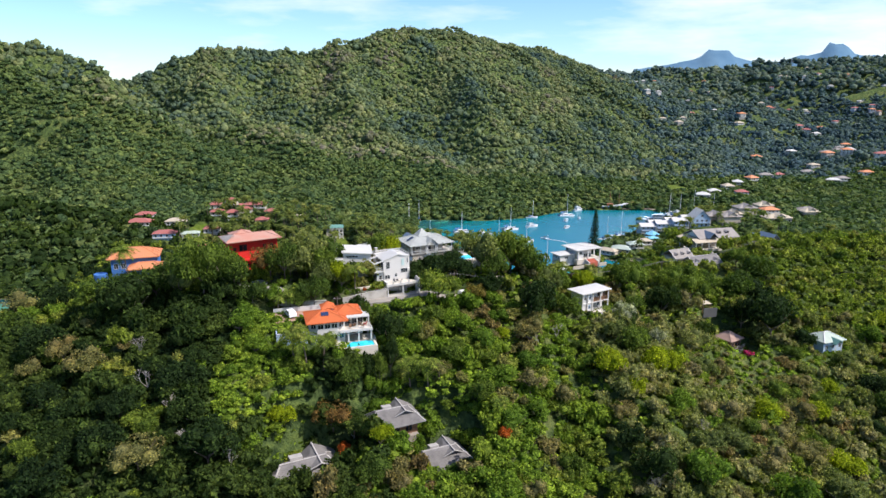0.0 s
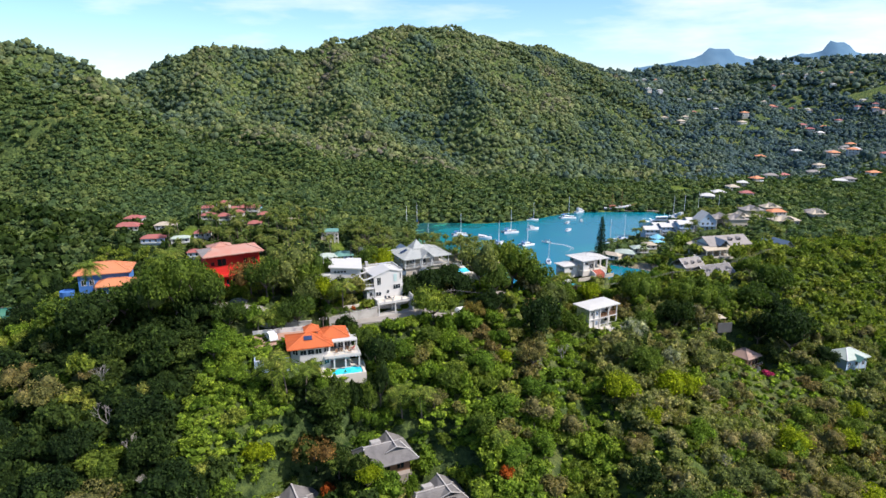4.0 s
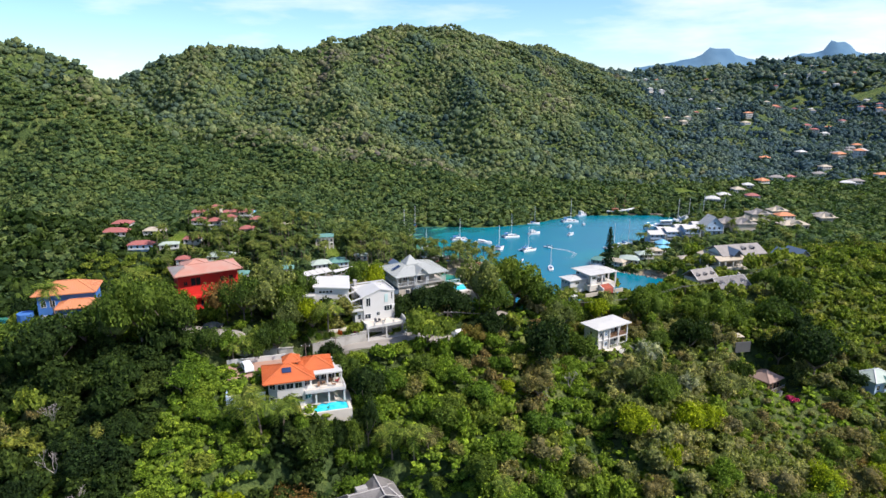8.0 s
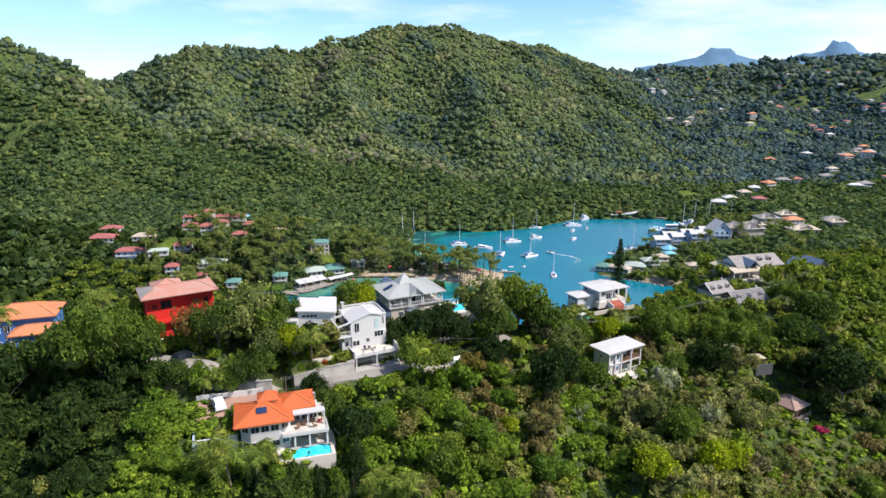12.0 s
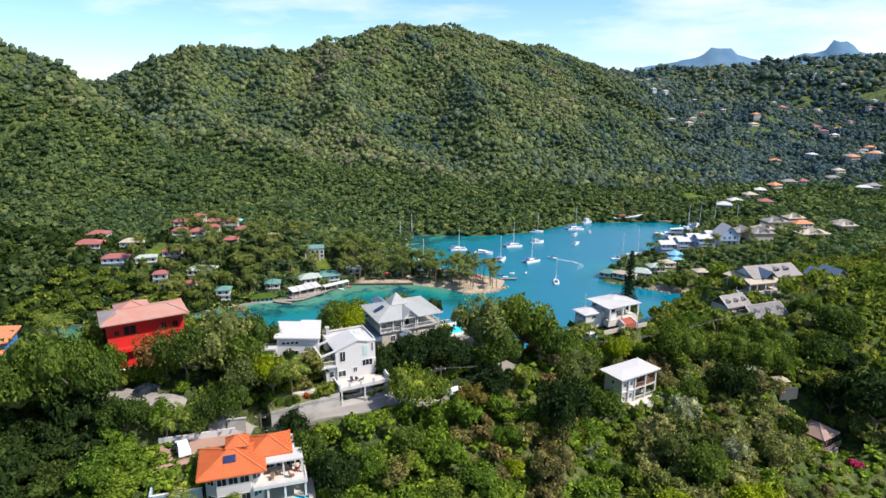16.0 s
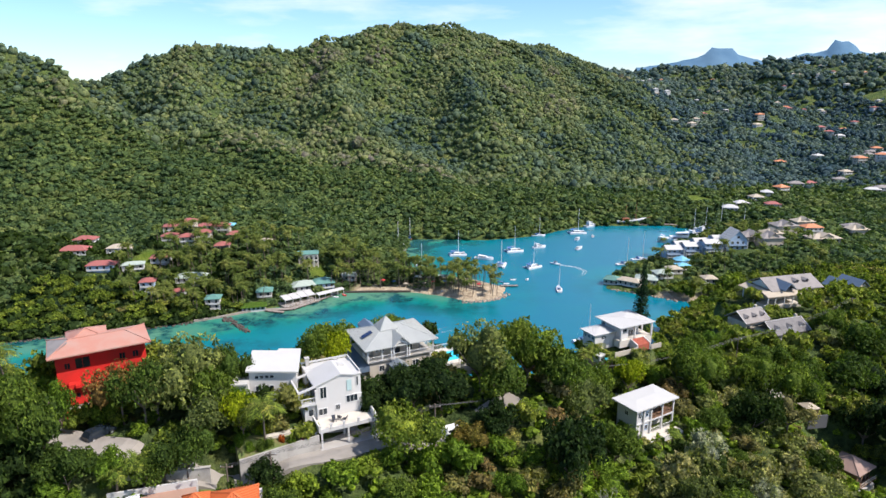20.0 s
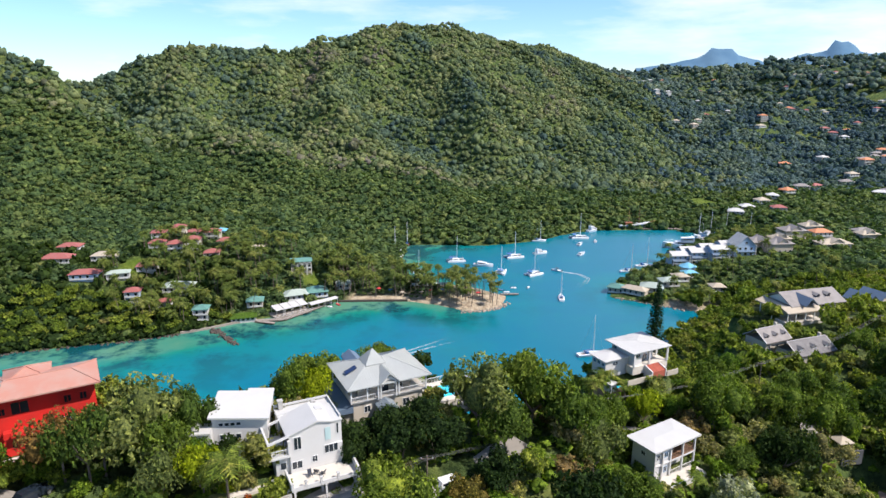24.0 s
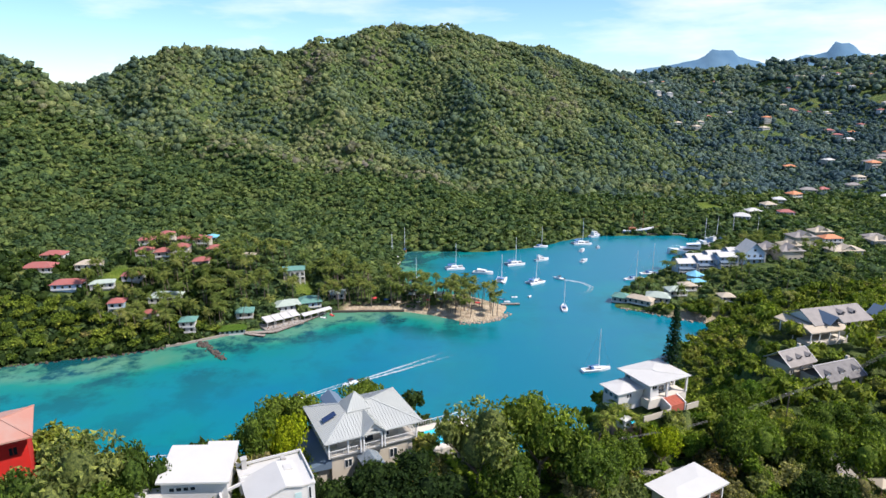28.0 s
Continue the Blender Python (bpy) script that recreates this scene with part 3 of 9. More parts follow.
def ribs(faces, gap, w, h):
    """Raised lines that run up each roof face, gap metres apart: one shape a line."""
    lines = []
    for face in faces:
        pts = [Vector(p) for p in face]
        e = (pts[1] - pts[0])
        length = e.length
        e.normalize()
        nrm = e.cross(pts[2] - pts[0]).normalized()
        if nrm.z < 0:
            nrm = -nrm
        s = nrm.cross(e)
        if s.z < 0:
            s = -s
        flat = [((p - pts[0]).dot(e), (p - pts[0]).dot(s)) for p in pts]
        k = gap / 2
        while k < length:
            cuts = []
            for (ax, ay), (bx, by) in zip(flat, flat[1:] + flat[:1]):
                if (ax - k) * (bx - k) < 0:
                    cuts.append(ay + (by - ay) * (k - ax) / (bx - ax))
            if len(cuts) >= 2 and max(cuts) - min(cuts) > 0.25:
                a = pts[0] + e * k + s * min(cuts) + nrm * h * 0.4
                b = pts[0] + e * k + s * max(cuts) + nrm * h * 0.4
                lines.append((a, b))
            k += gap
    return lines


def seams(roof, faces, gap, w, h, mat, name="seam"):
    for a, b in ribs(faces, gap, w, h):
        part(name, Shape().bar(a, b, w, h), mat, roof)


def ridge_caps(roof, faces, w, h, mat):
    """Caps along the hips and the ridge."""
    done = set()
    for face in faces:
        for a, b in zip(face, face[1:] + face[:1]):
            key = tuple(sorted((tuple(round(q, 2) for q in a), tuple(round(q, 2) for q in b))))
            if key in done or (abs(a[2] - b[2]) < 0.01 and min(a[2], b[2]) < max(p[2] for p in face) - 0.01):
                continue
            done.add(key)
            part("ridge_cap", Shape().bar(Vector(a) + Vector((0, 0, h * 0.3)), Vector(b) + Vector((0, 0, h * 0.3)), w, h), mat, roof)


def window(house, x, y, z, w, h, side="front", frame_mat=None, bars=1, name="window"):
    """A framed window on a wall: its middle at x, y, its sill at z, facing a side of the house."""
    turn = {"front": 0, "right": 90, "back": 180, "left": 270}[side]
    s, t = Shape(), 0.07
    s.box(-w / 2, w / 2, -0.06, 0.05, 0, t).box(-w / 2, w / 2, -0.06, 0.05, h - t, h)
    s.box(-w / 2, -w / 2 + t, -0.06, 0.05, t, h - t).box(w / 2 - t, w / 2, -0.06, 0.05, t, h - t)
    for i in range(bars):
        c = -w / 2 + w * (i + 1) / (bars + 1)
        s.box(c - 0.03, c + 0.03, -0.05, 0.05, t, h - t)
    ob = part(name, s, frame_mat or WHITE_TRIM, house)
    ob.matrix_local = pose(x, y, z, 0, 0, turn)
    part("pane", Shape().box(-w / 2 + t, w / 2 - t, -0.02, 0.02, t, h - t), GLASS, ob, "dark window glass")
    return ob


def railing(house, a, b, z, height=0.95, gap=0.35, mat=None, solid=False):
    """A rail with its balusters between two places on a floor."""
    mat = mat or WHITE_TRIM
    a, b = Vector((*a, z)), Vector((*b, z))
    top = Vector((0, 0, height))
    s = Shape().bar(a + top, b + top, 0.08, 0.07).bar(a + Vector((0, 0, 0.12)), b + Vector((0, 0, 0.12)), 0.05, 0.05)
    ob = part("railing", s, mat, house)
    n = max(2, int((b - a).length / gap))
    bal = Shape().box(-0.02, 0.02, -0.02, 0.02, 0.0, height - 0.03).mesh("baluster", mat)
    for i in range(n + 1):
        part("baluster", bal, mat, ob).location = a.lerp(b, i / n)
    return ob


def columns(house, places, z0, z1, w=0.24, mat=None, name="column"):
    me = Shape().box(-w / 2, w / 2, -w / 2, w / 2, 0, z1 - z0).box(-w * 0.7, w * 0.7, -w * 0.7, w * 0.7, z1 - z0 - 0.18, z1 - z0).mesh(name, mat or WHITE_TRIM)
    for x, y in places:
        part(name, me, mat, house).location = (x, y, z0)


def chair(x, y, z, turn, mat, label, group=""):
    c = thing("chair", label, "chair", x, y, z, turn, group)
    part("seat", Shape().box(-0.28, 0.28, -0.3, 0.3, 0.36, 0.44), mat, c)
    part("backrest", Shape().add([(-0.28, 0.26, 0.44), (0.28, 0.26, 0.44), (0.28, 0.45, 0.98), (-0.28, 0.45, 0.98), (-0.28, 0.32, 0.44), (0.28, 0.32, 0.44), (0.28, 0.5, 0.96), (-0.28, 0.5, 0.96)],
                                 [(0, 1, 2, 3), (7, 6, 5, 4), (0, 4, 5, 1), (1, 5, 6, 2), (2, 6, 7, 3), (3, 7, 4, 0)]), mat, c)
    for sx in (-0.25, 0.25):
        for sy in (-0.27, 0.27):
            part("leg", Shape().box(sx - 0.025, sx + 0.025, sy - 0.025, sy + 0.025, 0, 0.37), mat, c)
    return c

# ---- the villas on the ridge ----
def blue_roof_villa():
    turn = 26
    h = thing("villa", "cream villa with pale grey seamed metal roof and pyramid lantern", "villa", -8.9, 174.5, 65.4, turn)
    clear_round(-5.0, 181.5, 8.2, 7.0, turn, 1.0)
    W, D, fl, ev = 13.2, 10.4, 3.4, 6.1
    part("lower_wall", Shape().box(0.7, W - 0.7, 0.7, D - 0.7, -2, fl - 0.12), CREAM_WALL, h)
    part("porch_floor", Shape().box(0.3, W - 0.1, 0.3, D - 0.3, fl - 0.12, fl + 0.05), TERRACE, h)
    part("upper_wall", Shape().box(2.0, W - 2.2, 2.2, D - 0.8, fl + 0.05, ev - 0.15).box(0.9, 2.0, 3.2, D - 0.8, fl + 0.05, ev - 0.15), CREAM_WALL, h)
    faces = hip_faces(-0.5, W + 0.5, -0.5, D + 0.5, ev, 2.15)
    roof = part("roof", roof_shape(faces), GREY_SEAM, h)
    seams(roof, faces, 0.42, 0.05, 0.07, GREY_SEAM)
    ridge_caps(roof, faces, 0.22, 0.08, GREY_SEAM)
    # lantern
    cx, cy = 5.6, D / 2
    part("lantern_wall", Shape().box(cx - 1.35, cx + 1.35, cy - 1.35, cy + 1.35, ev + 1.0, ev + 1.75), CREAM_WALL, h)
    tower = hip_faces(cx - 1.75, cx + 1.75, cy - 1.75, cy + 1.75, ev + 1.7, 2.1)
    top = part("lantern_roof", roof_shape(tower), GREY_SEAM, h, "grey seamed pyramid roof")
    seams(top, tower, 0.38, 0.05, 0.06, GREY_SEAM)
    # back wing with its own ridge
    wing = gable_faces(2.4, 5.2, 5.5, D + 1.8, ev + 0.3, 1.0, False)
    part("wing_roof", roof_shape(wing), BLUE_SEAM, h)
    part("wing_wall", Shape().box(2.7, 4.9, 5.5, D + 2.1, 0, ev + 0.5), CREAM_WALL, h)
    # front gable with an arched loggia
    gx = 6.4
    gab = gable_faces(gx - 1.75, gx + 1.75, -0.75, 3.4, ev + 0.05, 1.65, False)
    gr = part("gable_roof", roof_shape(gab), GREY_SEAM, h, "grey seamed gable roof")
    seams(gr, gab, 0.4, 0.05, 0.06, GREY_SEAM)
    arch = Shape()
    ring = [(gx + 1.0 * math.cos(a), ev - 0.55 + 1.0 * math.sin(a)) for a in [math.pi * i / 12 for i in range(13)]]
    outer = [(gx + 1.45 * (1 - i / 6), ev + 1.4 * i / 6) if i <= 6 else (gx - 1.45 * (i / 6 - 1), ev + 1.4 * (2 - i / 6)) for i in range(13)]
    n = len(ring)
    arch.add([(x, y, z) for y in (-0.35, -0.1) for x, z in ring + outer],
             [(k, k + 1, n + k + 1, n + k) for k in range(n - 1)] + [(2 * n + k, 3 * n + k, 3 * n + k + 1, 2 * n + k + 1) for k in range(n - 1)]
             + [(k, 2 * n + k, 2 * n + k + 1, k + 1) for k in range(n - 1)] + [(n + k, n + k + 1, 3 * n + k + 1, 3 * n + k) for k in range(n - 1)]
             + [(0, n, 3 * n, 2 * n), (n - 1, 3 * n - 1, 4 * n - 1, 2 * n - 1)])
    part("arch", arch, WHITE_WALL, h)
    part("door", Shape().box(gx - 0.75, gx + 0.75, 2.12, 2.2, fl + 0.05, fl + 2.2), GLASS, h, "dark glazed door")
    columns(h, [(0.25, 0.2), (gx - 1.3, 0.0), (gx + 1.3, 0.0), (W - 0.25, 0.2), (2.9, 0.2), (0.25, D - 0.4), (gx - 1.75, 0.0), (gx + 1.75, 0.0)], fl, ev - 0.12, 0.2)
    for a, b in (((0.25, 0.2), (2.9, 0.2)), ((2.9, 0.2), (gx - 1.5, 0.2)), ((gx - 1.2, 0.2), (gx + 1.2, 0.2)), ((gx + 1.5, 0.2), (W - 0.3, 0.2)), ((0.25, 0.2), (0.25, 3.2)), ((W - 0.25, 0.2), (W - 0.25, 5.0))):
        railing(h, a, b, fl + 0.05, 0.95, 0.3)
    window(h, 3.6, 2.18, fl + 0.9, 1.0, 1.3)
    window(h, 2.7, 2.18, fl + 0.9, 0.7, 1.3)
    window(h, 8.9, 2.18, fl + 0.2, 1.4, 2.0, bars=2)
    window(h, 0.88, 5.0, fl + 0.9, 1.0, 1.2, "left")
    window(h, 0.88, 7.0, fl + 0.9, 1.0, 1.2, "left")
    window(h, 3.0, 0.68, 1.2, 1.1, 1.2)
    window(h, 9.6, 0.68, 0.9, 1.2, 1.4)
    # lower roof beside the house
    part("side_roof", Shape().wedge([(-4.2, 1.0), (0.68, 0.6), (0.68, D - 0.4), (-4.2, D)], fl - 1.75, [fl - 1.6, fl - 0.5, fl - 0.5, fl - 1.6]), BLUE_SEAM, h, "slate-blue lean-to roof")
    part("side_wall", Shape().box(-3.8, 0.7, 1.3, D - 0.6, -2, fl - 1.76), CREAM_WALL, h)
    # entrance porch
    eg = gable_faces(4.2, 7.2, -2.6, 0.68, fl - 0.9, 0.95, False)
    er = part("porch_roof", roof_shape(eg), BLUE_SEAM, h, "slate-blue entrance gable")
    seams(er, eg, 0.4, 0.05, 0.06, GREY_SEAM)
    part("porch_gable", Shape().wedge([(4.4, -2.3), (7.0, -2.3), (7.0, -2.1), (4.4, -2.1)], fl - 1.0, [fl - 0.92, fl - 0.92, fl - 0.92, fl - 0.92]).add([(4.5, -2.2, fl - 0.92), (6.9, -2.2, fl - 0.92), (5.7, -2.2, fl - 0.15), (4.5, -2.1, fl - 0.92), (6.9, -2.1, fl - 0.92), (5.7, -2.1, fl - 0.15)], [(0, 1, 2), (5, 4, 3), (0, 3, 4, 1), (1, 4, 5, 2), (2, 5, 3, 0)]), CREAM_WALL, h)
    columns(h, [(4.5, -2.2), (6.9, -2.2)], -1.0, fl - 1.0, 0.22)
    # solar panel on the roof
    nrm = math.degrees(math.atan2(2.15, D / 2 + 0.5))
    pv = part("solar_panel", Shape().box(-1.0, 1.0, -0.6, 0.6, 0, 0.08), SOLAR, h, "blue roof solar panel")
    pv.matrix_local = pose(1.6, 4.4, ev + 1.08, 0, -23, 0)
    # pool terrace
    p = thing("pool_terrace", "cream pool terrace with a bright blue pool and white railing", "pool", 6.6, 188.0, 64.6, 26)
    clear_round(6.6, 188.0, 5.4, 4.8, 26, 7)
    part("deck", Shape().box(-4.6, -3.0, -3.6, 3.6, -3, 0.12).box(3.0, 5.2, -3.6, 3.6, -3, 0.12).box(-3.0, 3.0, -3.6, -2.2, -3, 0.12).box(-3.0, 3.0, 2.2, 3.6, -3, 0.12).box(-3, 3, -2.2, 2.2, -3, -1.4), TERRACE, p)
    part("pool_water", Shape().box(-3.0, 3.0, -2.2, 2.2, -0.3, -0.02), POOL, p, "bright blue pool water")
    railing(p, (-4.6, 3.5), (5.1, 3.5), 0.12, 1.0, 0.3)
    railing(p, (-4.5, 0.5), (-4.5, 3.5), 0.12, 1.0, 0.3)
    railing(p, (5.1, -3.5), (5.1, 3.5), 0.12, 1.0, 0.3)


def white_house():
    turn = 26
    ox, oy, oz = -17.8, 162.0, 61.0
    h = thing("house", "white three-level house with broken white roof and carport terrace", "house", ox, oy, oz, turn)
    clear_round(-13.8, 165.8, 5.8, 5.0, turn, 4.4)
    W, D, t1, t2 = 9.9, 7.6, 3.5, 6.6
    part("wall", Shape().box(2.4, W, 0, D, -1, t2).box(0.5, 2.4, 0.5, D, -1, t2 - 0.1), WHITE_WALL, h)
    # front gable end over the wall, highest past the middle
    prof = [(2.4, t2), (W - 1.5, t2), (W - 1.5, 10.15), (6.4, 10.65), (2.4, 9.45)]
    n = len(prof)
    part("gable_wall", Shape().add([(x, 0, z) for x, z in prof] + [(x, D - 2.2, z) for x, z in prof], [tuple(range(n)), tuple(reversed(range(n, 2 * n)))] + [(k, n + k, n + (k + 1) % n, (k + 1) % n) for k in range(n)]), WHITE_WALL, h)
    part("back_wall", Shape().box(2.0, W, D - 2.18, D, t2, 9.7), WHITE_WALL, h)
    part("tower_wall", Shape().box(W - 1.48, W, 0.35, D - 2.2, t2, 9.85), WHITE_WALL, h)
    part("roof", roof_shape([[(2.0, -0.25, 9.42), (6.4, -0.25, 10.82), (6.4, D - 2.0, 10.82), (2.0, D - 2.0, 9.42)],
                             [(6.4, -0.25, 10.82), (W - 1.4, -0.25, 10.3), (W - 1.4, D - 2.0, 10.3), (6.4, D - 2.0, 10.82)]], 0.2), WHITE_ROOF, h, "broken white roof with a low ridge")
    part("flat_roof", Shape().box(1.9, W + 0.1, D - 1.98, D + 0.1, 9.7, 9.88), WHITE_ROOF, h)
    part("tower_roof", Shape().box(W - 1.38, W + 0.12, 0.2, D - 2.0, 9.85, 10.05), WHITE_ROOF, h)
    for xa, xb, ya, yb in ((1.9, W + 0.1, D - 0.1, D + 0.12), (W - 0.08, W + 0.12, 0.9, D - 0.1)):
        part("parapet", Shape().box(xa, xb, ya, yb, 10.05, 10.35), WHITE_ROOF, h)
    part("chimney", Shape().box(2.5, 3.1, D - 0.8, D - 0.2, 9.88, 11.2).box(2.4, 3.2, D - 0.9, D - 0.1, 11.2, 11.35), CONCRETE, h, "grey chimney")
    part("roof_vent", Shape().box(7.2, 7.8, D - 1.4, D - 0.8, 9.88, 10.5), CONCRETE, h)
    part("roof_hatch", Shape().box(7.0, 8.0, 3.2, 4.4, 10.4, 10.75), WHITE_ROOF, h)
    # open corner balcony inside a white frame
    part("balcony_floor", Shape().box(-0.6, 2.4, -0.3, 5.0, t2 - 0.3, t2), WHITE_WALL, h)
    columns(h, [(-0.45, -0.15), (-0.45, 4.85), (2.25, -0.15)], t2, 8.75, 0.24, WHITE_WALL)
    part("balcony_beam", Shape().bar((-0.6, -0.15, 8.75), (2.4, -0.15, 9.45), 0.28, 0.3), WHITE_WALL, h)
    part("balcony_beam", Shape().box(-0.6, -0.32, -0.28, 5.0, 8.6, 8.9), WHITE_WALL, h)
    part("balcony_beam", Shape().bar((-0.6, 4.85, 8.75), (2.4, 4.85, 9.45), 0.28, 0.3), WHITE_WALL, h)
    railing(h, (-0.45, -0.15), (-0.45, 4.8), t2, 0.95, 0.25)
    railing(h, (-0.45, -0.15), (2.3, -0.15), t2, 0.95, 0.25)
    for ya in (0.9, 2.9):
        part("balcony_door", Shape().box(2.34, 2.42, ya, ya + 1.6, t2, t2 + 2.1), GLASS, h, "dark glazed balcony door")
    for x, z, w, hh, b in ((3.5, 7.0, 1.1, 2.0, 1), (1.5, 4.1, 0.9, 1.2, 0), (3.3, 4.1, 1.5, 1.2, 1), (5.8, 4.5, 0.8, 1.0, 1), (8.2, 5.4, 2.0, 1.3, 2), (9.3, 7.9, 0.4, 1.7, 0)):
        window(h, x, 0.48 if x == 1.5 else 0.33 if x == 9.3 else -0.02, z, w, hh, "front", bars=b)
    part("blue_shutter", Shape().box(7.4, 8.2, -0.08, -0.02, 7.5, 9.4), worn_pane, h, "pale frosted stair window")
    window(h, 0.48, 2.0, 4.2, 1.0, 1.0, "left")
    window(h, 0.48, 4.4, 4.2, 1.0, 1.0, "left")
    # terrace over the carport
    part("terrace_slab", Shape().box(1.6, W + 1.2, -3.9, 0, t1 - 0.3, t1), WHITE_WALL, h)
    part("terrace_tiles", Shape().box(1.8, W + 1.0, -3.7, -0.05, t1, t1 + 0.03), TERRACE, h)
    part("terrace_wall", Shape().wedge([(W + 0.95, -3.9), (W + 1.2, -3.9), (W + 1.2, 1.2), (W + 0.95, 1.2)], -1.5, [t1 + 0.9, t1 + 0.9, t1 + 1.5, t1 + 1.5]), WHITE_WALL, h)
    part("terrace_wall", Shape().box(1.5, 1.75, -3.9, 0.0, t1, t1 + 0.9), WHITE_WALL, h)
    for xa, xb in ((1.75, 3.3), (3.7, 5.4), (5.8, 7.8), (8.2, W + 0.95)):
        part("parapet_wall", Shape().box(xa, xb, -3.9, -3.7, t1, t1 + 0.3), WHITE_WALL, h)
    columns(h, [(1.7, -3.8), (3.5, -3.8), (5.6, -3.8), (8.0, -3.8)], t1, t1 + 1.0, 0.3, WHITE_WALL, "parapet_post")
    columns(h, [(2.0, -3.7), (6.3, -3.7), (6.3, -1.4)], -0.2, t1 - 0.3, 0.26, WHITE_WALL)
    part("garage_back", Shape().box(1.6, W + 0.95, -0.5, -0.05, -1, t1 - 0.3), CONCRETE, h, "grey carport back wall")
    part("garage_floor", Shape().box(1.6, W + 0.95, -4.4, -0.5, -1.5, 0.5), CONCRETE, h)
    part("porch_wall", Shape().box(-0.6, 1.5, -3.15, 0.4, -1, 3.1), WHITE_WALL, h)
    for k, (x, y, tn) in enumerate(((4.6, -1.8, 30), (5.6, -1.5, 170), (6.2, -2.2, 250))):
        m = pose(ox, oy, oz, 0, 0, turn) @ Vector((x, y, t1 + 0.03))
        chair(m.x, m.y, m.z, tn, HULL_DARK, "dark outdoor chair on the white terrace", "chairs on the terrace")
    # raised garden behind a stained wall
    g = thing("garden_terrace", "raised garden bed behind a stained white retaining wall", "garden", ox, oy, oz, turn)
    part("wall", Shape().wedge([(-10.5, -3.9), (1.55, -3.9), (1.55, -3.6), (-10.5, -3.6)], -2, [2.0, 3.0, 3.0, 2.0]), STAINED_WALL, g, "stained white retaining wall")
    part("soil", Shape().wedge([(-10.5, -3.6), (1.5, -3.6), (1.5, 0.2), (-10.5, 1.6)], -2, [1.8, 2.8, 2.9, 2.6]), BED_SOIL, g, "sunlit grassy garden bed")
    part("path", Shape().box(-6.0, -0.6, -0.9, 0.1, 2.5, 2.95), TERRACE, g, "pale garden path")


def white_pavilion():
    turn = 8
    h = thing("house", "low white house with a single-pitch white roof and clerestory windows", "house", -25.6, 165.4, 65.0, turn)
    clear_round(-23.5, 169.5, 5.6, 5.2, turn, 0.5)
    part("wall", Shape().wedge([(-1.3, 0), (6.2, 0), (6.2, 7.4), (-1.3, 7.0)], -2, [6.95, 6.4, 6.72, 7.2]), WHITE_WALL, h)
    part("roof", roof_shape([[(-1.7, -0.6, 7.25), (6.6, -0.6, 6.65), (6.4, 8.0, 7.0), (2.6, 8.0, 7.25), (2.6, 7.2, 7.22), (-1.7, 7.2, 7.5)]], 0.25), WHITE_ROOF, h)
    part("wing_wall", Shape().box(-5.2, -1.32, -1.2, 6.6, -2, 5.2), WHITE_WALL, h)
    part("wing_roof", Shape().box(-5.5, -1.32, -1.6, 6.9, 5.2, 5.45), WHITE_ROOF, h)
    for x in (0.9, 1.7, 2.5, 3.3):
        window(h, x - 1.0, -0.03, 5.5, 0.7, 0.6, bars=0)
    for x in (1.0, 2.2, 3.2):
        window(h, x - 1.0, -0.03, 3.4, 0.8, 0.9, bars=0)
    window(h, 4.6, -0.03, 2.4, 1.9, 1.6, bars=3)
    window(h, -3.2, -1.23, 2.8, 1.6, 1.2, bars=1)
    railing(h, (-5.4, 6.8), (-1.4, 6.8), 5.45, 0.9, 0.4)
    railing(h, (-5.4, -1.5), (-5.4, 6.8), 5.45, 0.9, 0.4)
    part("arched_wall", Shape().wedge([(7.6, 4.0), (10.6, 5.4), (10.4, 5.8), (7.5, 4.4)], -2, [3.2, 1.4, 1.4, 3.2]), WHITE_WALL, h)


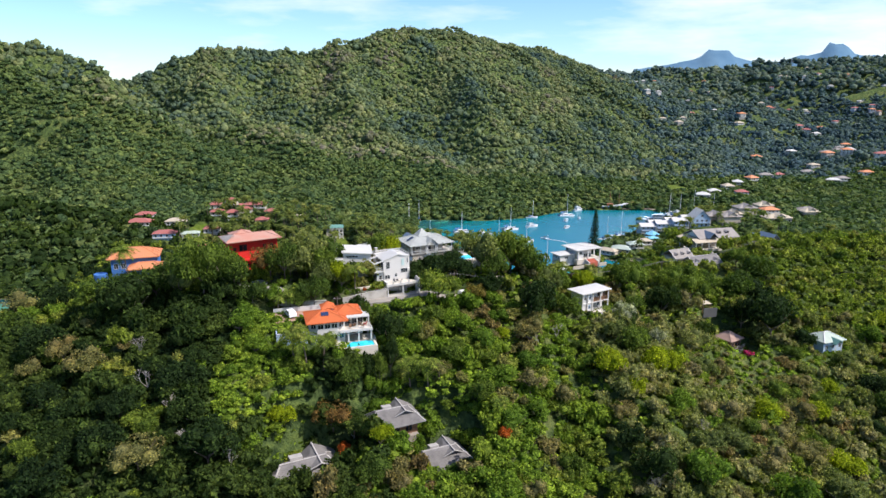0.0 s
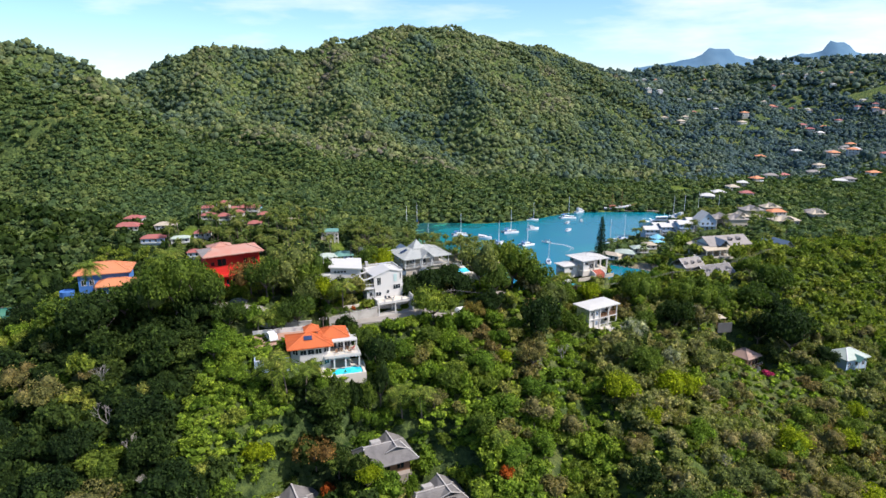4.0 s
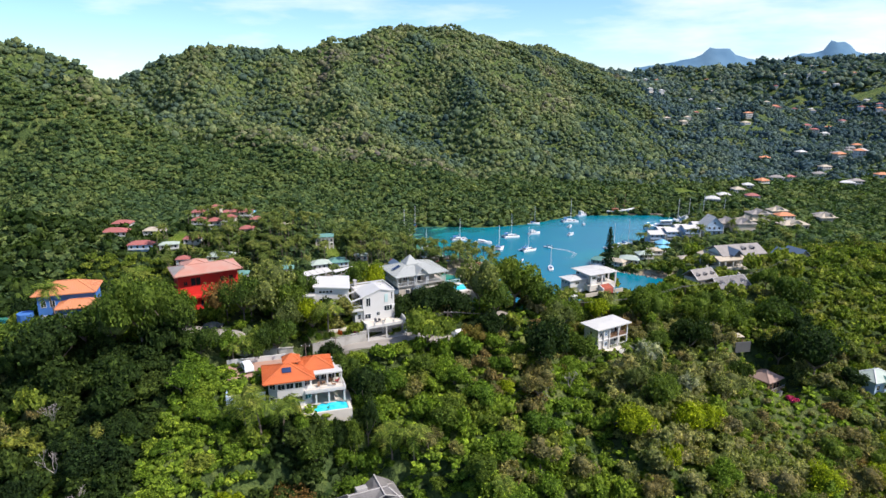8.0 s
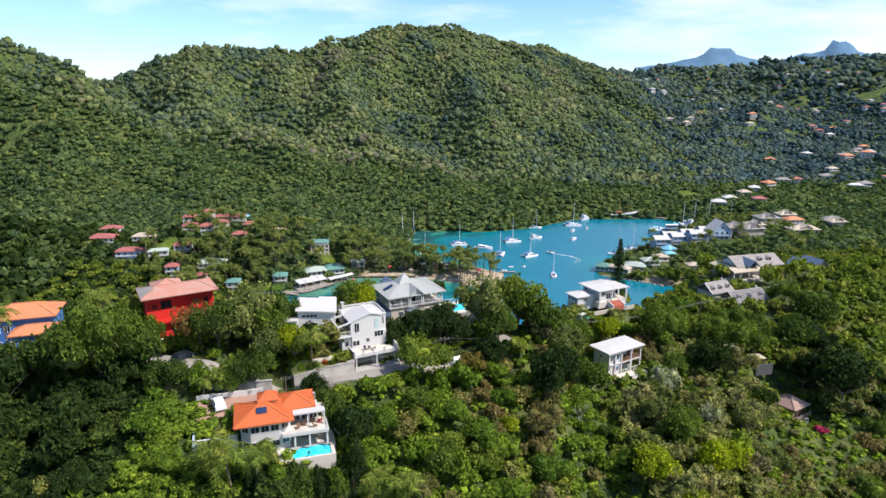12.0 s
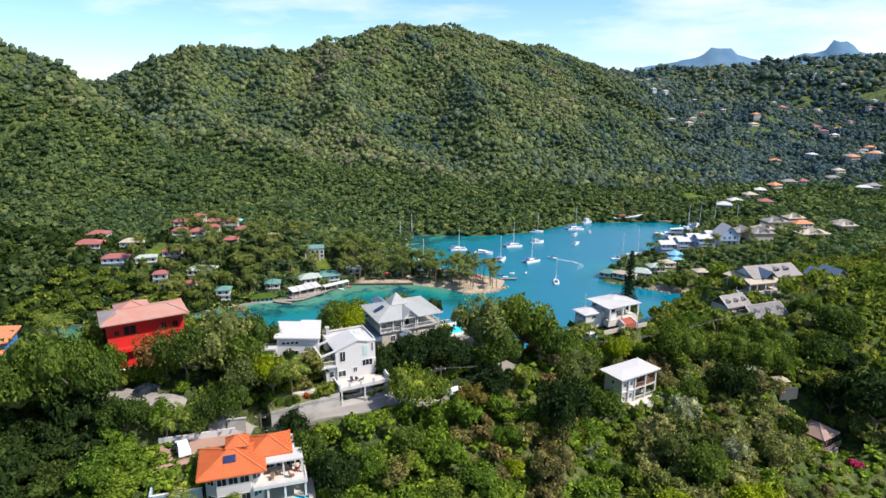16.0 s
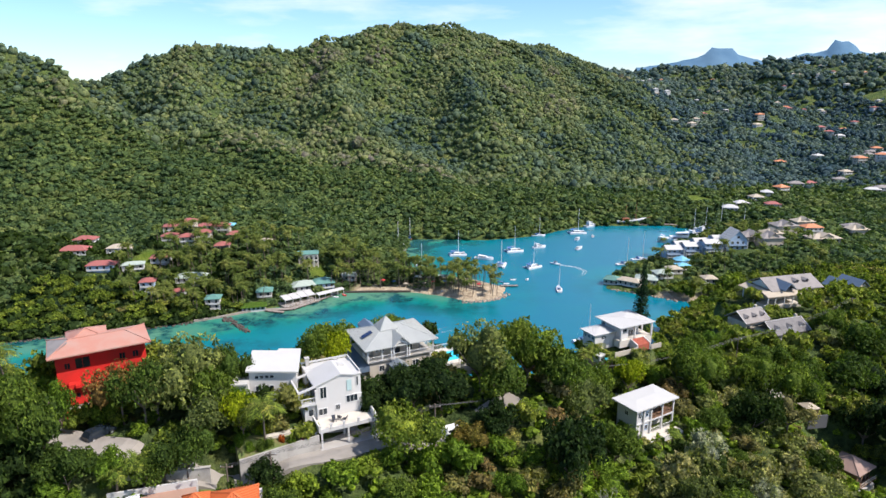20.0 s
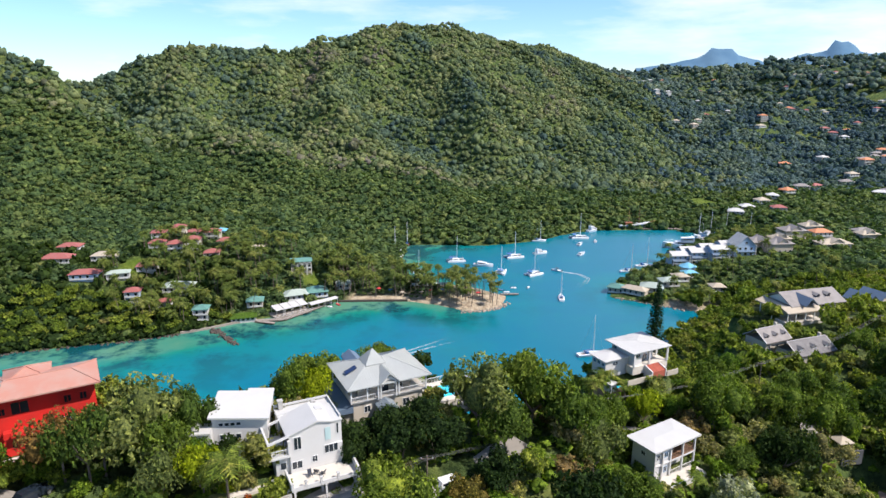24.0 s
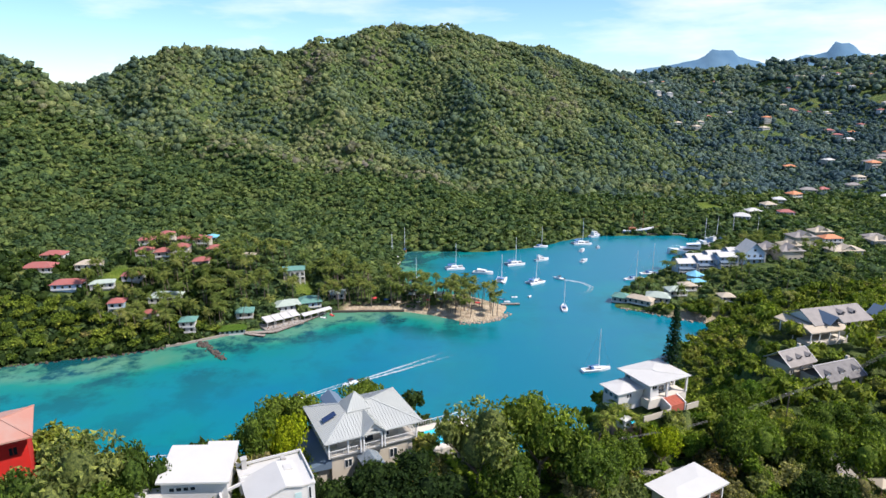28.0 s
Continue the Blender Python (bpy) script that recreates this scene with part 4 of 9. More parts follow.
def orange_villa():
    turn = 17
    x0, y0, z0 = -30.3, 134.7, 58.1
    h = thing("villa", "white two-storey villa with bright orange tiled hip roofs", "villa", x0, y0, z0, turn)
    c, s = math.cos(radians(turn)), math.sin(radians(turn))
    clear_round(x0 + 7 * c - 3 * s, y0 + 7 * s + 3 * c, 9.0, 5.6, turn, 3.4)
    f1, ev = 3.1, 6.1
    bay = [(0.4, 1.6), (1.9, 0.35), (6.6, 0.35), (8.3, 1.4), (8.3, 7.6), (0.4, 7.6)]
    part("lower_wall", Shape().slab(bay, -2, f1), WHITE_WALL, h)
    part("upper_wall", Shape().slab(bay, f1, ev - 0.05), WHITE_WALL, h)
    part("east_wall", Shape().box(8.3, 13.0, 4.6, 8.8, -2, f1).box(8.3, 13.2, 4.2, 8.8, f1, ev - 0.05), WHITE_WALL, h)
    main = hip_faces(-0.6, 8.9, -0.5, 8.2, ev, 2.0)
    roof = part("roof", roof_shape(main, 0.2), ORANGE_TILE, h, "bright orange tiled hip roof")
    seams(roof, main, 0.36, 0.15, 0.11, ORANGE_TILE, "tile_strip")
    ridge_caps(roof, main, 0.3, 0.16, ORANGE_TILE)
    east = hip_faces(6.3, 12.8, 3.0, 9.4, ev + 0.25, 1.75)
    roof2 = part("east_roof", roof_shape(east, 0.2), ORANGE_TILE, h, "bright orange tiled hip roof")
    seams(roof2, east, 0.36, 0.15, 0.11, ORANGE_TILE, "tile_strip")
    ridge_caps(roof2, east, 0.3, 0.16, ORANGE_TILE)
    cx, cy = 5.0, 5.6
    part("lantern_wall", Shape().box(cx - 1.2, cx + 1.2, cy - 1.1, cy + 1.1, ev + 0.6, ev + 2.15), WHITE_WALL, h)
    for dx in (-0.6, 0.6):
        window(h, cx + dx, cy - 1.12, ev + 1.35, 0.8, 0.6, bars=1)
    cup = hip_faces(cx - 1.7, cx + 1.7, cy - 1.6, cy + 1.6, ev + 2.1, 1.35)
    roof3 = part("lantern_roof", roof_shape(cup, 0.16), ORANGE_TILE, h, "small orange tiled lantern roof")
    seams(roof3, cup, 0.36, 0.14, 0.1, ORANGE_TILE, "tile_strip")
    ridge_caps(roof3, cup, 0.24, 0.14, ORANGE_TILE)
    part("flat_roof", Shape().box(8.6, 14.2, 1.4, 4.4, ev - 0.25, ev + 0.05), WHITE_ROOF, h)
    part("balcony", Shape().box(6.9, 14.5, -0.7, 4.5, f1 - 0.28, f1), WHITE_WALL, h)
    part("balcony_tiles", Shape().box(7.1, 14.3, -0.5, 4.5, f1, f1 + 0.03), TERRACE, h)
    part("balcony_parapet", Shape().box(6.9, 14.5, -0.72, -0.5, f1, f1 + 0.35).box(14.28, 14.5, -0.5, 4.4, f1, f1 + 0.35), WHITE_WALL, h)
    railing(h, (6.9, -0.6), (14.4, -0.6), f1 + 0.35, 0.6, 0.35)
    columns(h, [(8.9, -0.3), (11.3, -0.3), (14.2, -0.3), (14.2, 3.8)], 0.1, f1 - 0.28, 0.3, WHITE_WALL)
    columns(h, [(11.3, 1.7), (14.0, 1.7), (14.0, 4.2)], f1, ev - 0.25, 0.24, WHITE_WALL)
    for i, (a, b) in enumerate(zip(bay, bay[1:3] + bay[3:4])):
        n = 3 if i == 1 else 1
        ang = math.degrees(math.atan2(b[1] - a[1], b[0] - a[0]))
        for k in range(n):
            u = (k + 0.5) / n
            px_, py_ = a[0] + (b[0] - a[0]) * u, a[1] + (b[1] - a[1]) * u
            for z, hh in ((f1 + 0.9, 1.35), (0.8, 1.3)):
                w = window(h, px_, py_, z, 1.35, hh, bars=1)
                w.matrix_local = pose(px_ + 0.03 * math.sin(radians(ang)), py_ - 0.03 * math.cos(radians(ang)), z, 0, 0, ang)
            w = window(h, px_, py_, f1 + 2.3, 1.35, 0.4, bars=1)
            w.matrix_local = pose(px_ + 0.03 * math.sin(radians(ang)), py_ - 0.03 * math.cos(radians(ang)), f1 + 2.3, 0, 0, ang)
    for x in (9.4, 11.0, 12.4):
        window(h, x, 4.17, f1 + 0.05, 1.3, 2.2, bars=1)
        window(h, x, 4.57, 0.15, 1.3, 2.2, bars=1)
    window(h, 8.32, 2.6, f1 + 0.05, 1.4, 2.2, "right")
    pv = part("solar_panel", Shape().box(-0.85, 0.85, -0.65, 0.65, 0, 0.1), SOLAR, h, "grey roof solar panel")
    pv.matrix_local = pose(3.9, 2.2, ev + 1.38, 25, 0, 0)
    h.scale = (1.0, 1.0, 0.86)
    # pool terrace and garden walls
    p = thing("pool_terrace", "stone pool terrace with a turquoise pool under the orange villa", "pool", x0, y0, z0 - 0.5, turn)
    part("deck", Shape().box(4.6, 15.6, 0.5, 4.6, -2.5, 0.08).box(6.0, 8.3, -3.1, 0.5, -2.5, 0.08).box(14.6, 15.2, -3.1, 0.5, -2.5, 0.08).box(8.3, 14.6, -3.1, -2.7, -2.5, 0.08).box(8.3, 14.6, -2.7, 0.5, -2.5, -1.2), TERRACE, p)
    pool = [(8.3 + 0.0, -2.6), (9.4, -2.7), (13.6, -2.7), (14.5, -2.2), (14.5, -0.3), (13.6, 0.45), (9.6, 0.2), (8.4, -0.9)]
    part("pool_water", Shape().slab(pool, -0.3, 0.02), POOL, p, "turquoise pool water")
    g = thing("garden_wall", "pale blue-white garden wall beside the orange villa", "wall", x0, y0, z0, turn)
    part("wall", Shape().box(-7.0, -0.2, 1.9, 2.15, -2, 2.6).box(-7.2, -6.95, 1.9, 9.0, -2, 2.8), PALE_BLUE, g)
    part("wall_cap", Shape().box(-7.1, -0.1, 1.85, 2.2, 2.6, 2.7), WHITE_TRIM, g)
    d = thing("driveway", "brick-paved driveway behind the orange villa", "driveway", x0, y0, z0, turn)
    part("paving", Shape().box(-6.9, 4.2, 7.8, 14.6, 2.6, 3.35), PAVING, d)
    part("kerb", Shape().box(-7.2, 4.4, 14.6, 14.9, 2.4, 4.4), WHITE_WALL, d)
    CLEAR.append((x0 - 2.0 * c - 8.0 * s, y0 - 2.0 * s + 8.0 * c, 5.6, 7.4, turn))
    for i, (x, y, tn) in enumerate(((9.6, 1.0, 10), (10.6, 2.0, 200), (12.4, 0.8, 90), (13.2, 2.2, 250), (12.2, 2.9, 160))):
        m = pose(x0, y0, z0, 0, 0, turn) @ Vector((x, y, 0.86 * (f1 + 0.03)))
        chair(m.x, m.y, m.z, tn, CANVAS_RED if i == 3 else TIMBER, "wooden patio chair on the villa balcony", "chairs on the balcony")


def red_house():
    turn = 31
    h = thing("house", "bright red three-storey house with a faded salmon hip roof", "house", -57.2, 163.0, 65.3, turn)
    clear_round(-52.0, 170.0, 8.0, 5.6, turn, 2.4)
    W, D, ev = 14.4, 8.2, 9.9
    part("wall", Shape().box(0.6, W - 0.6, 1.4, D - 0.6, -3, ev), RED_WALL, h)
    part("lower_block", Shape().box(2.0, 8.2, 0.2, 1.38, -3, 4.6).box(8.2, W - 0.8, -0.6, 1.38, -3, 2.4), RED_WALL, h)
    a = hip_faces(-0.4, W + 0.2, -0.6, D + 0.4, ev, 1.15, 3.4)
    roof = part("roof", roof_shape(a, 0.22), SALMON_ROOF, h, "faded salmon hip roof")
    ridge_caps(roof, a, 0.25, 0.12, SALMON_ROOF)
    b = hip_faces(2.4, 8.6, 3.6, D + 1.6, ev + 0.45, 1.25)
    roof2 = part("raised_roof", roof_shape(b, 0.22), SALMON_ROOF, h)
    ridge_caps(roof2, b, 0.25, 0.12, SALMON_ROOF)
    part("raised_wall", Shape().box(2.9, 8.1, 4.2, D + 1.2, ev - 2, ev + 0.45), RED_WALL, h)
    part("grey_roof_panel", Shape().add([(-0.3, -0.2, ev + 0.06), (-0.3, 8.0, ev + 0.10), (2.6, 5.2, ev + 1.08), (2.6, 2.6, ev + 1.08), (-0.3, -0.2, ev + 0.05), (-0.3, 8.0, ev + 0.05), (2.6, 5.2, ev + 1.03), (2.6, 2.6, ev + 1.03)],
                                        [(0, 3, 2, 1), (4, 5, 6, 7), (0, 1, 5, 4), (1, 2, 6, 5), (2, 3, 7, 6), (3, 0, 4, 7)]), PALE_SHINGLE, h, "greyed roof slope")
    for x, z, w, hh in ((2.2, 6.9, 0.9, 1.1), (4.4, 6.7, 2.2, 1.9), (10.2, 6.9, 1.0, 1.2), (12.2, 6.9, 1.0, 1.2)):
        window(h, x, 1.37, z, w, hh, frame_mat=RED_WALL)
    for x, z, w, hh in ((3.2, 2.2, 0.7, 0.9), (5.2, 2.0, 0.75, 1.5), (6.8, 2.0, 0.75, 1.5)):
        window(h, x, 0.17, z, w, hh, frame_mat=RED_WALL, bars=0)
    window(h, 9.6, 1.37, 3.4, 1.3, 1.4, frame_mat=PALE_BLUE)
    window(h, 0.57, 4.0, 6.6, 1.2, 1.3, "left", frame_mat=RED_WALL)
    part("balcony", Shape().box(3.0, 8.4, -1.1, 0.18, 4.4, 4.6), RED_WALL, h)
    railing(h, (3.0, -1.05), (8.4, -1.05), 4.6, 0.95, 0.3, RED_WALL)
    # outside stair with white edging
    for i in range(10):
        part("step", Shape().box(-0.6, 0.9, 0.9 - i * 0.3, 1.2 - i * 0.3, -2.5, 1.9 - i * 0.19), TERRACE, h)
    part("stair_wall", Shape().add([(0.9, -2.4, 0.6), (0.9, 1.2, 2.7), (0.9, 1.2, -2), (0.9, -2.4, -2), (1.1, -2.4, 0.6), (1.1, 1.2, 2.7), (1.1, 1.2, -2), (1.1, -2.4, -2)],
                                   [(0, 1, 2, 3), (7, 6, 5, 4), (0, 4, 5, 1), (1, 5, 6, 2), (2, 6, 7, 3), (3, 7, 4, 0)]), RED_WALL, h)
    part("stair_edge", Shape().bar((1.0, -2.4, 0.65), (1.0, 1.2, 2.76), 0.26, 0.1), TERRACE, h)
    part("front_terrace", Shape().box(1.2, 8.4, -2.6, 0.18, -3, 1.0), TERRACE, h)
    for xa, xb, ya, yb in ((1.2, 5.4, -2.8, -2.6), (6.2, 8.4, -2.8, -2.6), (8.4, 8.6, -4.6, -0.6)):
        part("terrace_wall", Shape().box(xa, xb, ya, yb, -3, 1.45), RED_WALL, h)
    # the blue house with orange roofs farther along the ridge
    k = thing("house", "blue-walled house with faded orange hip roofs on the ridge", "house", -88.0, 160.5, 63.0, 18)
    clear_round(-83.0, 164.5, 8.5, 6.5, 18, 0)
    part("wall", Shape().box(0, 11.5, 2.8, 10.0, -3, 7.6).box(5.0, 13.0, -1.6, 2.78, -3, 5.4), BLUE_WALL, k)
    a = hip_faces(-0.9, 12.2, 2.0, 10.8, 7.6, 2.0)
    roof = part("roof", roof_shape(a, 0.2), FADED_ORANGE, k, "faded orange tiled hip roof")
    ridge_caps(roof, a, 0.28, 0.14, FADED_ORANGE)
    seams(roof, a, 0.55, 0.12, 0.07, FADED_ORANGE, "tile_strip")
    b = hip_faces(4.3, 13.8, -2.4, 3.2, 5.5, 1.25)
    roof2 = part("front_roof", roof_shape(b, 0.2), FADED_ORANGE, k, "faded orange tiled hip roof")
    ridge_caps(roof2, b, 0.28, 0.14, FADED_ORANGE)
    seams(roof2, b, 0.55, 0.12, 0.07, FADED_ORANGE, "tile_strip")
    for x in (1.2, 3.0):
        window(k, x, 2.77, 4.6, 1.1, 1.5)
        window(k, x, 2.77, 1.2, 1.1, 1.5)
    for x in (6.4, 8.6, 11.0):
        window(k, x, -1.63, 2.6, 1.1, 1.3)
    part("white_column", Shape().box(4.7, 5.0, -1.9, -1.6, -3, 5.4), WHITE_TRIM, k)
    part("water_tank", Shape().tube((-3.0, 4.0, -3), (-3.0, 4.0, 3.4), 1.7, 1.7, 14), BLUE_WALL, k, "round blue water tank")


def cube_house():
    turn = 31
    h = thing("house", "white two-storey house with a flat white roof and open balcony", "house", 43.4, 185.9, 47.4, turn)
    clear_round(46.5, 191.0, 6.6, 4.2, turn, 2.5)
    W, D, fl, ev = 11.6, 6.0, 2.9, 5.85
    part("wall", Shape().box(0.5, 4.6, 0.4, D - 0.4, -2, ev).box(4.6, W - 0.4, 2.6, D - 0.4, -2, ev), WHITE_WALL, h)
    part("roof", roof_shape(hip_faces(-0.5, W + 0.4, -0.5, D + 0.5, ev + 0.25, 0.22), 0.3), WHITE_ROOF, h, "flat white roof")
    part("balcony_floor", Shape().box(4.6, W - 0.2, 0.2, 2.6, fl - 0.2, fl), TIMBER, h)
    columns(h, [(0.35, 0.2), (2.4, 0.15), (4.6, 0.25), (7.9, 0.25), (W - 0.35, 0.25)], -1.0, ev, 0.32, WHITE_WALL)
    railing(h, (4.7, 0.25), (W - 0.3, 0.25), fl, 0.9, 0.25, TIMBER)
    railing(h, (W - 0.3, 0.25), (W - 0.3, 2.5), fl, 0.9, 0.25, TIMBER)
    railing(h, (4.7, 0.25), (W - 0.3, 0.25), -0.45, 0.9, 0.25, WHITE_TRIM)
    part("beam", Shape().box(0.3, W - 0.2, 0.1, 0.4, fl - 0.5, fl - 0.2), WHITE_WALL, h)
    window(h, 1.5, 0.37, 3.6, 0.9, 1.1)
    window(h, 3.5, 0.37, 3.6, 0.9, 1.1, frame_mat=PALE_BLUE)
    window(h, 3.5, 0.37, 0.6, 0.9, 1.2, frame_mat=PALE_BLUE)
    for x in (6.2, 9.6):
        window(h, x, 2.57, fl + 0.05, 1.6, 2.1)
        window(h, x, 2.57, 0.05, 1.6, 2.1)
    window(h, 0.47, 3.0, 3.6, 1.0, 1.0, "left")
    window(h, 0.47, 3.0, 0.8, 1.0, 1.0, "left")
    part("patio", Shape().box(1.0, W, -3.0, 0.4, -3, -0.5), TERRACE, h)
    part("patio_wall", Shape().box(1.0, W - 4, -3.2, -3.0, -3, 0.3).box(0.8, 1.0, -3.2, 0.2, -3, 0.4), WHITE_WALL, h)
    for i, x in enumerate((6.0, 7.2, 9.0)):
        m = pose(43.4, 185.9, 47.4, 0, 0, turn) @ Vector((x, 1.3, fl))
        chair(m.x, m.y, m.z, 20 + 40 * i, TIMBER, "wooden chair on the open balcony", "chairs on the open balcony")


def bay_villa():
    turn = 26
    h = thing("villa", "white villa with low white roof, columned porch, red steps", "villa", 47.2, 213.4, 56.8, turn)
    clear_round(48.5, 219.5, 6.5, 7.2, turn, 2)
    W, D, ev = 8.4, 9.4, 5.9
    part("wall", Shape().box(0.6, W - 2.0, 2.4, D - 0.6, -3, ev - 0.1).box(0.6, 2.6, 0.8, 2.4, -3, ev - 0.1), WHITE_WALL, h)
    a = hip_faces(-0.5, W + 0.4, -0.5, D + 0.5, ev, 0.5)
    roof = part("roof", roof_shape(a, 0.28), WHITE_ROOF, h, "low white hip roof")
    seams(roof, a, 0.6, 0.05, 0.05, WHITE_ROOF)
    ridge_caps(roof, a, 0.2, 0.08, WHITE_ROOF)
    b = hip_faces(-5.2, 0.9, 2.2, 8.4, 3.0, 0.9)
    roof2 = part("low_roof", roof_shape(b, 0.25), WHITE_ROOF, h)
    seams(roof2, b, 0.6, 0.05, 0.05, WHITE_ROOF)
    part("low_wall", Shape().box(-4.6, 0.6, 2.8, 7.8, -4, 3.0), WHITE_WALL, h)
    columns(h, [(0.2, 0.0), (3.8, 0.0), (W - 0.2, 0.0), (W - 0.2, 3.6), (W - 0.2, 7.2), (W - 0.2, D - 0.2)], 0.0, ev - 0.1, 0.36, WHITE_WALL)
    part("porch_floor", Shape().box(0, W, 0, 2.4, -3, 0.0).box(W - 2.0, W, 2.4, D, -3, 0.0), TERRACE, h)
    window(h, 4.3, 2.37, 0.1, 1.4, 2.2)
    window(h, 5.6, 2.37, 0.1, 0.9, 2.2, frame_mat=PALE_BLUE)
    window(h, 1.6, 0.77, 3.0, 1.1, 1.4)
    for y in (3.6, 5.2, 6.8):
        window(h, -4.63, y, 0.4, 1.0, 1.4, "left", frame_mat=PALE_BLUE)
    window(h, -2.4, 2.77, 0.4, 1.2, 1.4)
    window(h, 0.57, 7.6, 3.2, 1.4, 1.4, "left", frame_mat=PALE_BLUE)
    for i in range(8):
        part("step", Shape().box(3.0, 6.0, -0.35 - i * 0.33, -0.02 - i * 0.33, -4, -0.16 * (i + 1)), RED_TILE, h, "red tiled step")
    for xa in (2.7, 6.0):
        part("step_wall", Shape().wedge([(xa, -2.8), (xa + 0.25, -2.8), (xa + 0.25, 0), (xa, 0)], -4, [-1.0, -1.0, 0.2, 0.2]), WHITE_WALL, h)
    part("garden_wall", Shape().box(6.3, 9.0, -3.0, -2.75, -4, -2.0), CREAM_WALL, h)
    part("garden_wall", Shape().box(-3.0, 2.7, -3.0, -2.75, -4, -2.0), CREAM_WALL, h)
    h.scale = (1.2, 0.9, 0.60)
    p = thing("plunge_pool", "small blue plunge pool with a white hut beside it", "pool", 43.0, 213.5, 52.4, 33)
    part("deck", Shape().box(-3.2, 3.0, -2.4, 2.4, -3, 0.05), PAVING, p)
    part("pool_water", Shape().box(-0.6, 2.2, -1.4, 1.4, 0.0, 0.09), POOL, p)
    part("hut_wall", Shape().box(-3.0, -1.2, -2.2, 0.0, 0.05, 2.1), WHITE_WALL, p)
    part("hut_roof", roof_shape(hip_faces(-3.3, -0.9, -2.5, 0.3, 2.1, 0.4), 0.15), WHITE_ROOF, p)
    s = thing("shed", "small grey-roofed garden shed among trees", "shed", 66.0, 216.0, gz(66, 216), 20)
    part("wall", Shape().box(-2.2, 2.2, -1.6, 1.6, -1, 2.3), WHITE_WALL, s)
    part("roof", roof_shape(hip_faces(-2.7, 2.7, -2.1, 2.1, 2.3, 0.5), 0.15), PALE_SHINGLE, s)
    clear_round(66, 216, 2.6, 2.2, 20, 1)


def dormer(house, roof_parent, x, y, z, w=1.5, d=2.2, turn=0, mat=None, front=None):
    """A small gabled dormer that looks along -y of its own turn."""
    ob = part("dormer", roof_shape(gable_faces(-w / 2 - 0.2, w / 2 + 0.2, -0.3, d, 0.75, 0.65, False), 0.1), mat or SHINGLE, house)
    ob.matrix_local = pose(x, y, z, 0, 0, turn)
    part("dormer_front", Shape().add([(-w / 2, 0, 0), (w / 2, 0, 0), (w / 2, 0, 0.75), (0, 0, 1.3), (-w / 2, 0, 0.75), (-w / 2, 0.3, 0), (w / 2, 0.3, 0), (w / 2, 0.3, 0.75), (0, 0.3, 1.3), (-w / 2, 0.3, 0.75)],
                                     [(0, 1, 2, 3, 4), (9, 8, 7, 6, 5), (0, 5, 6, 1), (1, 6, 7, 2), (2, 7, 8, 3), (3, 8, 9, 4), (4, 9, 5, 0)]), front or HULL_DARK, ob)
    return ob


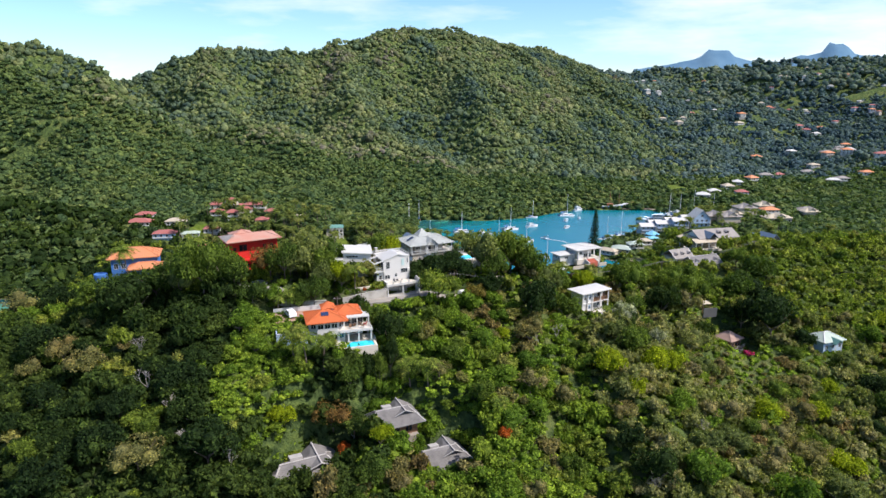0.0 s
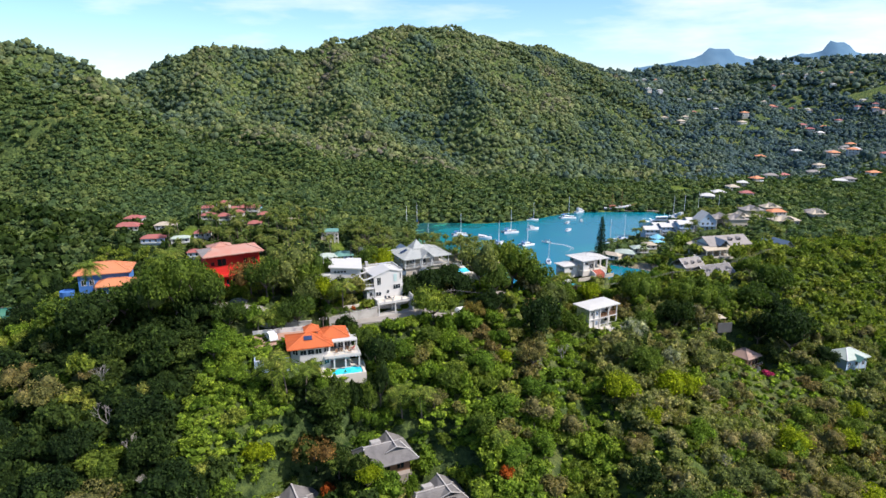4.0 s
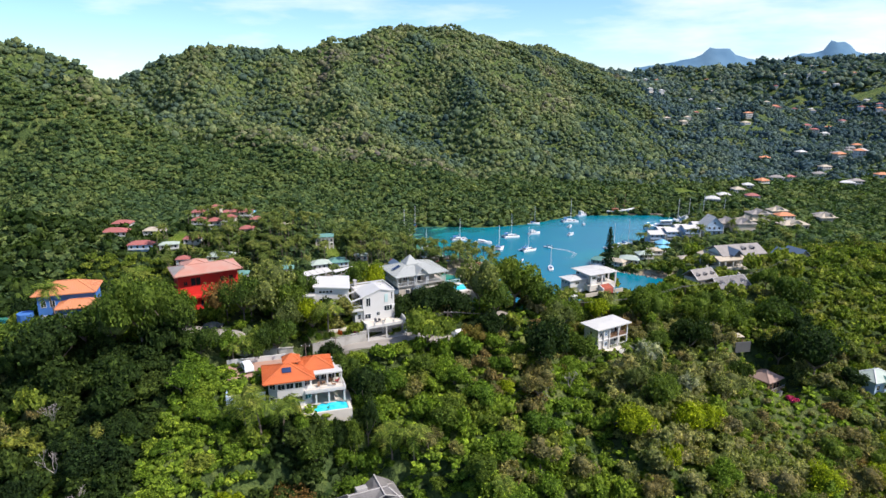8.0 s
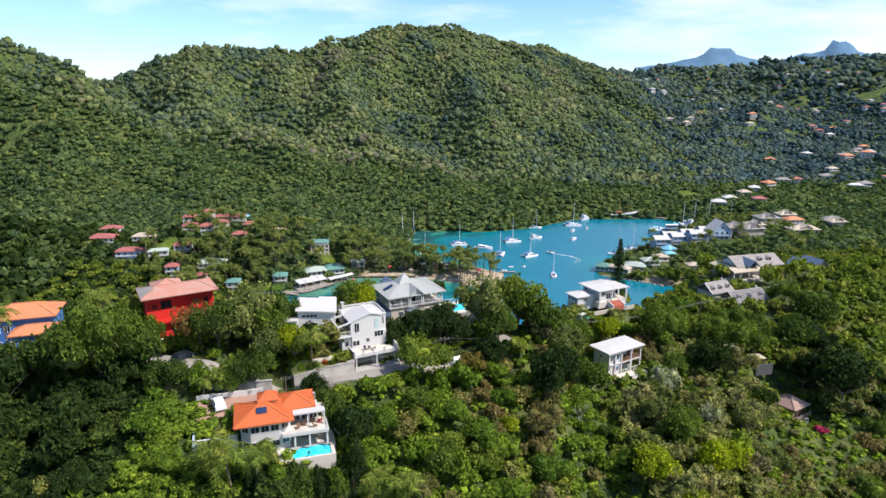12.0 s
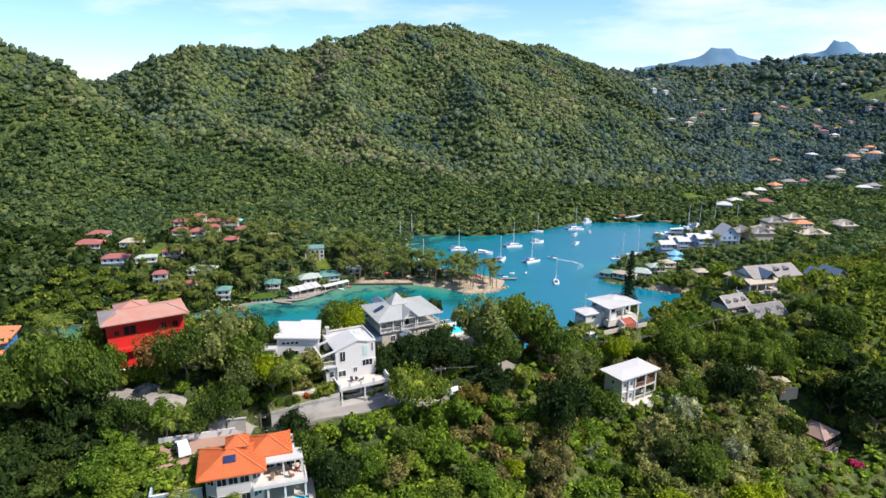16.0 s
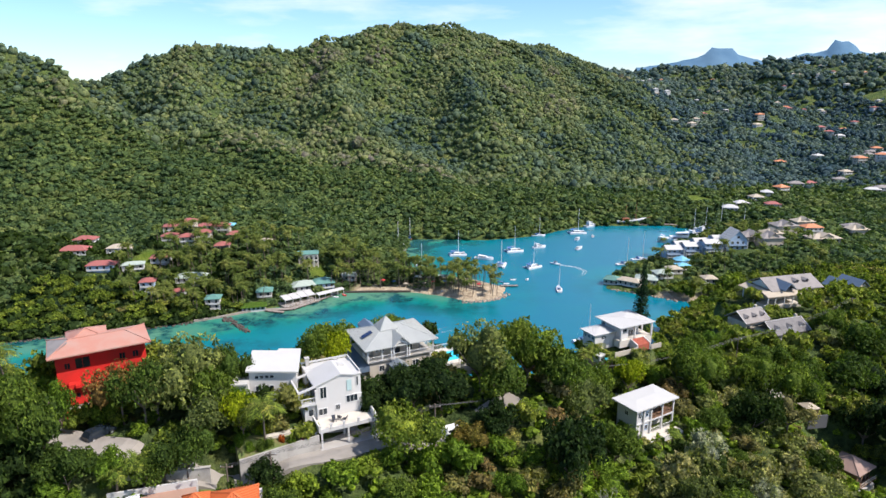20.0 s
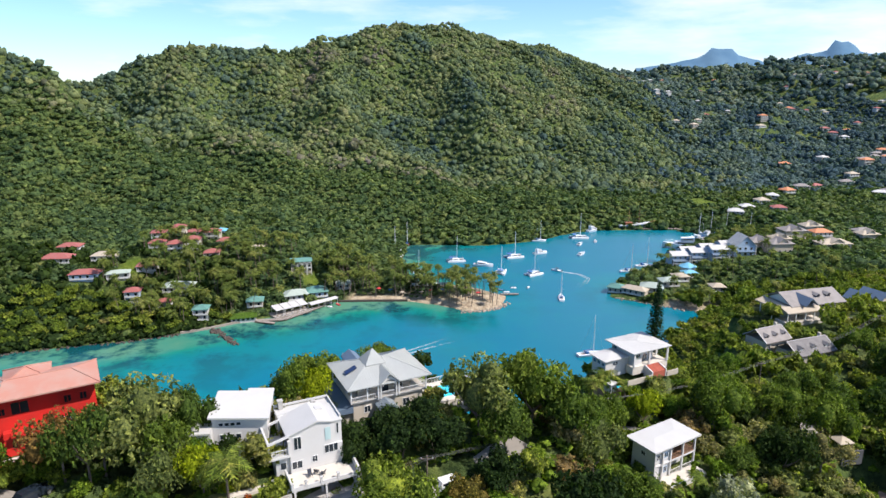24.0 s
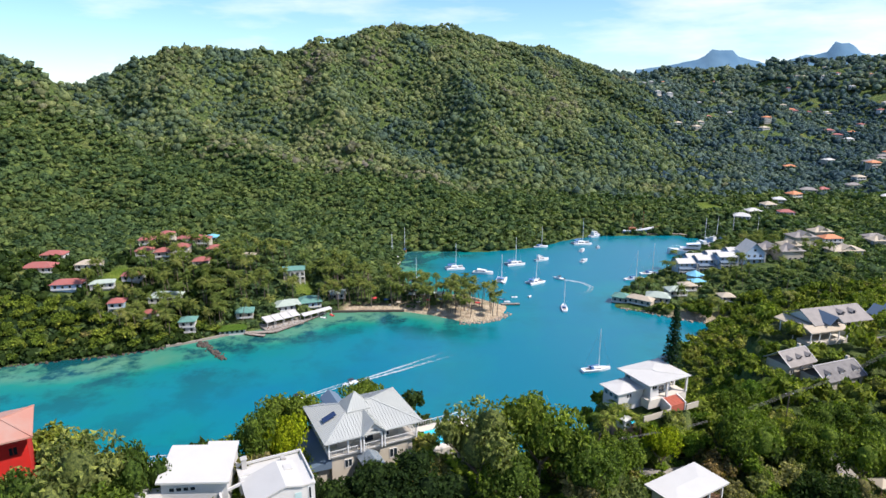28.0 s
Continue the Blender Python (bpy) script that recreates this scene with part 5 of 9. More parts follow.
def shingle_estate():
    h = thing("house", "large house with broad weathered shingle roof and blue gable", "house", 112.0, 268.0, 45.9, 15)
    clear_round(120.0, 275.0, 12.0, 7.5, 15, 3)
    W, D, ev = 20.0, 11.0, 5.6
    part("wall", Shape().box(1.2, W - 1, 1.8, D - 1, -3, ev - 0.1), CREAM_WALL, h)
    a = gable_faces(-0.4, W + 0.4, -0.6, D + 0.6, ev, 3.0)
    roof = part("roof", roof_shape(a, 0.22), PALE_SHINGLE, h, "broad weathered shingle roof")
    part("gable_end", Shape().add([(0.4, 1.6, ev), (0.4, D - 1, ev), (0.4, D / 2, ev + 2.5), (0.7, 1.6, ev), (0.7, D - 1, ev), (0.7, D / 2, ev + 2.5)], [(0, 1, 2), (5, 4, 3), (0, 3, 4, 1), (1, 4, 5, 2), (2, 5, 3, 0)]), WHITE_TRIM, h)
    b = gable_faces(3.2, 8.0, -2.2, 5.4, ev + 0.5, 2.2, False)
    part("front_gable", roof_shape(b, 0.2), BLUE_SEAM, h, "blue gable roof")
    part("verandah_roof", Shape().wedge([(-3.8, -3.0), (9.5, -3.0), (9.5, 0.2), (-3.8, 0.2)], ev - 1.2, [ev - 0.95, ev - 0.95, ev + 0.05, ev + 0.05]), TAN_ROOF, h, "pale verandah roof")
    part("verandah_side", Shape().wedge([(-3.8, 0.2), (-0.4, 0.2), (-0.4, D), (-3.8, D)], ev - 1.2, [ev - 0.95, ev - 0.05, ev - 0.05, ev - 0.95]), TAN_ROOF, h)
    columns(h, [(-3.5, -2.7), (-0.5, -2.7), (3.0, -2.7), (6.2, -2.7), (9.2, -2.7), (-3.5, 3.5), (-3.5, 8.5)], -1, ev - 1.2, 0.25)
    part("verandah_floor", Shape().box(-3.8, 9.5, -3.0, 1.8, -3, 1.6), TERRACE, h)
    for x in (2.6, 5.4, 8.2, 11.2, 14.2):
        window(h, x, 1.77, 2.6, 1.5, 2.0)
    for x in (11.5, 15.5):
        dormer(h, roof, x, 2.0, ev + 1.2, mat=PALE_SHINGLE)
    wing = thing("house", "small cream wing with a pale shingle roof and arched door", "house", 130.0, 262.5, 45.6, 20)
    part("wall", Shape().box(-2.6, 2.6, -2.6, 2.6, -3, 3.4), CREAM_WALL, wing)
    part("roof", roof_shape(hip_faces(-3.2, 3.2, -3.2, 3.2, 3.4, 1.6), 0.2), PALE_SHINGLE, wing)
    window(wing, 0, -2.63, 0.2, 1.2, 2.2, frame_mat=PALE_BLUE, name="door")
    for x, y, z, tn, w, d, mat, lab in ((97.5, 253.0, 44.8, 24, 10.0, 8.0, PALE_SHINGLE, "cream cottage with a weathered shingle gable roof and dormers"),
                                        (105.0, 247.0, 43.8, 20, 14.0, 8.4, SHINGLE, "long house with a dark shingle roof and white dormer cheeks")):
        k = thing("house", lab, "house", x, y, z, tn)
        clear_round(x + 1, y + 1, w / 2 + 1.5, d / 2 + 1.4, tn, 3)
        part("wall", Shape().box(-w / 2 + 0.6, w / 2 - 0.6, -d / 2 + 0.6, d / 2 - 0.6, -3, 3.2), CREAM_WALL, k)
        fs = gable_faces(-w / 2, w / 2, -d / 2, d / 2, 3.2, 2.8)
        r = part("roof", roof_shape(fs, 0.2), mat, k)
        ridge_caps(r, fs, 0.3, 0.12, CAP_WOOD)
        for i in range(3):
            dormer(k, r, -w / 2 + w * (i + 0.5) / 3, -d / 2 + 1.4, 3.9, 1.2, 1.8, 0, mat, WHITE_TRIM if mat is SHINGLE else HULL_DARK)
            window(k, -w / 2 + w * (i + 0.5) / 3, -d / 2 + 0.57, 0.9, 1.2, 1.4)
        part("chimney", Shape().box(w / 2 - 1.6, w / 2 - 0.9, 0.4, 1.1, 4.5, 6.6), CREAM_WALL, k)
    n = thing("house", "house with a dark blue double-gabled roof among trees", "house", 152, 292, gz(152, 292), 20)
    clear_round(152, 292, 8, 6, 20, 4)
    part("wall", Shape().box(-6, 6, -4, 4, -2, 4.2), CREAM_WALL, n)
    for dx in (-3.2, 3.2):
        part("roof", roof_shape(gable_faces(dx - 3.4, dx + 3.4, -4.6, 4.6, 4.2, 2.8, False), 0.2), BLUE_SEAM, n, "dark blue gable roof")
        part("gable_end", Shape().add([(dx - 3, -3.9, 4.2), (dx + 3, -3.9, 4.2), (dx, -3.9, 6.7), (dx - 3, -3.6, 4.2), (dx + 3, -3.6, 4.2), (dx, -3.6, 6.7)], [(0, 1, 2), (5, 4, 3), (0, 3, 4, 1), (1, 4, 5, 2), (2, 5, 3, 0)]), CREAM_WALL, n)
        window(n, dx, -4.03, 1.4, 1.4, 1.6)


def brown_lodge():
    h = thing("house", "dark timber lodge with a dusty brown hip roof by a pool", "house", 93.6, 193.4, 31.4, 32)
    clear_round(93.6, 193.0, 5.6, 5.6, 32, 9)
    part("wall", Shape().box(-3.8, 3.8, -3.8, 3.8, -3, 5.4), TIMBER, h)
    part("lower_wall", Shape().box(-4.0, 4.0, -5.4, -3.85, -4, 1.6), CONCRETE, h)
    fs = hip_faces(-4.8, 4.8, -4.8, 4.8, 5.4, 2.2)
    r = part("roof", roof_shape(fs, 0.2), BROWN_ROOF, h, "dusty brown hip roof")
    ridge_caps(r, fs, 0.25, 0.12, BROWN_ROOF)
    part("balcony", Shape().box(-3.8, 5.2, -5.2, -3.8, 2.2, 2.4), TIMBER, h)
    railing(h, (-3.8, -5.1), (5.2, -5.1), 2.4, 0.9, 0.3, CONCRETE)
    for x in (-2.0, 0.4, 2.6):
        window(h, x, -3.83, 2.5, 1.5, 1.9, frame_mat=TIMBER)
    h.scale = (0.74, 0.74, 0.95)
    p = thing("pool_terrace", "small turquoise pool on a stone terrace", "pool", 97.0, 183.5, 27.2, 20)
    clear_round(97, 183.5, 4.4, 3.8, 20, 11)
    part("deck", Shape().box(-3.4, 3.4, -2.6, 2.6, -4, 0.1), TERRACE, p)
    part("pool_water", Shape().slab([(-1.8, -1.2), (0.6, -1.5), (2.2, -0.6), (2.0, 1.0), (-0.4, 1.3), (-1.9, 0.5)], 0.05, 0.14), POOL, p)
    t = thing("kiosk", "small tan-roofed kiosk beside a grey wall", "kiosk", 89.5, 204.5, gz(89.5, 204.5), 10)
    part("roof", roof_shape(hip_faces(-1.7, 1.7, -1.7, 1.7, 2.6, 0.8), 0.15), TAN_ROOF, t)
    columns(t, [(-1.3, -1.3), (1.3, -1.3), (-1.3, 1.3), (1.3, 1.3)], -1, 2.6, 0.2, TIMBER)
    part("wall", Shape().box(-1.5, 3.4, -2.4, -2.1, -2, 1.2), ASPHALT, t)
    g = thing("house", "pale blue house with a faded green and white hip roof", "house", 128.0, 197.5, 31.0, 20)
    clear_round(128, 197.5, 6.5, 5.5, 20, 3)
    part("wall", Shape().box(-4.6, 4.6, -3.6, 3.6, -2, 4.0), PALE_BLUE, g)
    fs = hip_faces(-5.4, 5.4, -4.4, 4.4, 4.0, 2.2)
    r = part("roof", roof_shape(fs, 0.2), PALE_GREEN_ROOF, g)
    ridge_caps(r, fs, 0.3, 0.12, WHITE_TRIM)
    part("porch_roof", roof_shape(gable_faces(-1.8, 1.8, -6.0, -1.0, 3.6, 1.5, False), 0.15), GREEN_ROOF, g)
    g.scale = (0.92, 0.92, 0.95)
    columns(g, [(-1.5, -5.7), (1.5, -5.7)], -1, 3.6, 0.2)
    for x in (-3.2, 0.0, 3.2):
        window(g, x, -3.63, 1.2, 1.2, 1.5)


def bungalow(x, y, z, turn, kind, big=1.0):
    """A timber bungalow under long swept shingle roofs with pale hips."""
    h = thing("bungalow", "timber bungalow under a weathered grey shingle roof among trees", "bungalow", x, y, z, turn, "shingle bungalows")
    clear_round(x + 0.4, y + 0.4, 7.2, 5.0, turn, 2.0)
    part("wall", Shape().box(-4.6, 4.6, -2.3, 2.3, -3, 3.0), TIMBER, h)
    # a long hip whose eaves flare out at the corners
    a = [[(-5.6, -3.6, 2.75), (5.9, -3.6, 2.95), (3.4, -0.4, 5.2), (-3.2, -0.4, 5.2)], [(5.9, -3.6, 2.95), (5.5, 3.3, 2.95), (3.4, 0.4, 5.2), (3.4, -0.4, 5.2)],
         [(5.5, 3.3, 2.95), (-5.4, 3.3, 2.75), (-3.2, 0.4, 5.2), (3.4, 0.4, 5.2)], [(-5.4, 3.3, 2.75), (-5.6, -3.6, 2.75), (-3.2, -0.4, 5.2), (-3.2, 0.4, 5.2)], [(-3.2, -0.4, 5.2), (3.4, -0.4, 5.2), (3.4, 0.4, 5.2), (-3.2, 0.4, 5.2)]]
    r = part("roof", roof_shape(a, 0.16), SHINGLE, h, "weathered grey shingle hip roof")
    for p, q in (((-5.6, -3.6, 2.8), (-3.2, -0.4, 5.28)), ((5.9, -3.6, 3.0), (3.4, -0.4, 5.28)), ((-5.4, 3.3, 2.8), (-3.2, 0.4, 5.28)), ((5.5, 3.3, 3.0), (3.4, 0.4, 5.28)), ((-3.2, 0, 5.28), (3.4, 0, 5.28))):
        part("ridge_cap", Shape().bar(p, q, 0.2, 0.1), CAP_WOOD, r)
    for k in range(1, 15):
        t = k / 15.0
        for (p0, p1, p2, p3) in (a[0], a[2]):
            u, v = Vector(p0).lerp(Vector(p3), t), Vector(p1).lerp(Vector(p2), t)
            part("shingle_course", Shape().bar(u + Vector((0, 0, 0.015)), v + Vector((0, 0, 0.015)), 0.10, 0.035), SHINGLE, r)
    # the cross gable at the back
    b = [[(0.2, -1.8, 4.2), (2.2, -2.2, 5.35), (2.2, 3.6, 5.35), (0.2, 3.6, 3.6)], [(2.2, -2.2, 5.35), (5.4, -1.4, 3.6), (5.4, 3.6, 3.4), (2.2, 3.6, 5.35)]]
    r2 = part("cross_roof", roof_shape(b, 0.16), SHINGLE, h, "weathered grey shingle cross roof")
    for p, q in (((2.2, -2.2, 5.42), (2.2, 3.6, 5.42)), ((0.2, -1.8, 4.26), (2.2, -2.2, 5.42)), ((2.2, -2.2, 5.42), (5.4, -1.4, 3.66))):
        part("ridge_cap", Shape().bar(p, q, 0.2, 0.1), CAP_WOOD, r2)
    part("gable_wall", Shape().wedge([(0.8, -1.4), (4.6, -1.4), (4.6, 3.4), (0.8, 3.4)], 2.5, [4.2, 4.0, 3.6, 3.6]), TIMBER, h)
    part("skylight", Shape().wedge([(-1.6, 0.5), (0.2, 0.5), (0.2, 1.8), (-1.6, 1.8)], 4.4, [5.55, 5.55, 5.3, 5.3]), CAP_WOOD, h, "pale roof lantern")
    dormer(h, r, -4.4, -1.4, 3.3, 1.6, 2.4, -70, SHINGLE)
    part("side_roof", Shape().wedge([(-8.4, -1.4), (-5.0, -2.4), (-5.0, 2.8), (-8.4, 2.4)], 1.7, [1.9, 2.9, 2.9, 1.9]), SHINGLE, h)
    part("side_wall", Shape().box(-7.9, -4.6, -1.0, 2.0, -3, 1.7), TIMBER, h)
    if kind == 1:
        o = hip_faces(-3.4, 0.2, -6.8, -3.2, 2.2, 2.3)
        g = part("gazebo_roof", roof_shape(o, 0.14), PALE_SHINGLE, h, "pale shingle gazebo roof")
        ridge_caps(g, o, 0.18, 0.1, CAP_WOOD)
        columns(h, [(-3.0, -6.4), (-0.2, -6.4), (-3.0, -3.6), (-0.2, -3.6)], -2, 2.2, 0.18, TIMBER)
    for xx in (-2.6, 0.2, 2.8):
        window(h, xx, -2.33, 0.7, 1.4, 1.6, frame_mat=TIMBER)
    part("deck", Shape().box(-4.6, 4.6, -3.4, -2.3, -2, 0.1), DECK_WOOD, h)
    h.scale = (big, big, 0.5 + 0.5 * big)
    return h


blue_roof_villa()
white_house()
white_pavilion()
orange_villa()
red_house()
cube_house()
bay_villa()
shingle_estate()
brown_lodge()
bungalow(-11.2, 126.4, 41.2, 24, 0, 1.12)
bungalow(-0.6, 120.6, 35.0, 24, 0, 1.15)
bungalow(-28.2, 113.2, 36.0, 26, 1, 1.45)


# ---- cars, road, walls, poles ----
def car(x, y, z, turn, mat, label):
    c = thing("car", label, "car", x, y, z, turn)
    body = Shape()
    prof = [(-2.2, 0.35), (2.2, 0.35), (2.25, 0.8), (1.3, 0.98), (0.75, 1.55), (-1.7, 1.6), (-2.2, 0.95)]
    n = len(prof)
    verts = [(px_, -0.9 + (0.12 if pz_ > 1.2 else 0), pz_) for px_, pz_ in prof] + [(px_, 0.9 - (0.12 if pz_ > 1.2 else 0), pz_) for px_, pz_ in prof]
    body.add(verts, [tuple(range(n)), tuple(reversed(range(n, 2 * n)))] + [(i, n + i, n + (i + 1) % n, (i + 1) % n) for i in range(n)])
    part("body", body, mat, c)
    part("windscreen", Shape().add([(1.27, -0.74, 1.02), (1.27, 0.74, 1.02), (0.82, 0.68, 1.5), (0.82, -0.68, 1.5), (1.30, -0.74, 1.04), (1.30, 0.74, 1.04), (0.85, 0.68, 1.52), (0.85, -0.68, 1.52)], [(0, 1, 2, 3), (7, 6, 5, 4), (0, 4, 5, 1), (1, 5, 6, 2), (2, 6, 7, 3), (3, 7, 4, 0)]), GLASS, c)
    for sy in (-1, 1):
        part("side_window", Shape().box(-1.6, 0.6, sy * 0.86 - 0.02, sy * 0.86 + 0.02, 1.05, 1.42), GLASS, c)
        for px_ in (-1.4, 1.4):
            w = part("wheel", Shape().tube((px_, sy * 0.72, 0.34), (px_, sy * 0.94, 0.34), 0.34, 0.34, 14), RUBBER, c)
            part("rim", Shape().tube((px_, sy * 0.90, 0.34), (px_, sy * 0.955, 0.34), 0.2, 0.2, 10), METAL, w)
        part("headlight", Shape().box(2.2, 2.27, sy * 0.65 - 0.18, sy * 0.65 + 0.18, 0.66, 0.8), GLASS, c)
    return c


CLEAR.append((-47.6, 156.0, 2.6, 3.6, 0))
car(-47.6, 157.2, gz(-47.6, 157.2), 60, CAR_PAINT, "dark blue sport utility car parked by the red house")
car(-36.8, 144.6, 61.6, 120, HULL_WHITE, "white pickup car parked on the villa driveway")
car(6.5, 167.8, gz(6.5, 167.8) + 0.25, 28, HULL_WHITE, "small white car parked on the ridge road")


def lane(name, label, width, pts, mat, lift=0.25):
    """A road that follows the ground, with worn edges."""
    dense = []
    for (ax, ay), (bx, by) in zip(pts, pts[1:]):
        n = max(2, int(math.hypot(bx - ax, by - ay) / 1.5))
        dense += [(ax + (bx - ax) * i / n, ay + (by - ay) * i / n) for i in range(n)]
    dense.append(pts[-1])
    s, r = Shape(), random.Random(4)
    rows = []
    for i, (x, y) in enumerate(dense):
        a, b = dense[max(0, i - 1)], dense[min(len(dense) - 1, i + 1)]
        d = math.hypot(b[0] - a[0], b[1] - a[1])
        nx, ny = -(b[1] - a[1]) / d, (b[0] - a[0]) / d
        w = width / 2 + r.uniform(-0.2, 0.2)
        za, zb = gz(x + nx * w, y + ny * w) + lift, gz(x - nx * w, y - ny * w) + lift
        za, zb = za * 0.6 + zb * 0.4, zb * 0.6 + za * 0.4
        rows.append([(x + nx * w, y + ny * w, za - 0.8), (x + nx * w, y + ny * w, za), (x - nx * w, y - ny * w, zb), (x - nx * w, y - ny * w, zb - 0.8)])
    s.add([p for row in rows for p in row], [(4 * i + j, 4 * i + j + 1, 4 * i + j + 5, 4 * i + j + 4) for i in range(len(rows) - 1) for j in range(3)])
    ob = new(name, s.mesh(name, mat))
    return tagged(ob, label, "road", kind="structure")


for width, pts in ROADS:
    lane("road", "narrow pale concrete lane along the ridge", width, pts, LANE)

rw = thing("retaining_wall", "stained white retaining wall along the ridge lane", "wall", -36.0, 149.6, 61.5, 12)
part("wall", Shape().box(-9.0, 7.0, 1.6, 1.9, -2.5, 1.2), STAINED_WALL, rw)
part("wall_cap", Shape().box(-9.1, 7.1, 1.5, 2.0, 1.2, 1.32), CONCRETE, rw)


def pole(x, y, tall, label="weathered timber utility pole"):
    z = gz(x, y)
    p = thing("utility_pole", label, "pole", x, y, z, 0, "utility poles")
    part("post", Shape().tube((0, 0, -0.5), (0, 0, tall), 0.14, 0.1), BARK, p)
    part("crossarm", Shape().box(-0.9, 0.9, -0.06, 0.06, tall - 0.6, tall - 0.46), BARK, p)
    for dx in (-0.8, 0.8):
        part("insulator", Shape().tube((dx, 0, tall - 0.46), (dx, 0, tall - 0.26), 0.05, 0.03, 6), HULL_WHITE, p)
    return Vector((x, y, z + tall - 0.3))


POLES = [pole(-26.5, 151.2, 7.0), pole(-20.4, 152.2, 7.5), pole(3.2, 163.2, 8.5), pole(40.0, 203.0, 8.0), pole(80.0, 222.0, 9.0), pole(128.0, 252.0, 9.0)]


def cable(a, b, sag):
    pts = [a.lerp(b, i / 12) - Vector((0, 0, sag * 4 * (i / 12) * (1 - i / 12))) for i in range(13)]
    side = (b - a).cross(Vector((0, 0, 1))).normalized() * 0.028
    ring = [side, Vector((0, 0, 0.028)), -side, Vector((0, 0, -0.028))]
    s = Shape().add([p + q for p in pts for q in ring], [(4 * i + k, 4 * i + (k + 1) % 4, 4 * i + 4 + (k + 1) % 4, 4 * i + 4 + k) for i in range(12) for k in range(4)] + [(3, 2, 1, 0), (48, 49, 50, 51)])
    ob = new("cable", s.mesh("cable", WIRE))
    return tagged(ob, "thin dark overhead cable strung between poles", "cable", "overhead cables")


for a, b in zip(POLES, POLES[1:]):
    for dx in (-0.8, 0.0, 0.8):
        cable(a + Vector((dx, 0, 0)), b + Vector((dx, 0, 0)), 0.03 * (b - a).length)

# ---- village on the far shore ----
def cottage(x, y, turn, w, d, storeys, roof_mat, wall_mat, label, group="", kind="house", sink=1.5):
    """A small house: hip roof, walls, a porch with posts and windows at each storey."""
    z = gz(x, y)
    h = thing(kind, label, kind, x, y, z, turn, group)
    CLEAR.append((x + 2.0 * math.sin(radians(turn)), y - 2.0 * math.cos(radians(turn)), w / 2 + 0.4, d / 2 + 2.6, turn))
    ev = 2.8 * storeys + 0.3
    part("wall", Shape().box(-w / 2, w / 2, -d / 2, d / 2, -sink - 2, ev), wall_mat, h)
    fs = hip_faces(-w / 2 - 0.7, w / 2 + 0.7, -d / 2 - 1.2, d / 2 + 0.7, ev, 0.27 * min(w, d))
    part("roof", roof_shape(fs, 0.18), roof_mat, h)
    for s in range(storeys):
        part("balcony", Shape().box(-w / 2, w / 2, -d / 2 - 1.1, -d / 2, 2.8 * s + 0.1, 2.8 * s + 0.25), WHITE_TRIM, h)
        part("railing", Shape().box(-w / 2, w / 2, -d / 2 - 1.1, -d / 2 - 1.02, 2.8 * s + 0.25, 2.8 * s + 1.0), WHITE_TRIM, h)
        n = max(2, int(w / 3))
        for i in range(n):
            window(h, -w / 2 + w * (i + 0.5) / n, -d / 2 - 0.02, 2.8 * s + 0.5, 1.3, 1.8, bars=0)
        window(h, -w / 2 - 0.02, 0, 2.8 * s + 0.9, 1.2, 1.2, "left", bars=0)
    columns(h, [(-w / 2 + 0.1, -d / 2 - 1.0), (w / 2 - 0.1, -d / 2 - 1.0)], 0, ev, 0.16)
    return h


for i, (x, y) in enumerate([(-164, 508), (-153, 496), (-139, 476), (-128, 465), (-172, 473), (-160, 474), (-163, 450), (-152, 449), (-144, 456), (-130, 447)]):
    cottage(x, y, (8, 14, 4)[i % 3], 8.2, 6.6, 2 if i % 3 else 1, RED_ROOF, CREAM_WALL, "cream hillside cottage with a dusty red hip roof", "village cottages")
cottage(-207, 424, 6, 15, 8, 1, RED_ROOF, WHITE_WALL, "long white block with a red hip roof")
cottage(-183, 407, 10, 14, 7, 1, RED_ROOF, PALE_BLUE, "long pale block with a red hip roof")
cottage(-187, 437, 4, 14, 7, 1, TAN_ROOF, WHITE_WALL, "long low building with a pale tan roof")
cottage(-158, 424, 12, 10, 7, 1, RED_ROOF, WHITE_WALL, "low white cottage with a faded red roof")
cottage(-168, 411, 20, 11, 5, 1, PALE_GREEN_ROOF, WHITE_WALL, "low building with a grey-green roof on the slope")
cottage(-107, 458, 0, 7, 6, 1, TAN_ROOF, CREAM_WALL, "small cottage with a tan thatched-looking roof")
cottage(-154, 397, 10, 7, 6, 2, RED_ROOF, PALE_BLUE, "narrow pale blue house with a red roof near the shore")
cottage(-136, 411, 5, 15, 8, 1, PALE_GREEN_ROOF, WHITE_WALL, "wide low building with a pale green roof among palms")
cottage(-138, 397, 5, 6, 5, 1, RED_ROOF, WHITE_WALL, "small red-roofed hut among palms")
cottage(-216, 452, 5, 12, 7, 1, RED_ROOF, WHITE_WALL, "red-roofed house half hidden in the woods")
cottage(-150, 520, 5, 7, 6, 1, AQUA_ROOF, WHITE_WALL, "small aqua-roofed house in the woods above the village")
cottage(-117, 390, 8, 7, 6, 2, GREEN_ROOF, WHITE_WALL, "white and red shore house with a green roof")
cottage(-95, 408, 12, 8, 7, 1, GREEN_ROOF, CREAM_WALL, "low shore building with a green roof")
cottage(-66, 426, 20, 12, 9, 1, GREEN_ROOF, PALE_BLUE, "green-roofed waterside restaurant building")
cottage(-76, 419, 24, 12, 8, 1, PALE_GREEN_ROOF, WHITE_WALL, "pale-roofed waterside building behind the dock")
cottage(-52, 437, 15, 8, 6, 1, PALE_GREEN_ROOF, WHITE_WALL, "small pale-roofed building beside the palms")


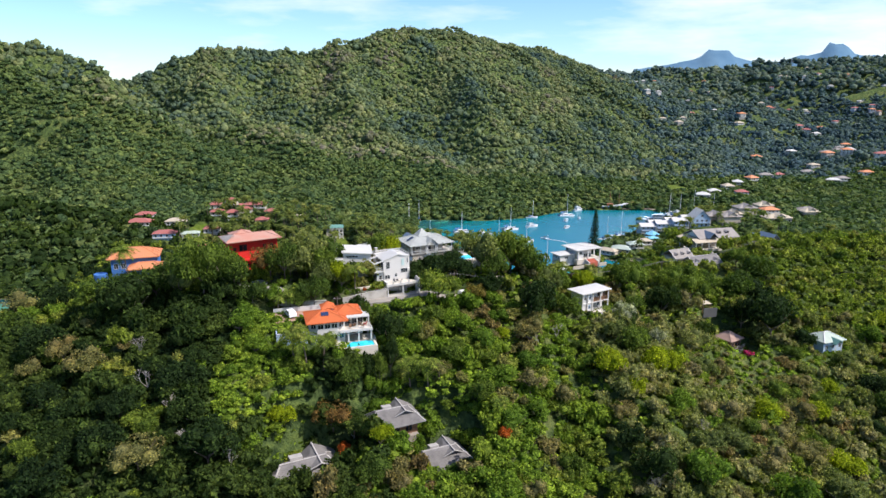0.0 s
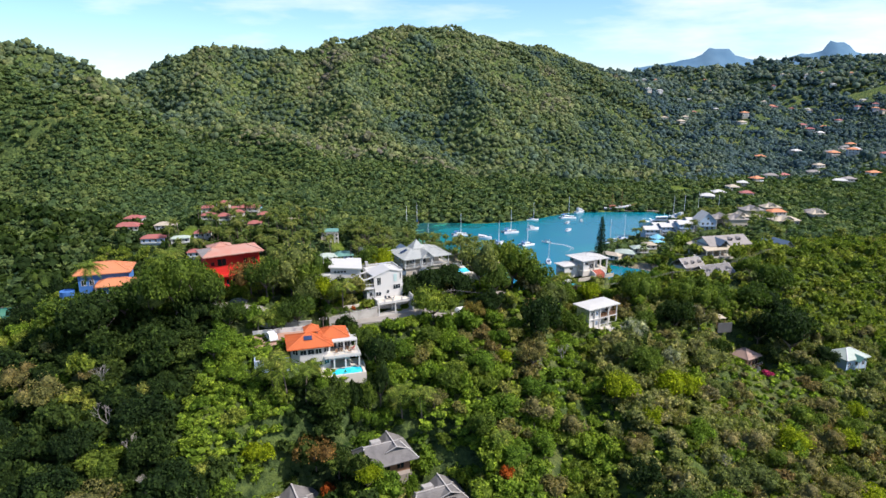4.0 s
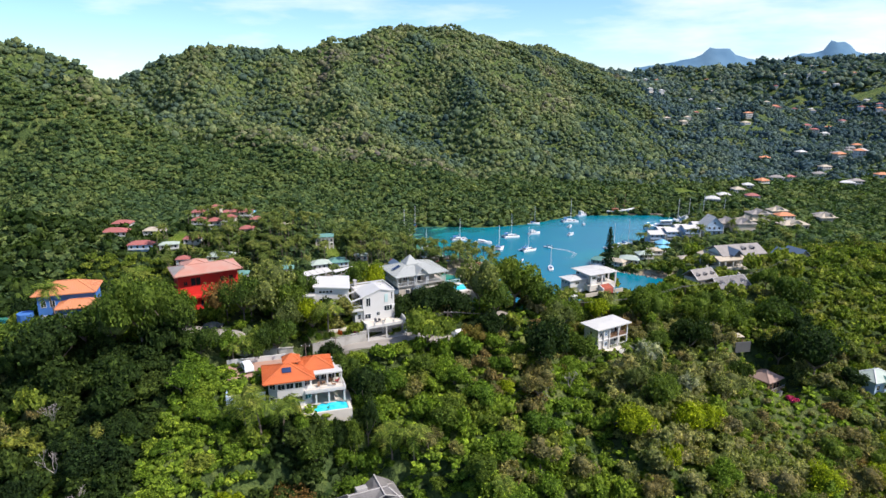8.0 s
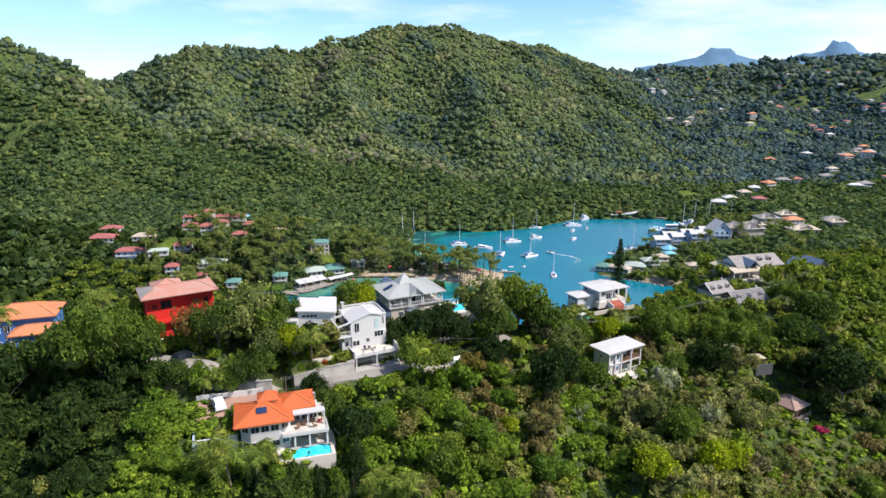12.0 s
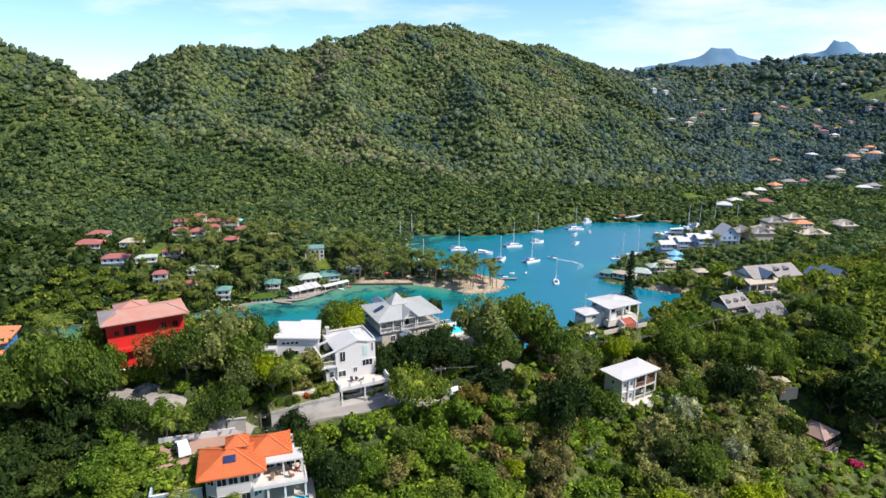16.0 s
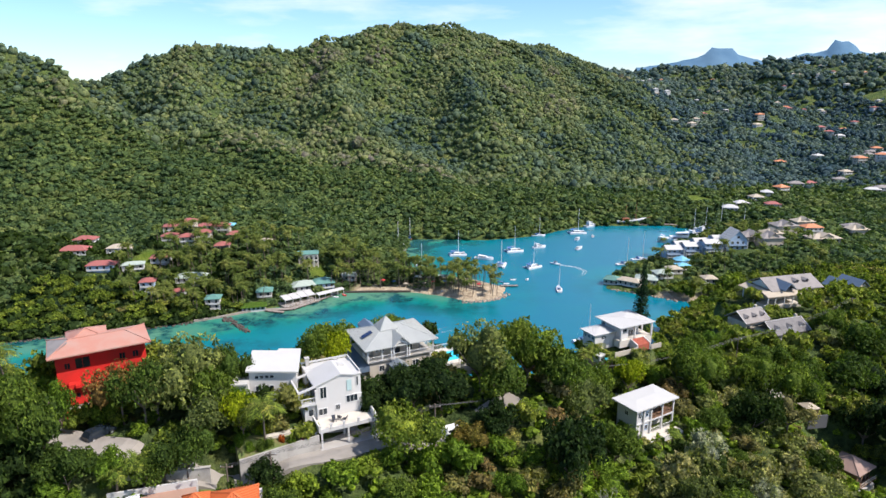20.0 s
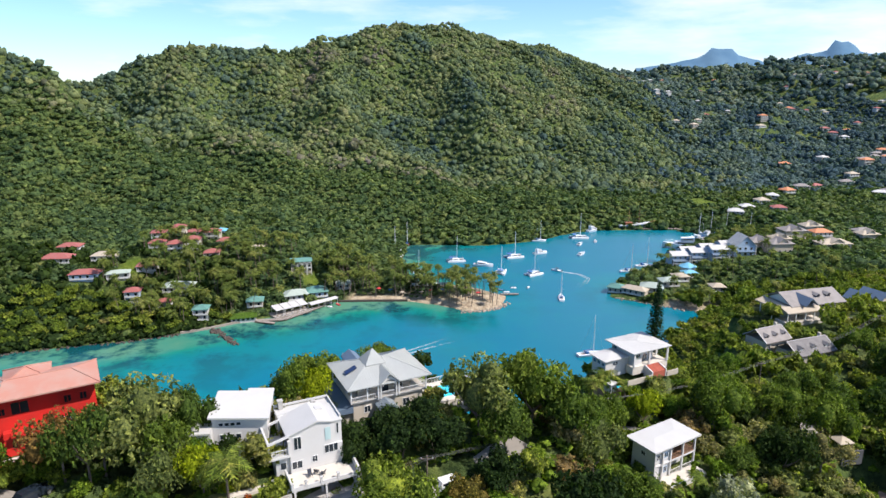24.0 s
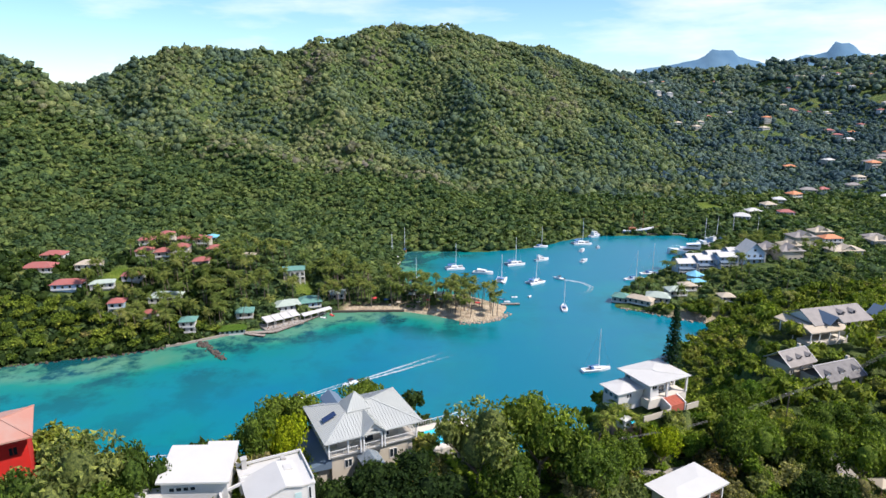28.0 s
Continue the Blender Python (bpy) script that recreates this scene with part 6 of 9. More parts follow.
def arched_block():
    x, y = -78, 448
    z = gz(x, y)
    h = thing("building", "green-roofed building with a row of tall white arches", "building", x, y, z, 12)
    CLEAR.append((x, y, 8.5, 8.0, 12))
    part("wall", Shape().box(-8, 7, -2.4, 5, -4, 8.6), CREAM_WALL, h)
    part("roof", roof_shape(gable_faces(-8.8, 7.8, -4.4, 5.8, 8.6, 2.2), 0.2), GREEN_ROOF, h, "green gable roof")
    for i in range(3):
        cx = -1.6 + i * 3.6
        s = Shape().box(cx - 1.7, cx - 1.25, -4.2, -3.8, -4, 6.4).box(cx + 1.25, cx + 1.7, -4.2, -3.8, -4, 6.4)
        ring = [(cx + 1.48 * math.cos(math.pi * k / 10), 6.4 + 1.48 * math.sin(math.pi * k / 10)) for k in range(11)]
        for a, b in zip(ring, ring[1:]):
            s.bar((a[0], -4.0, a[1]), (b[0], -4.0, b[1]), 0.4, 0.4)
        part("arch", s, WHITE_TRIM, h, "tall white arch")
        part("balcony", Shape().box(cx - 1.7, cx + 1.7, -4.1, -2.4, 3.0, 3.2), WHITE_TRIM, h)
        window(h, cx, -2.43, 3.6, 1.8, 2.2, bars=1)
        window(h, cx, -2.43, 0.4, 1.8, 2.2, bars=1)
    window(h, -5.8, -2.43, 3.8, 1.4, 1.6)
    h.scale = (0.78, 0.78, 0.74)


arched_block()


# ---- docks and shore works ----
def dock(name, label, pts, width, z, mat, posts=True, roof=None):
    d = thing(name, label, "dock", pts[0][0], pts[0][1], 0.0)
    ox, oy = pts[0]
    for (ax, ay), (bx, by) in zip(pts, pts[1:]):
        n = max(1, int(math.hypot(bx - ax, by - ay) / 0.6))
        turn = math.degrees(math.atan2(by - ay, bx - ax))
        plank = Shape().box(-0.27, 0.27, -width / 2, width / 2, -0.09, 0.0).mesh("plank", mat)
        for i in range(n):
            u = (i + 0.5) / n
            part("plank", plank, mat, d).matrix_local = pose(ax + (bx - ax) * u - ox, ay + (by - ay) * u - oy, z, 0, 0, turn)
        part("beam", Shape().bar((ax - ox, ay - oy, z - 0.25), (bx - ox, by - oy, z - 0.25), width * 0.8, 0.3), BARK, d)
        if posts:
            for i in range(0, n + 1, 6):
                u = i / n
                nx, ny = -math.sin(radians(turn)) * width * 0.45, math.cos(radians(turn)) * width * 0.45
                for sgn in (-1, 1):
                    px_, py_ = ax + (bx - ax) * u - ox + sgn * nx, ay + (by - ay) * u - oy + sgn * ny
                    part("pile", Shape().tube((px_, py_, -4), (px_, py_, z + 0.3), 0.14, 0.14, 7), BARK, d)
    return d


dock("dock", "weathered wooden dock along the restaurant shore", [(-90, 390), (-76, 391.5), (-66, 404), (-56, 419)], 3.0, 0.9, DECK_WOOD)
dock("jetty", "short wooden jetty beside the restaurant", [(-88.5, 389), (-79.5, 386.5)], 2.2, 0.8, DECK_WOOD)
dock("jetty", "short wooden jetty off the sand spit", [(39, 432), (49.5, 432.5)], 2.0, 0.8, DECK_WOOD)
dock("jetty", "small grey pier in the marina cove", [(152, 393.5), (139, 393.8)], 1.6, 1.0, DECK_WOOD)
dock("dock", "far marina dock with dark piles", [(163, 604), (200, 604), (222, 588)], 4.0, 1.0, DECK_WOOD)
dock("dock", "marina dock where the yachts lie", [(196, 548), (212, 568), (250, 590)], 3.0, 0.9, DECK_WOOD)
sw = thing("sea_wall", "low weathered sea wall along the village shore", "wall", 0, 0, 0)
for a, b in zip([(-122, 374), (-110, 380), (-99, 388)], [(-110, 380), (-99, 388), (-90, 392)]):
    part("wall", Shape().bar((*a, 0.3), (*b, 0.3), 1.0, 1.4), DECK_WOOD, sw)
sp = thing("sea_wall", "low stone edge along the palm spit", "wall", 0, 0, 0)
for a, b in zip([(-53, 420.6), (-34, 421.5)], [(-34, 421.5), (-14, 421.8)]):
    part("wall", Shape().bar((*a, 0.2), (*b, 0.2), 1.4, 1.5), BEDROCK, sp)


def shore_restaurant():
    """Open dining terrace with white awnings above the dock."""
    r = thing("restaurant", "open waterside restaurant with white awning roofs and a timber terrace", "restaurant", -76.0, 403.0, 1.0, 38)
    CLEAR.append((-76.0, 402.0, 11.0, 7.0, 38))
    part("terrace", Shape().box(-10, 10, -6.2, 5, -1.6, 0.15), DECK_WOOD, r)
    for k in range(4):
        a = -8.4 + k * 4.6
        part("awning", Shape().wedge([(a, -3.6), (a + 4.3, -3.6), (a + 4.3, 3.4), (a, 3.4)], 2.9, [3.0, 3.0, 4.0, 4.0]), WHITE_ROOF, r, "white awning roof")
        columns(r, [(a + 0.2, -3.4), (a + 4.1, -3.4), (a + 0.2, 3.2), (a + 4.1, 3.2)], 0.15, 2.9, 0.14, WHITE_TRIM, "post")
    part("long_awning", Shape().wedge([(10.4, -5.8), (27.5, -4.4), (27.5, -1.6), (10.4, -2.4)], 2.6, [2.7, 2.7, 3.3, 3.3]), WHITE_ROOF, r, "long white awning over the quay walk")
    columns(r, [(11 + 4 * k, -5.3 + 0.32 * k) for k in range(5)], -0.2, 2.6, 0.14, WHITE_TRIM, "post")
    railing(r, (-10, -6.0), (10, -6.0), 0.15, 1.0, 0.5)
    for k in range(7):
        m = pose(-76.0, 403.0, 1.0, 0, 0, 38) @ Vector((-8.6 + 2.8 * k, -5.0, 0.15))
        chair(m.x, m.y, m.z, 50 * k, (TIMBER, HULL_DARK)[k % 2], "dark dining chair on the waterside terrace", "chairs on the waterside terrace")


shore_restaurant()
bh = thing("boathouse", "low boathouse with a hedge-green roof at the water's edge", "boathouse", -96.5, 391.5, 0.6, 14)
part("wall", Shape().box(-6, 6, -3, 3.4, -1, 2.2), WHITE_WALL, bh)
part("roof", roof_shape(hip_faces(-6.8, 6.8, -3.8, 4.2, 2.2, 1.6), 0.3), HEDGE, bh, "leafy green roof")
for k in range(5):
    window(bh, -4.6 + 2.3 * k, -3.03, 0.5, 1.5, 1.3, bars=0)
CLEAR.append((-96.5, 390, 6.5, 6.0, 14))


def rocks(name, label, pts, n, size, mat, seed):
    """Broken stones strewn along a line."""
    r = np.random.RandomState(seed)
    px, py = [], []
    for (ax, ay), (bx, by) in zip(pts, pts[1:]):
        u = r.uniform(0, 1, n)
        px.append(ax + (bx - ax) * u + r.normal(0, 0.9, n))
        py.append(ay + (by - ay) * u + r.normal(0, 0.9, n))
    px, py = np.concatenate(px), np.concatenate(py)
    sc = r.uniform(0.4, 1.0, len(px)) * size
    v = ICO1_V[None] * (1 + r.uniform(-0.35, 0.35, (len(px), 12, 1))) * sc[:, None, None] * np.array((1, 1, 0.7))
    v = v + np.stack([px, py, 0.15 * sc], 1)[:, None]
    f = ICO1_F[None] + (np.arange(len(px)) * 12)[:, None, None]
    ob = new(name, mesh_of(name, v.reshape(-1, 3), f.reshape(-1, 3)))
    ob.data.materials.append(mat)
    return tagged(ob, label, "rocks", kind="stuff")


_bm = bmesh.new()
bmesh.ops.create_icosphere(_bm, subdivisions=1, radius=1.0)
ICO1_V = np.array([v.co[:] for v in _bm.verts])
ICO1_F = np.array([[v.index for v in f.verts] for f in _bm.faces])
_bm.free()
rocks("shore_rocks", "broken rocks along the wooded shore, undercut shade in their dark colour", [(-300, 327), (-227, 334), (-185, 352), (-142, 364), (-121, 374)], 60, 0.8, BEDROCK, 1)
rocks("breakwater", "dark submerged spur of stones off the village", [(-108, 379), (-100, 371), (-91, 361)], 60, 1.0, BEDROCK, 2)
rocks("spit_rocks", "pale boulders round the tip of the sand spit", [(16, 403.5), (26, 405), (37, 410), (41, 418)], 34, 0.9, PALE_ROCK, 3)
rocks("cove_rocks", "pale stones along the marina cove", [(104, 427), (125, 413), (149, 398), (121, 376)], 40, 0.9, PALE_ROCK, 4)

# The beach under the palms: a long shelter, umbrellas, chairs and upturned boats.
sh = thing("beach_shelter", "long low beach shelter with a pale green roof", "shelter", -2, 441, 1.3, 4)
part("roof", roof_shape(gable_faces(-12, 12, -2.2, 2.2, 2.6, 0.9), 0.15), PALE_GREEN_ROOF, sh)
columns(sh, [(x, y) for x in (-11, -5.5, 0, 5.5, 11) for y in (-1.9, 1.9)], -0.3, 2.6, 0.16, WHITE_TRIM, "post")


def beach_umbrella(x, y, mat, label):
    u = thing("beach_umbrella", label, "umbrella", x, y, gz(x, y), 0, "beach umbrellas")
    part("pole", Shape().tube((0, 0, -0.2), (0, 0, 2.4), 0.04, 0.04, 6), METAL, u)
    s = Shape()
    ring = [(1.5 * math.cos(6.2832 * i / 8), 1.5 * math.sin(6.2832 * i / 8), 1.95) for i in range(8)]
    s.add([(0, 0, 2.5)] + ring + [(0, 0, 2.42)] + [(p[0], p[1], 1.9) for p in ring], [(0, i + 1, (i + 1) % 8 + 1) for i in range(8)] + [(9, (i + 1) % 8 + 10, i + 10) for i in range(8)] + [(i + 1, i + 10, (i + 1) % 8 + 10, (i + 1) % 8 + 1) for i in range(8)])
    part("canopy", s, mat, u)


rb = random.Random(8)
for i in range(9):
    beach_umbrella(-30 + i * 7.2 + rb.uniform(-2, 2), 428 + rb.uniform(-2, 5) - max(0, i - 5) * 1.5, (CANVAS_RED, CANVAS_BLUE, TAN_ROOF, TAN_ROOF)[i % 4], ("red beach umbrella on the sand", "blue beach umbrella on the sand", "straw beach umbrella on the sand", "straw beach umbrella on the sand")[i % 4])
for i in range(14):
    x, y = -8 + rb.uniform(-18, 42), 421 + rb.uniform(-4, 7)
    if float(shore(np.array([x]), np.array([y]))[0]) > 2:
        chair(x, y, gz(x, y), rb.uniform(0, 360), (WHITE_TRIM, TIMBER)[i % 2], ("white beach chair on the sand", "wooden beach chair on the sand")[i % 2], "beach chairs")


# ---- marina ----
def marina_row():
    for i, (x, y) in enumerate([(159, 484), (171.5, 485), (183.5, 482.5), (170, 497), (183, 497), (195, 495)]):
        h = thing("townhouse", "marina townhouse with front shade in its lavender walls, white seamed roof, balconies", "townhouse", x, y, gz(x, y), 4, "marina townhouses")
        CLEAR.append((x, y - 5, 6.5, 12.0, 4))
        part("wall", Shape().box(-5.4, 5.4, -4.6, 4.6, -2, 7.6), PALE_BLUE, h)
        fs = gable_faces(-5.9, 5.9, -5.4, 5.4, 7.6, 2.0)
        # Shade on the front is put into this blue; the sunward side is white.
        r = part("roof", roof_shape(fs, 0.2), WHITE_ROOF, h, "white seamed gable roof")
        part("awning", Shape().wedge([(-5.4, -7.2), (5.4, -7.2), (5.4, -4.62), (-5.4, -4.62)], 4.2, [4.4, 4.4, 5.2, 5.2]), BLUE_SEAM, h, "blue balcony roof")
        part("balcony", Shape().box(-5.4, 5.4, -7.0, -4.62, 2.5, 2.7), WHITE_TRIM, h)
        part("side_wall", Shape().box(5.4, 5.8, -7.0, 4.6, -1, 7.8), WHITE_WALL, h)
        railing(h, (-5.3, -6.9), (5.3, -6.9), 2.7, 0.9, 0.9)
        columns(h, [(-5.2, -6.9), (0, -6.9), (5.2, -6.9)], -0.5, 4.2, 0.2)
        for xx in (-3.4, 0, 3.4):
            window(h, xx, -4.63, 2.9, 1.6, 1.9, bars=0)
            window(h, xx, -4.63, 0.2, 1.6, 1.9, bars=0)
            window(h, xx, -4.63, 5.6, 1.3, 1.3, bars=0)
    g = thing("house", "tall pale gabled marina house with white steep seamed roof", "house", 199.5, 482, gz(199.5, 482), 2)
    CLEAR.append((199.5, 476, 8, 14, 2))
    # The blue wall colour holds the front's shade, as on the townhouses.
    part("wall", Shape().box(-6.2, 6.2, -5, 7, -2, 7.4), PALE_BLUE, g)
    part("gable_end", Shape().add([(-6.2, -5, 7.4), (6.2, -5, 7.4), (0, -5, 13.2), (-6.2, -4.6, 7.4), (6.2, -4.6, 7.4), (0, -4.6, 13.2)], [(0, 1, 2), (5, 4, 3), (0, 3, 4, 1), (1, 4, 5, 2), (2, 5, 3, 0)]), PALE_BLUE, g)
    fs = gable_faces(-7.0, 7.0, -5.8, 7.6, 7.0, 6.6, False)
    r = part("roof", roof_shape(fs, 0.25), WHITE_ROOF, g, "white steep seamed roof")
    seams(r, fs, 1.0, 0.08, 0.1, WHITE_ROOF)
    for xx in (-3.6, 0, 3.6):
        window(g, xx, -5.03, 1.0, 1.6, 1.8, bars=1)
        window(g, xx, -5.03, 4.4, 1.6, 1.8, bars=1)
    window(g, 0, -5.03, 8.2, 1.6, 1.6, bars=1)
    part("balcony", Shape().box(-6.2, 6.2, -6.6, -5.02, 3.4, 3.6), BLUE_SEAM, g)
    part("chimney_wall", Shape().box(6.2, 6.8, -5.4, 6.6, -1, 7.6), WHITE_WALL, g)
    a = thing("pavilion", "cream round pavilion with a bright aqua roof", "pavilion", 155.5, 457, gz(155.5, 457), 10)
    CLEAR.append((155.5, 454, 5.5, 9, 10))
    oct_ = [(4.4 * math.cos(6.2832 * i / 8 + 0.39), 4.4 * math.sin(6.2832 * i / 8 + 0.39)) for i in range(8)]
    part("wall", Shape().slab(oct_, -1, 4.0), CREAM_WALL, a)
    roof = [[(1.22 * p[0], 1.22 * p[1], 4.0), (1.22 * q[0], 1.22 * q[1], 4.0), (0, 0, 6.6)] for p, q in zip(oct_, oct_[1:] + oct_[:1])]
    part("roof", roof_shape(roof, 0.2), AQUA_ROOF, a, "bright aqua roof")
    for ang in (230, 270, 310):
        w = window(a, 0, 0, 0.6, 1.3, 2.2, name="arched_window")
        w.matrix_local = pose(4.08 * math.cos(radians(ang)), 4.08 * math.sin(radians(ang)), 0.6, 0, 0, ang + 90)
    for x, y, w, d, ev, mat, lab in ((216, 494, 16, 12, 6, PALE_SHINGLE, "large marina building with a weathered shingle roof"), (222, 481, 14, 11, 7, PALE_SHINGLE, "marina house with stacked weathered hip roofs"),
                                     (254, 524, 16, 11, 8, PALE_SHINGLE, "large gabled house with a pale shingle roof"), (268, 498, 20, 10, 4, TAN_ROOF, "wide low pavilion with a pale roof and lantern"),
                                     (286, 556, 14, 9, 5, TAN_ROOF, "pale-roofed house behind the marina"), (236, 506, 12, 9, 5, TAN_ROOF, "tan-roofed marina building beside the palms"), (312, 530, 13, 9, 5, TAN_ROOF, "tan-roofed house in the valley trees")):
        k = thing("building", lab, "building", x, y, gz(x, y), 6)
        CLEAR.append((x, y, w / 2 + 1, d / 2 + 2, 6))
        part("wall", Shape().box(-w / 2, w / 2, -d / 2, d / 2, -2, ev), CREAM_WALL, k)
        part("roof", roof_shape(hip_faces(-w / 2 - 0.9, w / 2 + 0.9, -d / 2 - 0.9, d / 2 + 0.9, ev, 2.6), 0.2), mat, k)
        part("upper_roof", roof_shape(gable_faces(-w / 4, w / 4, -d / 2 - 0.5, d / 4, ev + 0.9, 2.6, False), 0.18), mat, k)
        part("upper_wall", Shape().add([(-w / 4 + 0.3, -d / 2, ev), (w / 4 - 0.3, -d / 2, ev), (w / 4 - 0.3, -d / 2, ev + 0.9), (0, -d / 2, ev + 3.2), (-w / 4 + 0.3, -d / 2, ev + 0.9), (-w / 4 + 0.3, d / 4, ev), (w / 4 - 0.3, d / 4, ev), (w / 4 - 0.3, d / 4, ev + 0.9), (0, d / 4, ev + 3.2), (-w / 4 + 0.3, d / 4, ev + 0.9)],
                                       [(0, 1, 2, 3, 4), (9, 8, 7, 6, 5), (0, 5, 6, 1), (1, 6, 7, 2), (2, 7, 8, 3), (3, 8, 9, 4), (4, 9, 5, 0)]), CREAM_WALL, k)
        n = int(w / 3.5)
        for i in range(n):
            window(k, -w / 2 + w * (i + 0.5) / n, -d / 2 - 0.03, 1.0, 1.6, 1.8, bars=0)
    for x, y, w, d, ev, mat, lab, tn in ((107.5, 437, 9, 7, 2.6, GREEN_ROOF, "waterside bar with a green roof on piles", -30), (116, 430, 13, 6, 2.2, TAN_ROOF, "long pale-roofed boathouse on the quay", -38),
                                         (126, 432, 12, 8, 2.8, PALE_GREEN_ROOF, "quay building with a pale green roof", -20), (137, 437, 10, 7, 2.8, PALE_GREEN_ROOF, "low quay building with a grey-green roof", 5),
                                         (145, 441, 8, 6, 3.0, TAN_ROOF, "small tan-roofed shop on the quay", 5), (152, 446, 7, 5, 3.0, AQUA_ROOF, "small aqua-roofed shop on the quay", 10), (160, 425, 7, 6, 2.6, TAN_ROOF, "thatched garden hut by the cove", 0)):
        cottage(x, y, tn, w, d, 1, mat, CREAM_WALL, lab, kind="building", sink=3)


marina_row()
quay = thing("quay", "dark timber quay under the waterside buildings", "quay", 112, 432, 0)
part("deck", Shape().add([(-10, 6, 0.9), (6, -9, 0.9), (14, -2, 0.9), (-2, 13, 0.9), (-10, 6, 0.3), (6, -9, 0.3), (14, -2, 0.3), (-2, 13, 0.3)], [(0, 1, 2, 3), (7, 6, 5, 4), (0, 4, 5, 1), (1, 5, 6, 2), (2, 6, 7, 3), (3, 7, 4, 0)]), DECK_WOOD, quay)

# Houses on the hills behind.
HILL_HOUSES = [(380, 1116), (401, 1096), (420, 1130), (468, 1221), (471, 1025), (480, 1040), (591, 1069), (594, 1050), (604, 1038), (540, 866), (594, 923), (485, 802), (498, 785), (435, 753), (366, 715), (381, 718), (258, 621),
               (277, 641), (298, 657), (312, 666), (302, 634), (419, 676), (430, 679), (334, 683), (279, 532), (319, 546), (510, 800), (520, 840), (555, 880), (570, 900), (450, 770)]
rh = random.Random(21)
for i, (x, y) in enumerate(HILL_HOUSES):
    k = rh.randint(0, 5)
    cottage(x, y, rh.uniform(-25, 25), rh.uniform(9, 14), rh.uniform(7, 9), 1 + (k > 3), (WHITE_ROOF, TAN_ROOF, RED_ROOF, PALE_SHINGLE, WHITE_ROOF, FADED_ORANGE)[k], (WHITE_WALL, CREAM_WALL)[i % 2],
            ("pale house with a white roof on the hillside", "cream house with a tan roof on the hillside", "pale house with a red roof on the hillside", "pale house with a grey roof on the hillside", "two-storey house with a white roof on the hillside", "two-storey house with an orange roof on the hillside")[k], "hillside houses")
for i in range(85):
    x, y = rh.uniform(430, 1250), 0
    y = rh.uniform(1230, 1720)
    if abs(x) > 0.74 * y:
        continue
    z, w = gz(x, y), rh.uniform(8, 12)
    k = thing("hill_house", ("tiny white-roofed house on the far hillside", "tiny red-roofed house on the far hillside", "tiny grey-roofed house on the far hillside")[i % 3], "house", x, y, z, rh.uniform(-30, 30), "far hillside houses")
    part("wall", Shape().box(-w / 2, w / 2, -w / 2.4, w / 2.4, -4, 4.6), (WHITE_WALL, CREAM_WALL)[i % 2], k)
    part("roof", roof_shape(hip_faces(-w / 2 - 0.6, w / 2 + 0.6, -w / 2.4 - 0.6, w / 2.4 + 0.6, 4.6, 1.8), 0.25), (WHITE_ROOF, RED_ROOF, TAN_ROOF)[i % 3], k)
    for xx in (-w / 4, w / 4):
        window(k, xx, -w / 2.4 - 0.03, 1.6, 1.4, 1.6, bars=0)
    CLEAR.append((x, y, w / 2 + 3, w / 2 + 5, 0))


# ---- boats ----
def hull_shape(length, beam, depth, sheer=0.25, n=9):
    """A hull from rings: a sharp bow, full middle, flat stern and a deck."""
    s, rings = Shape(), []
    for i in range(n):
        u = i / (n - 1)
        b = beam / 2 * (math.sin(math.pi * min(1, 0.30 + 0.62 * (1 - u))) ** 0.8 if u < 1 else 0.02)
        b = beam / 2 * max(0.02, (1 - max(0, (u - 0.42) / 0.58) ** 2.1) * (0.82 + 0.18 * min(1, u / 0.3)))
        x, top = length * (u - 0.5), depth * (0.75 + sheer * u * u)
        rings.append([(x, -b, top), (x + 0.02 * length * u, -b * 0.72, -0.15), (x, 0, -0.45), (x + 0.02 * length * u, b * 0.72, -0.15), (x, b, top)])
    m = len(rings[0])
    s.add([p for r in rings for p in r], [(m * i + j, m * (i + 1) + j, m * (i + 1) + j + 1, m * i + j + 1) for i in range(n - 1) for j in range(m - 1)]
          + [(m * i, m * i + m - 1, m * (i + 1) + m - 1, m * (i + 1)) for i in range(n - 1)] + [tuple(range(m))])
    return s


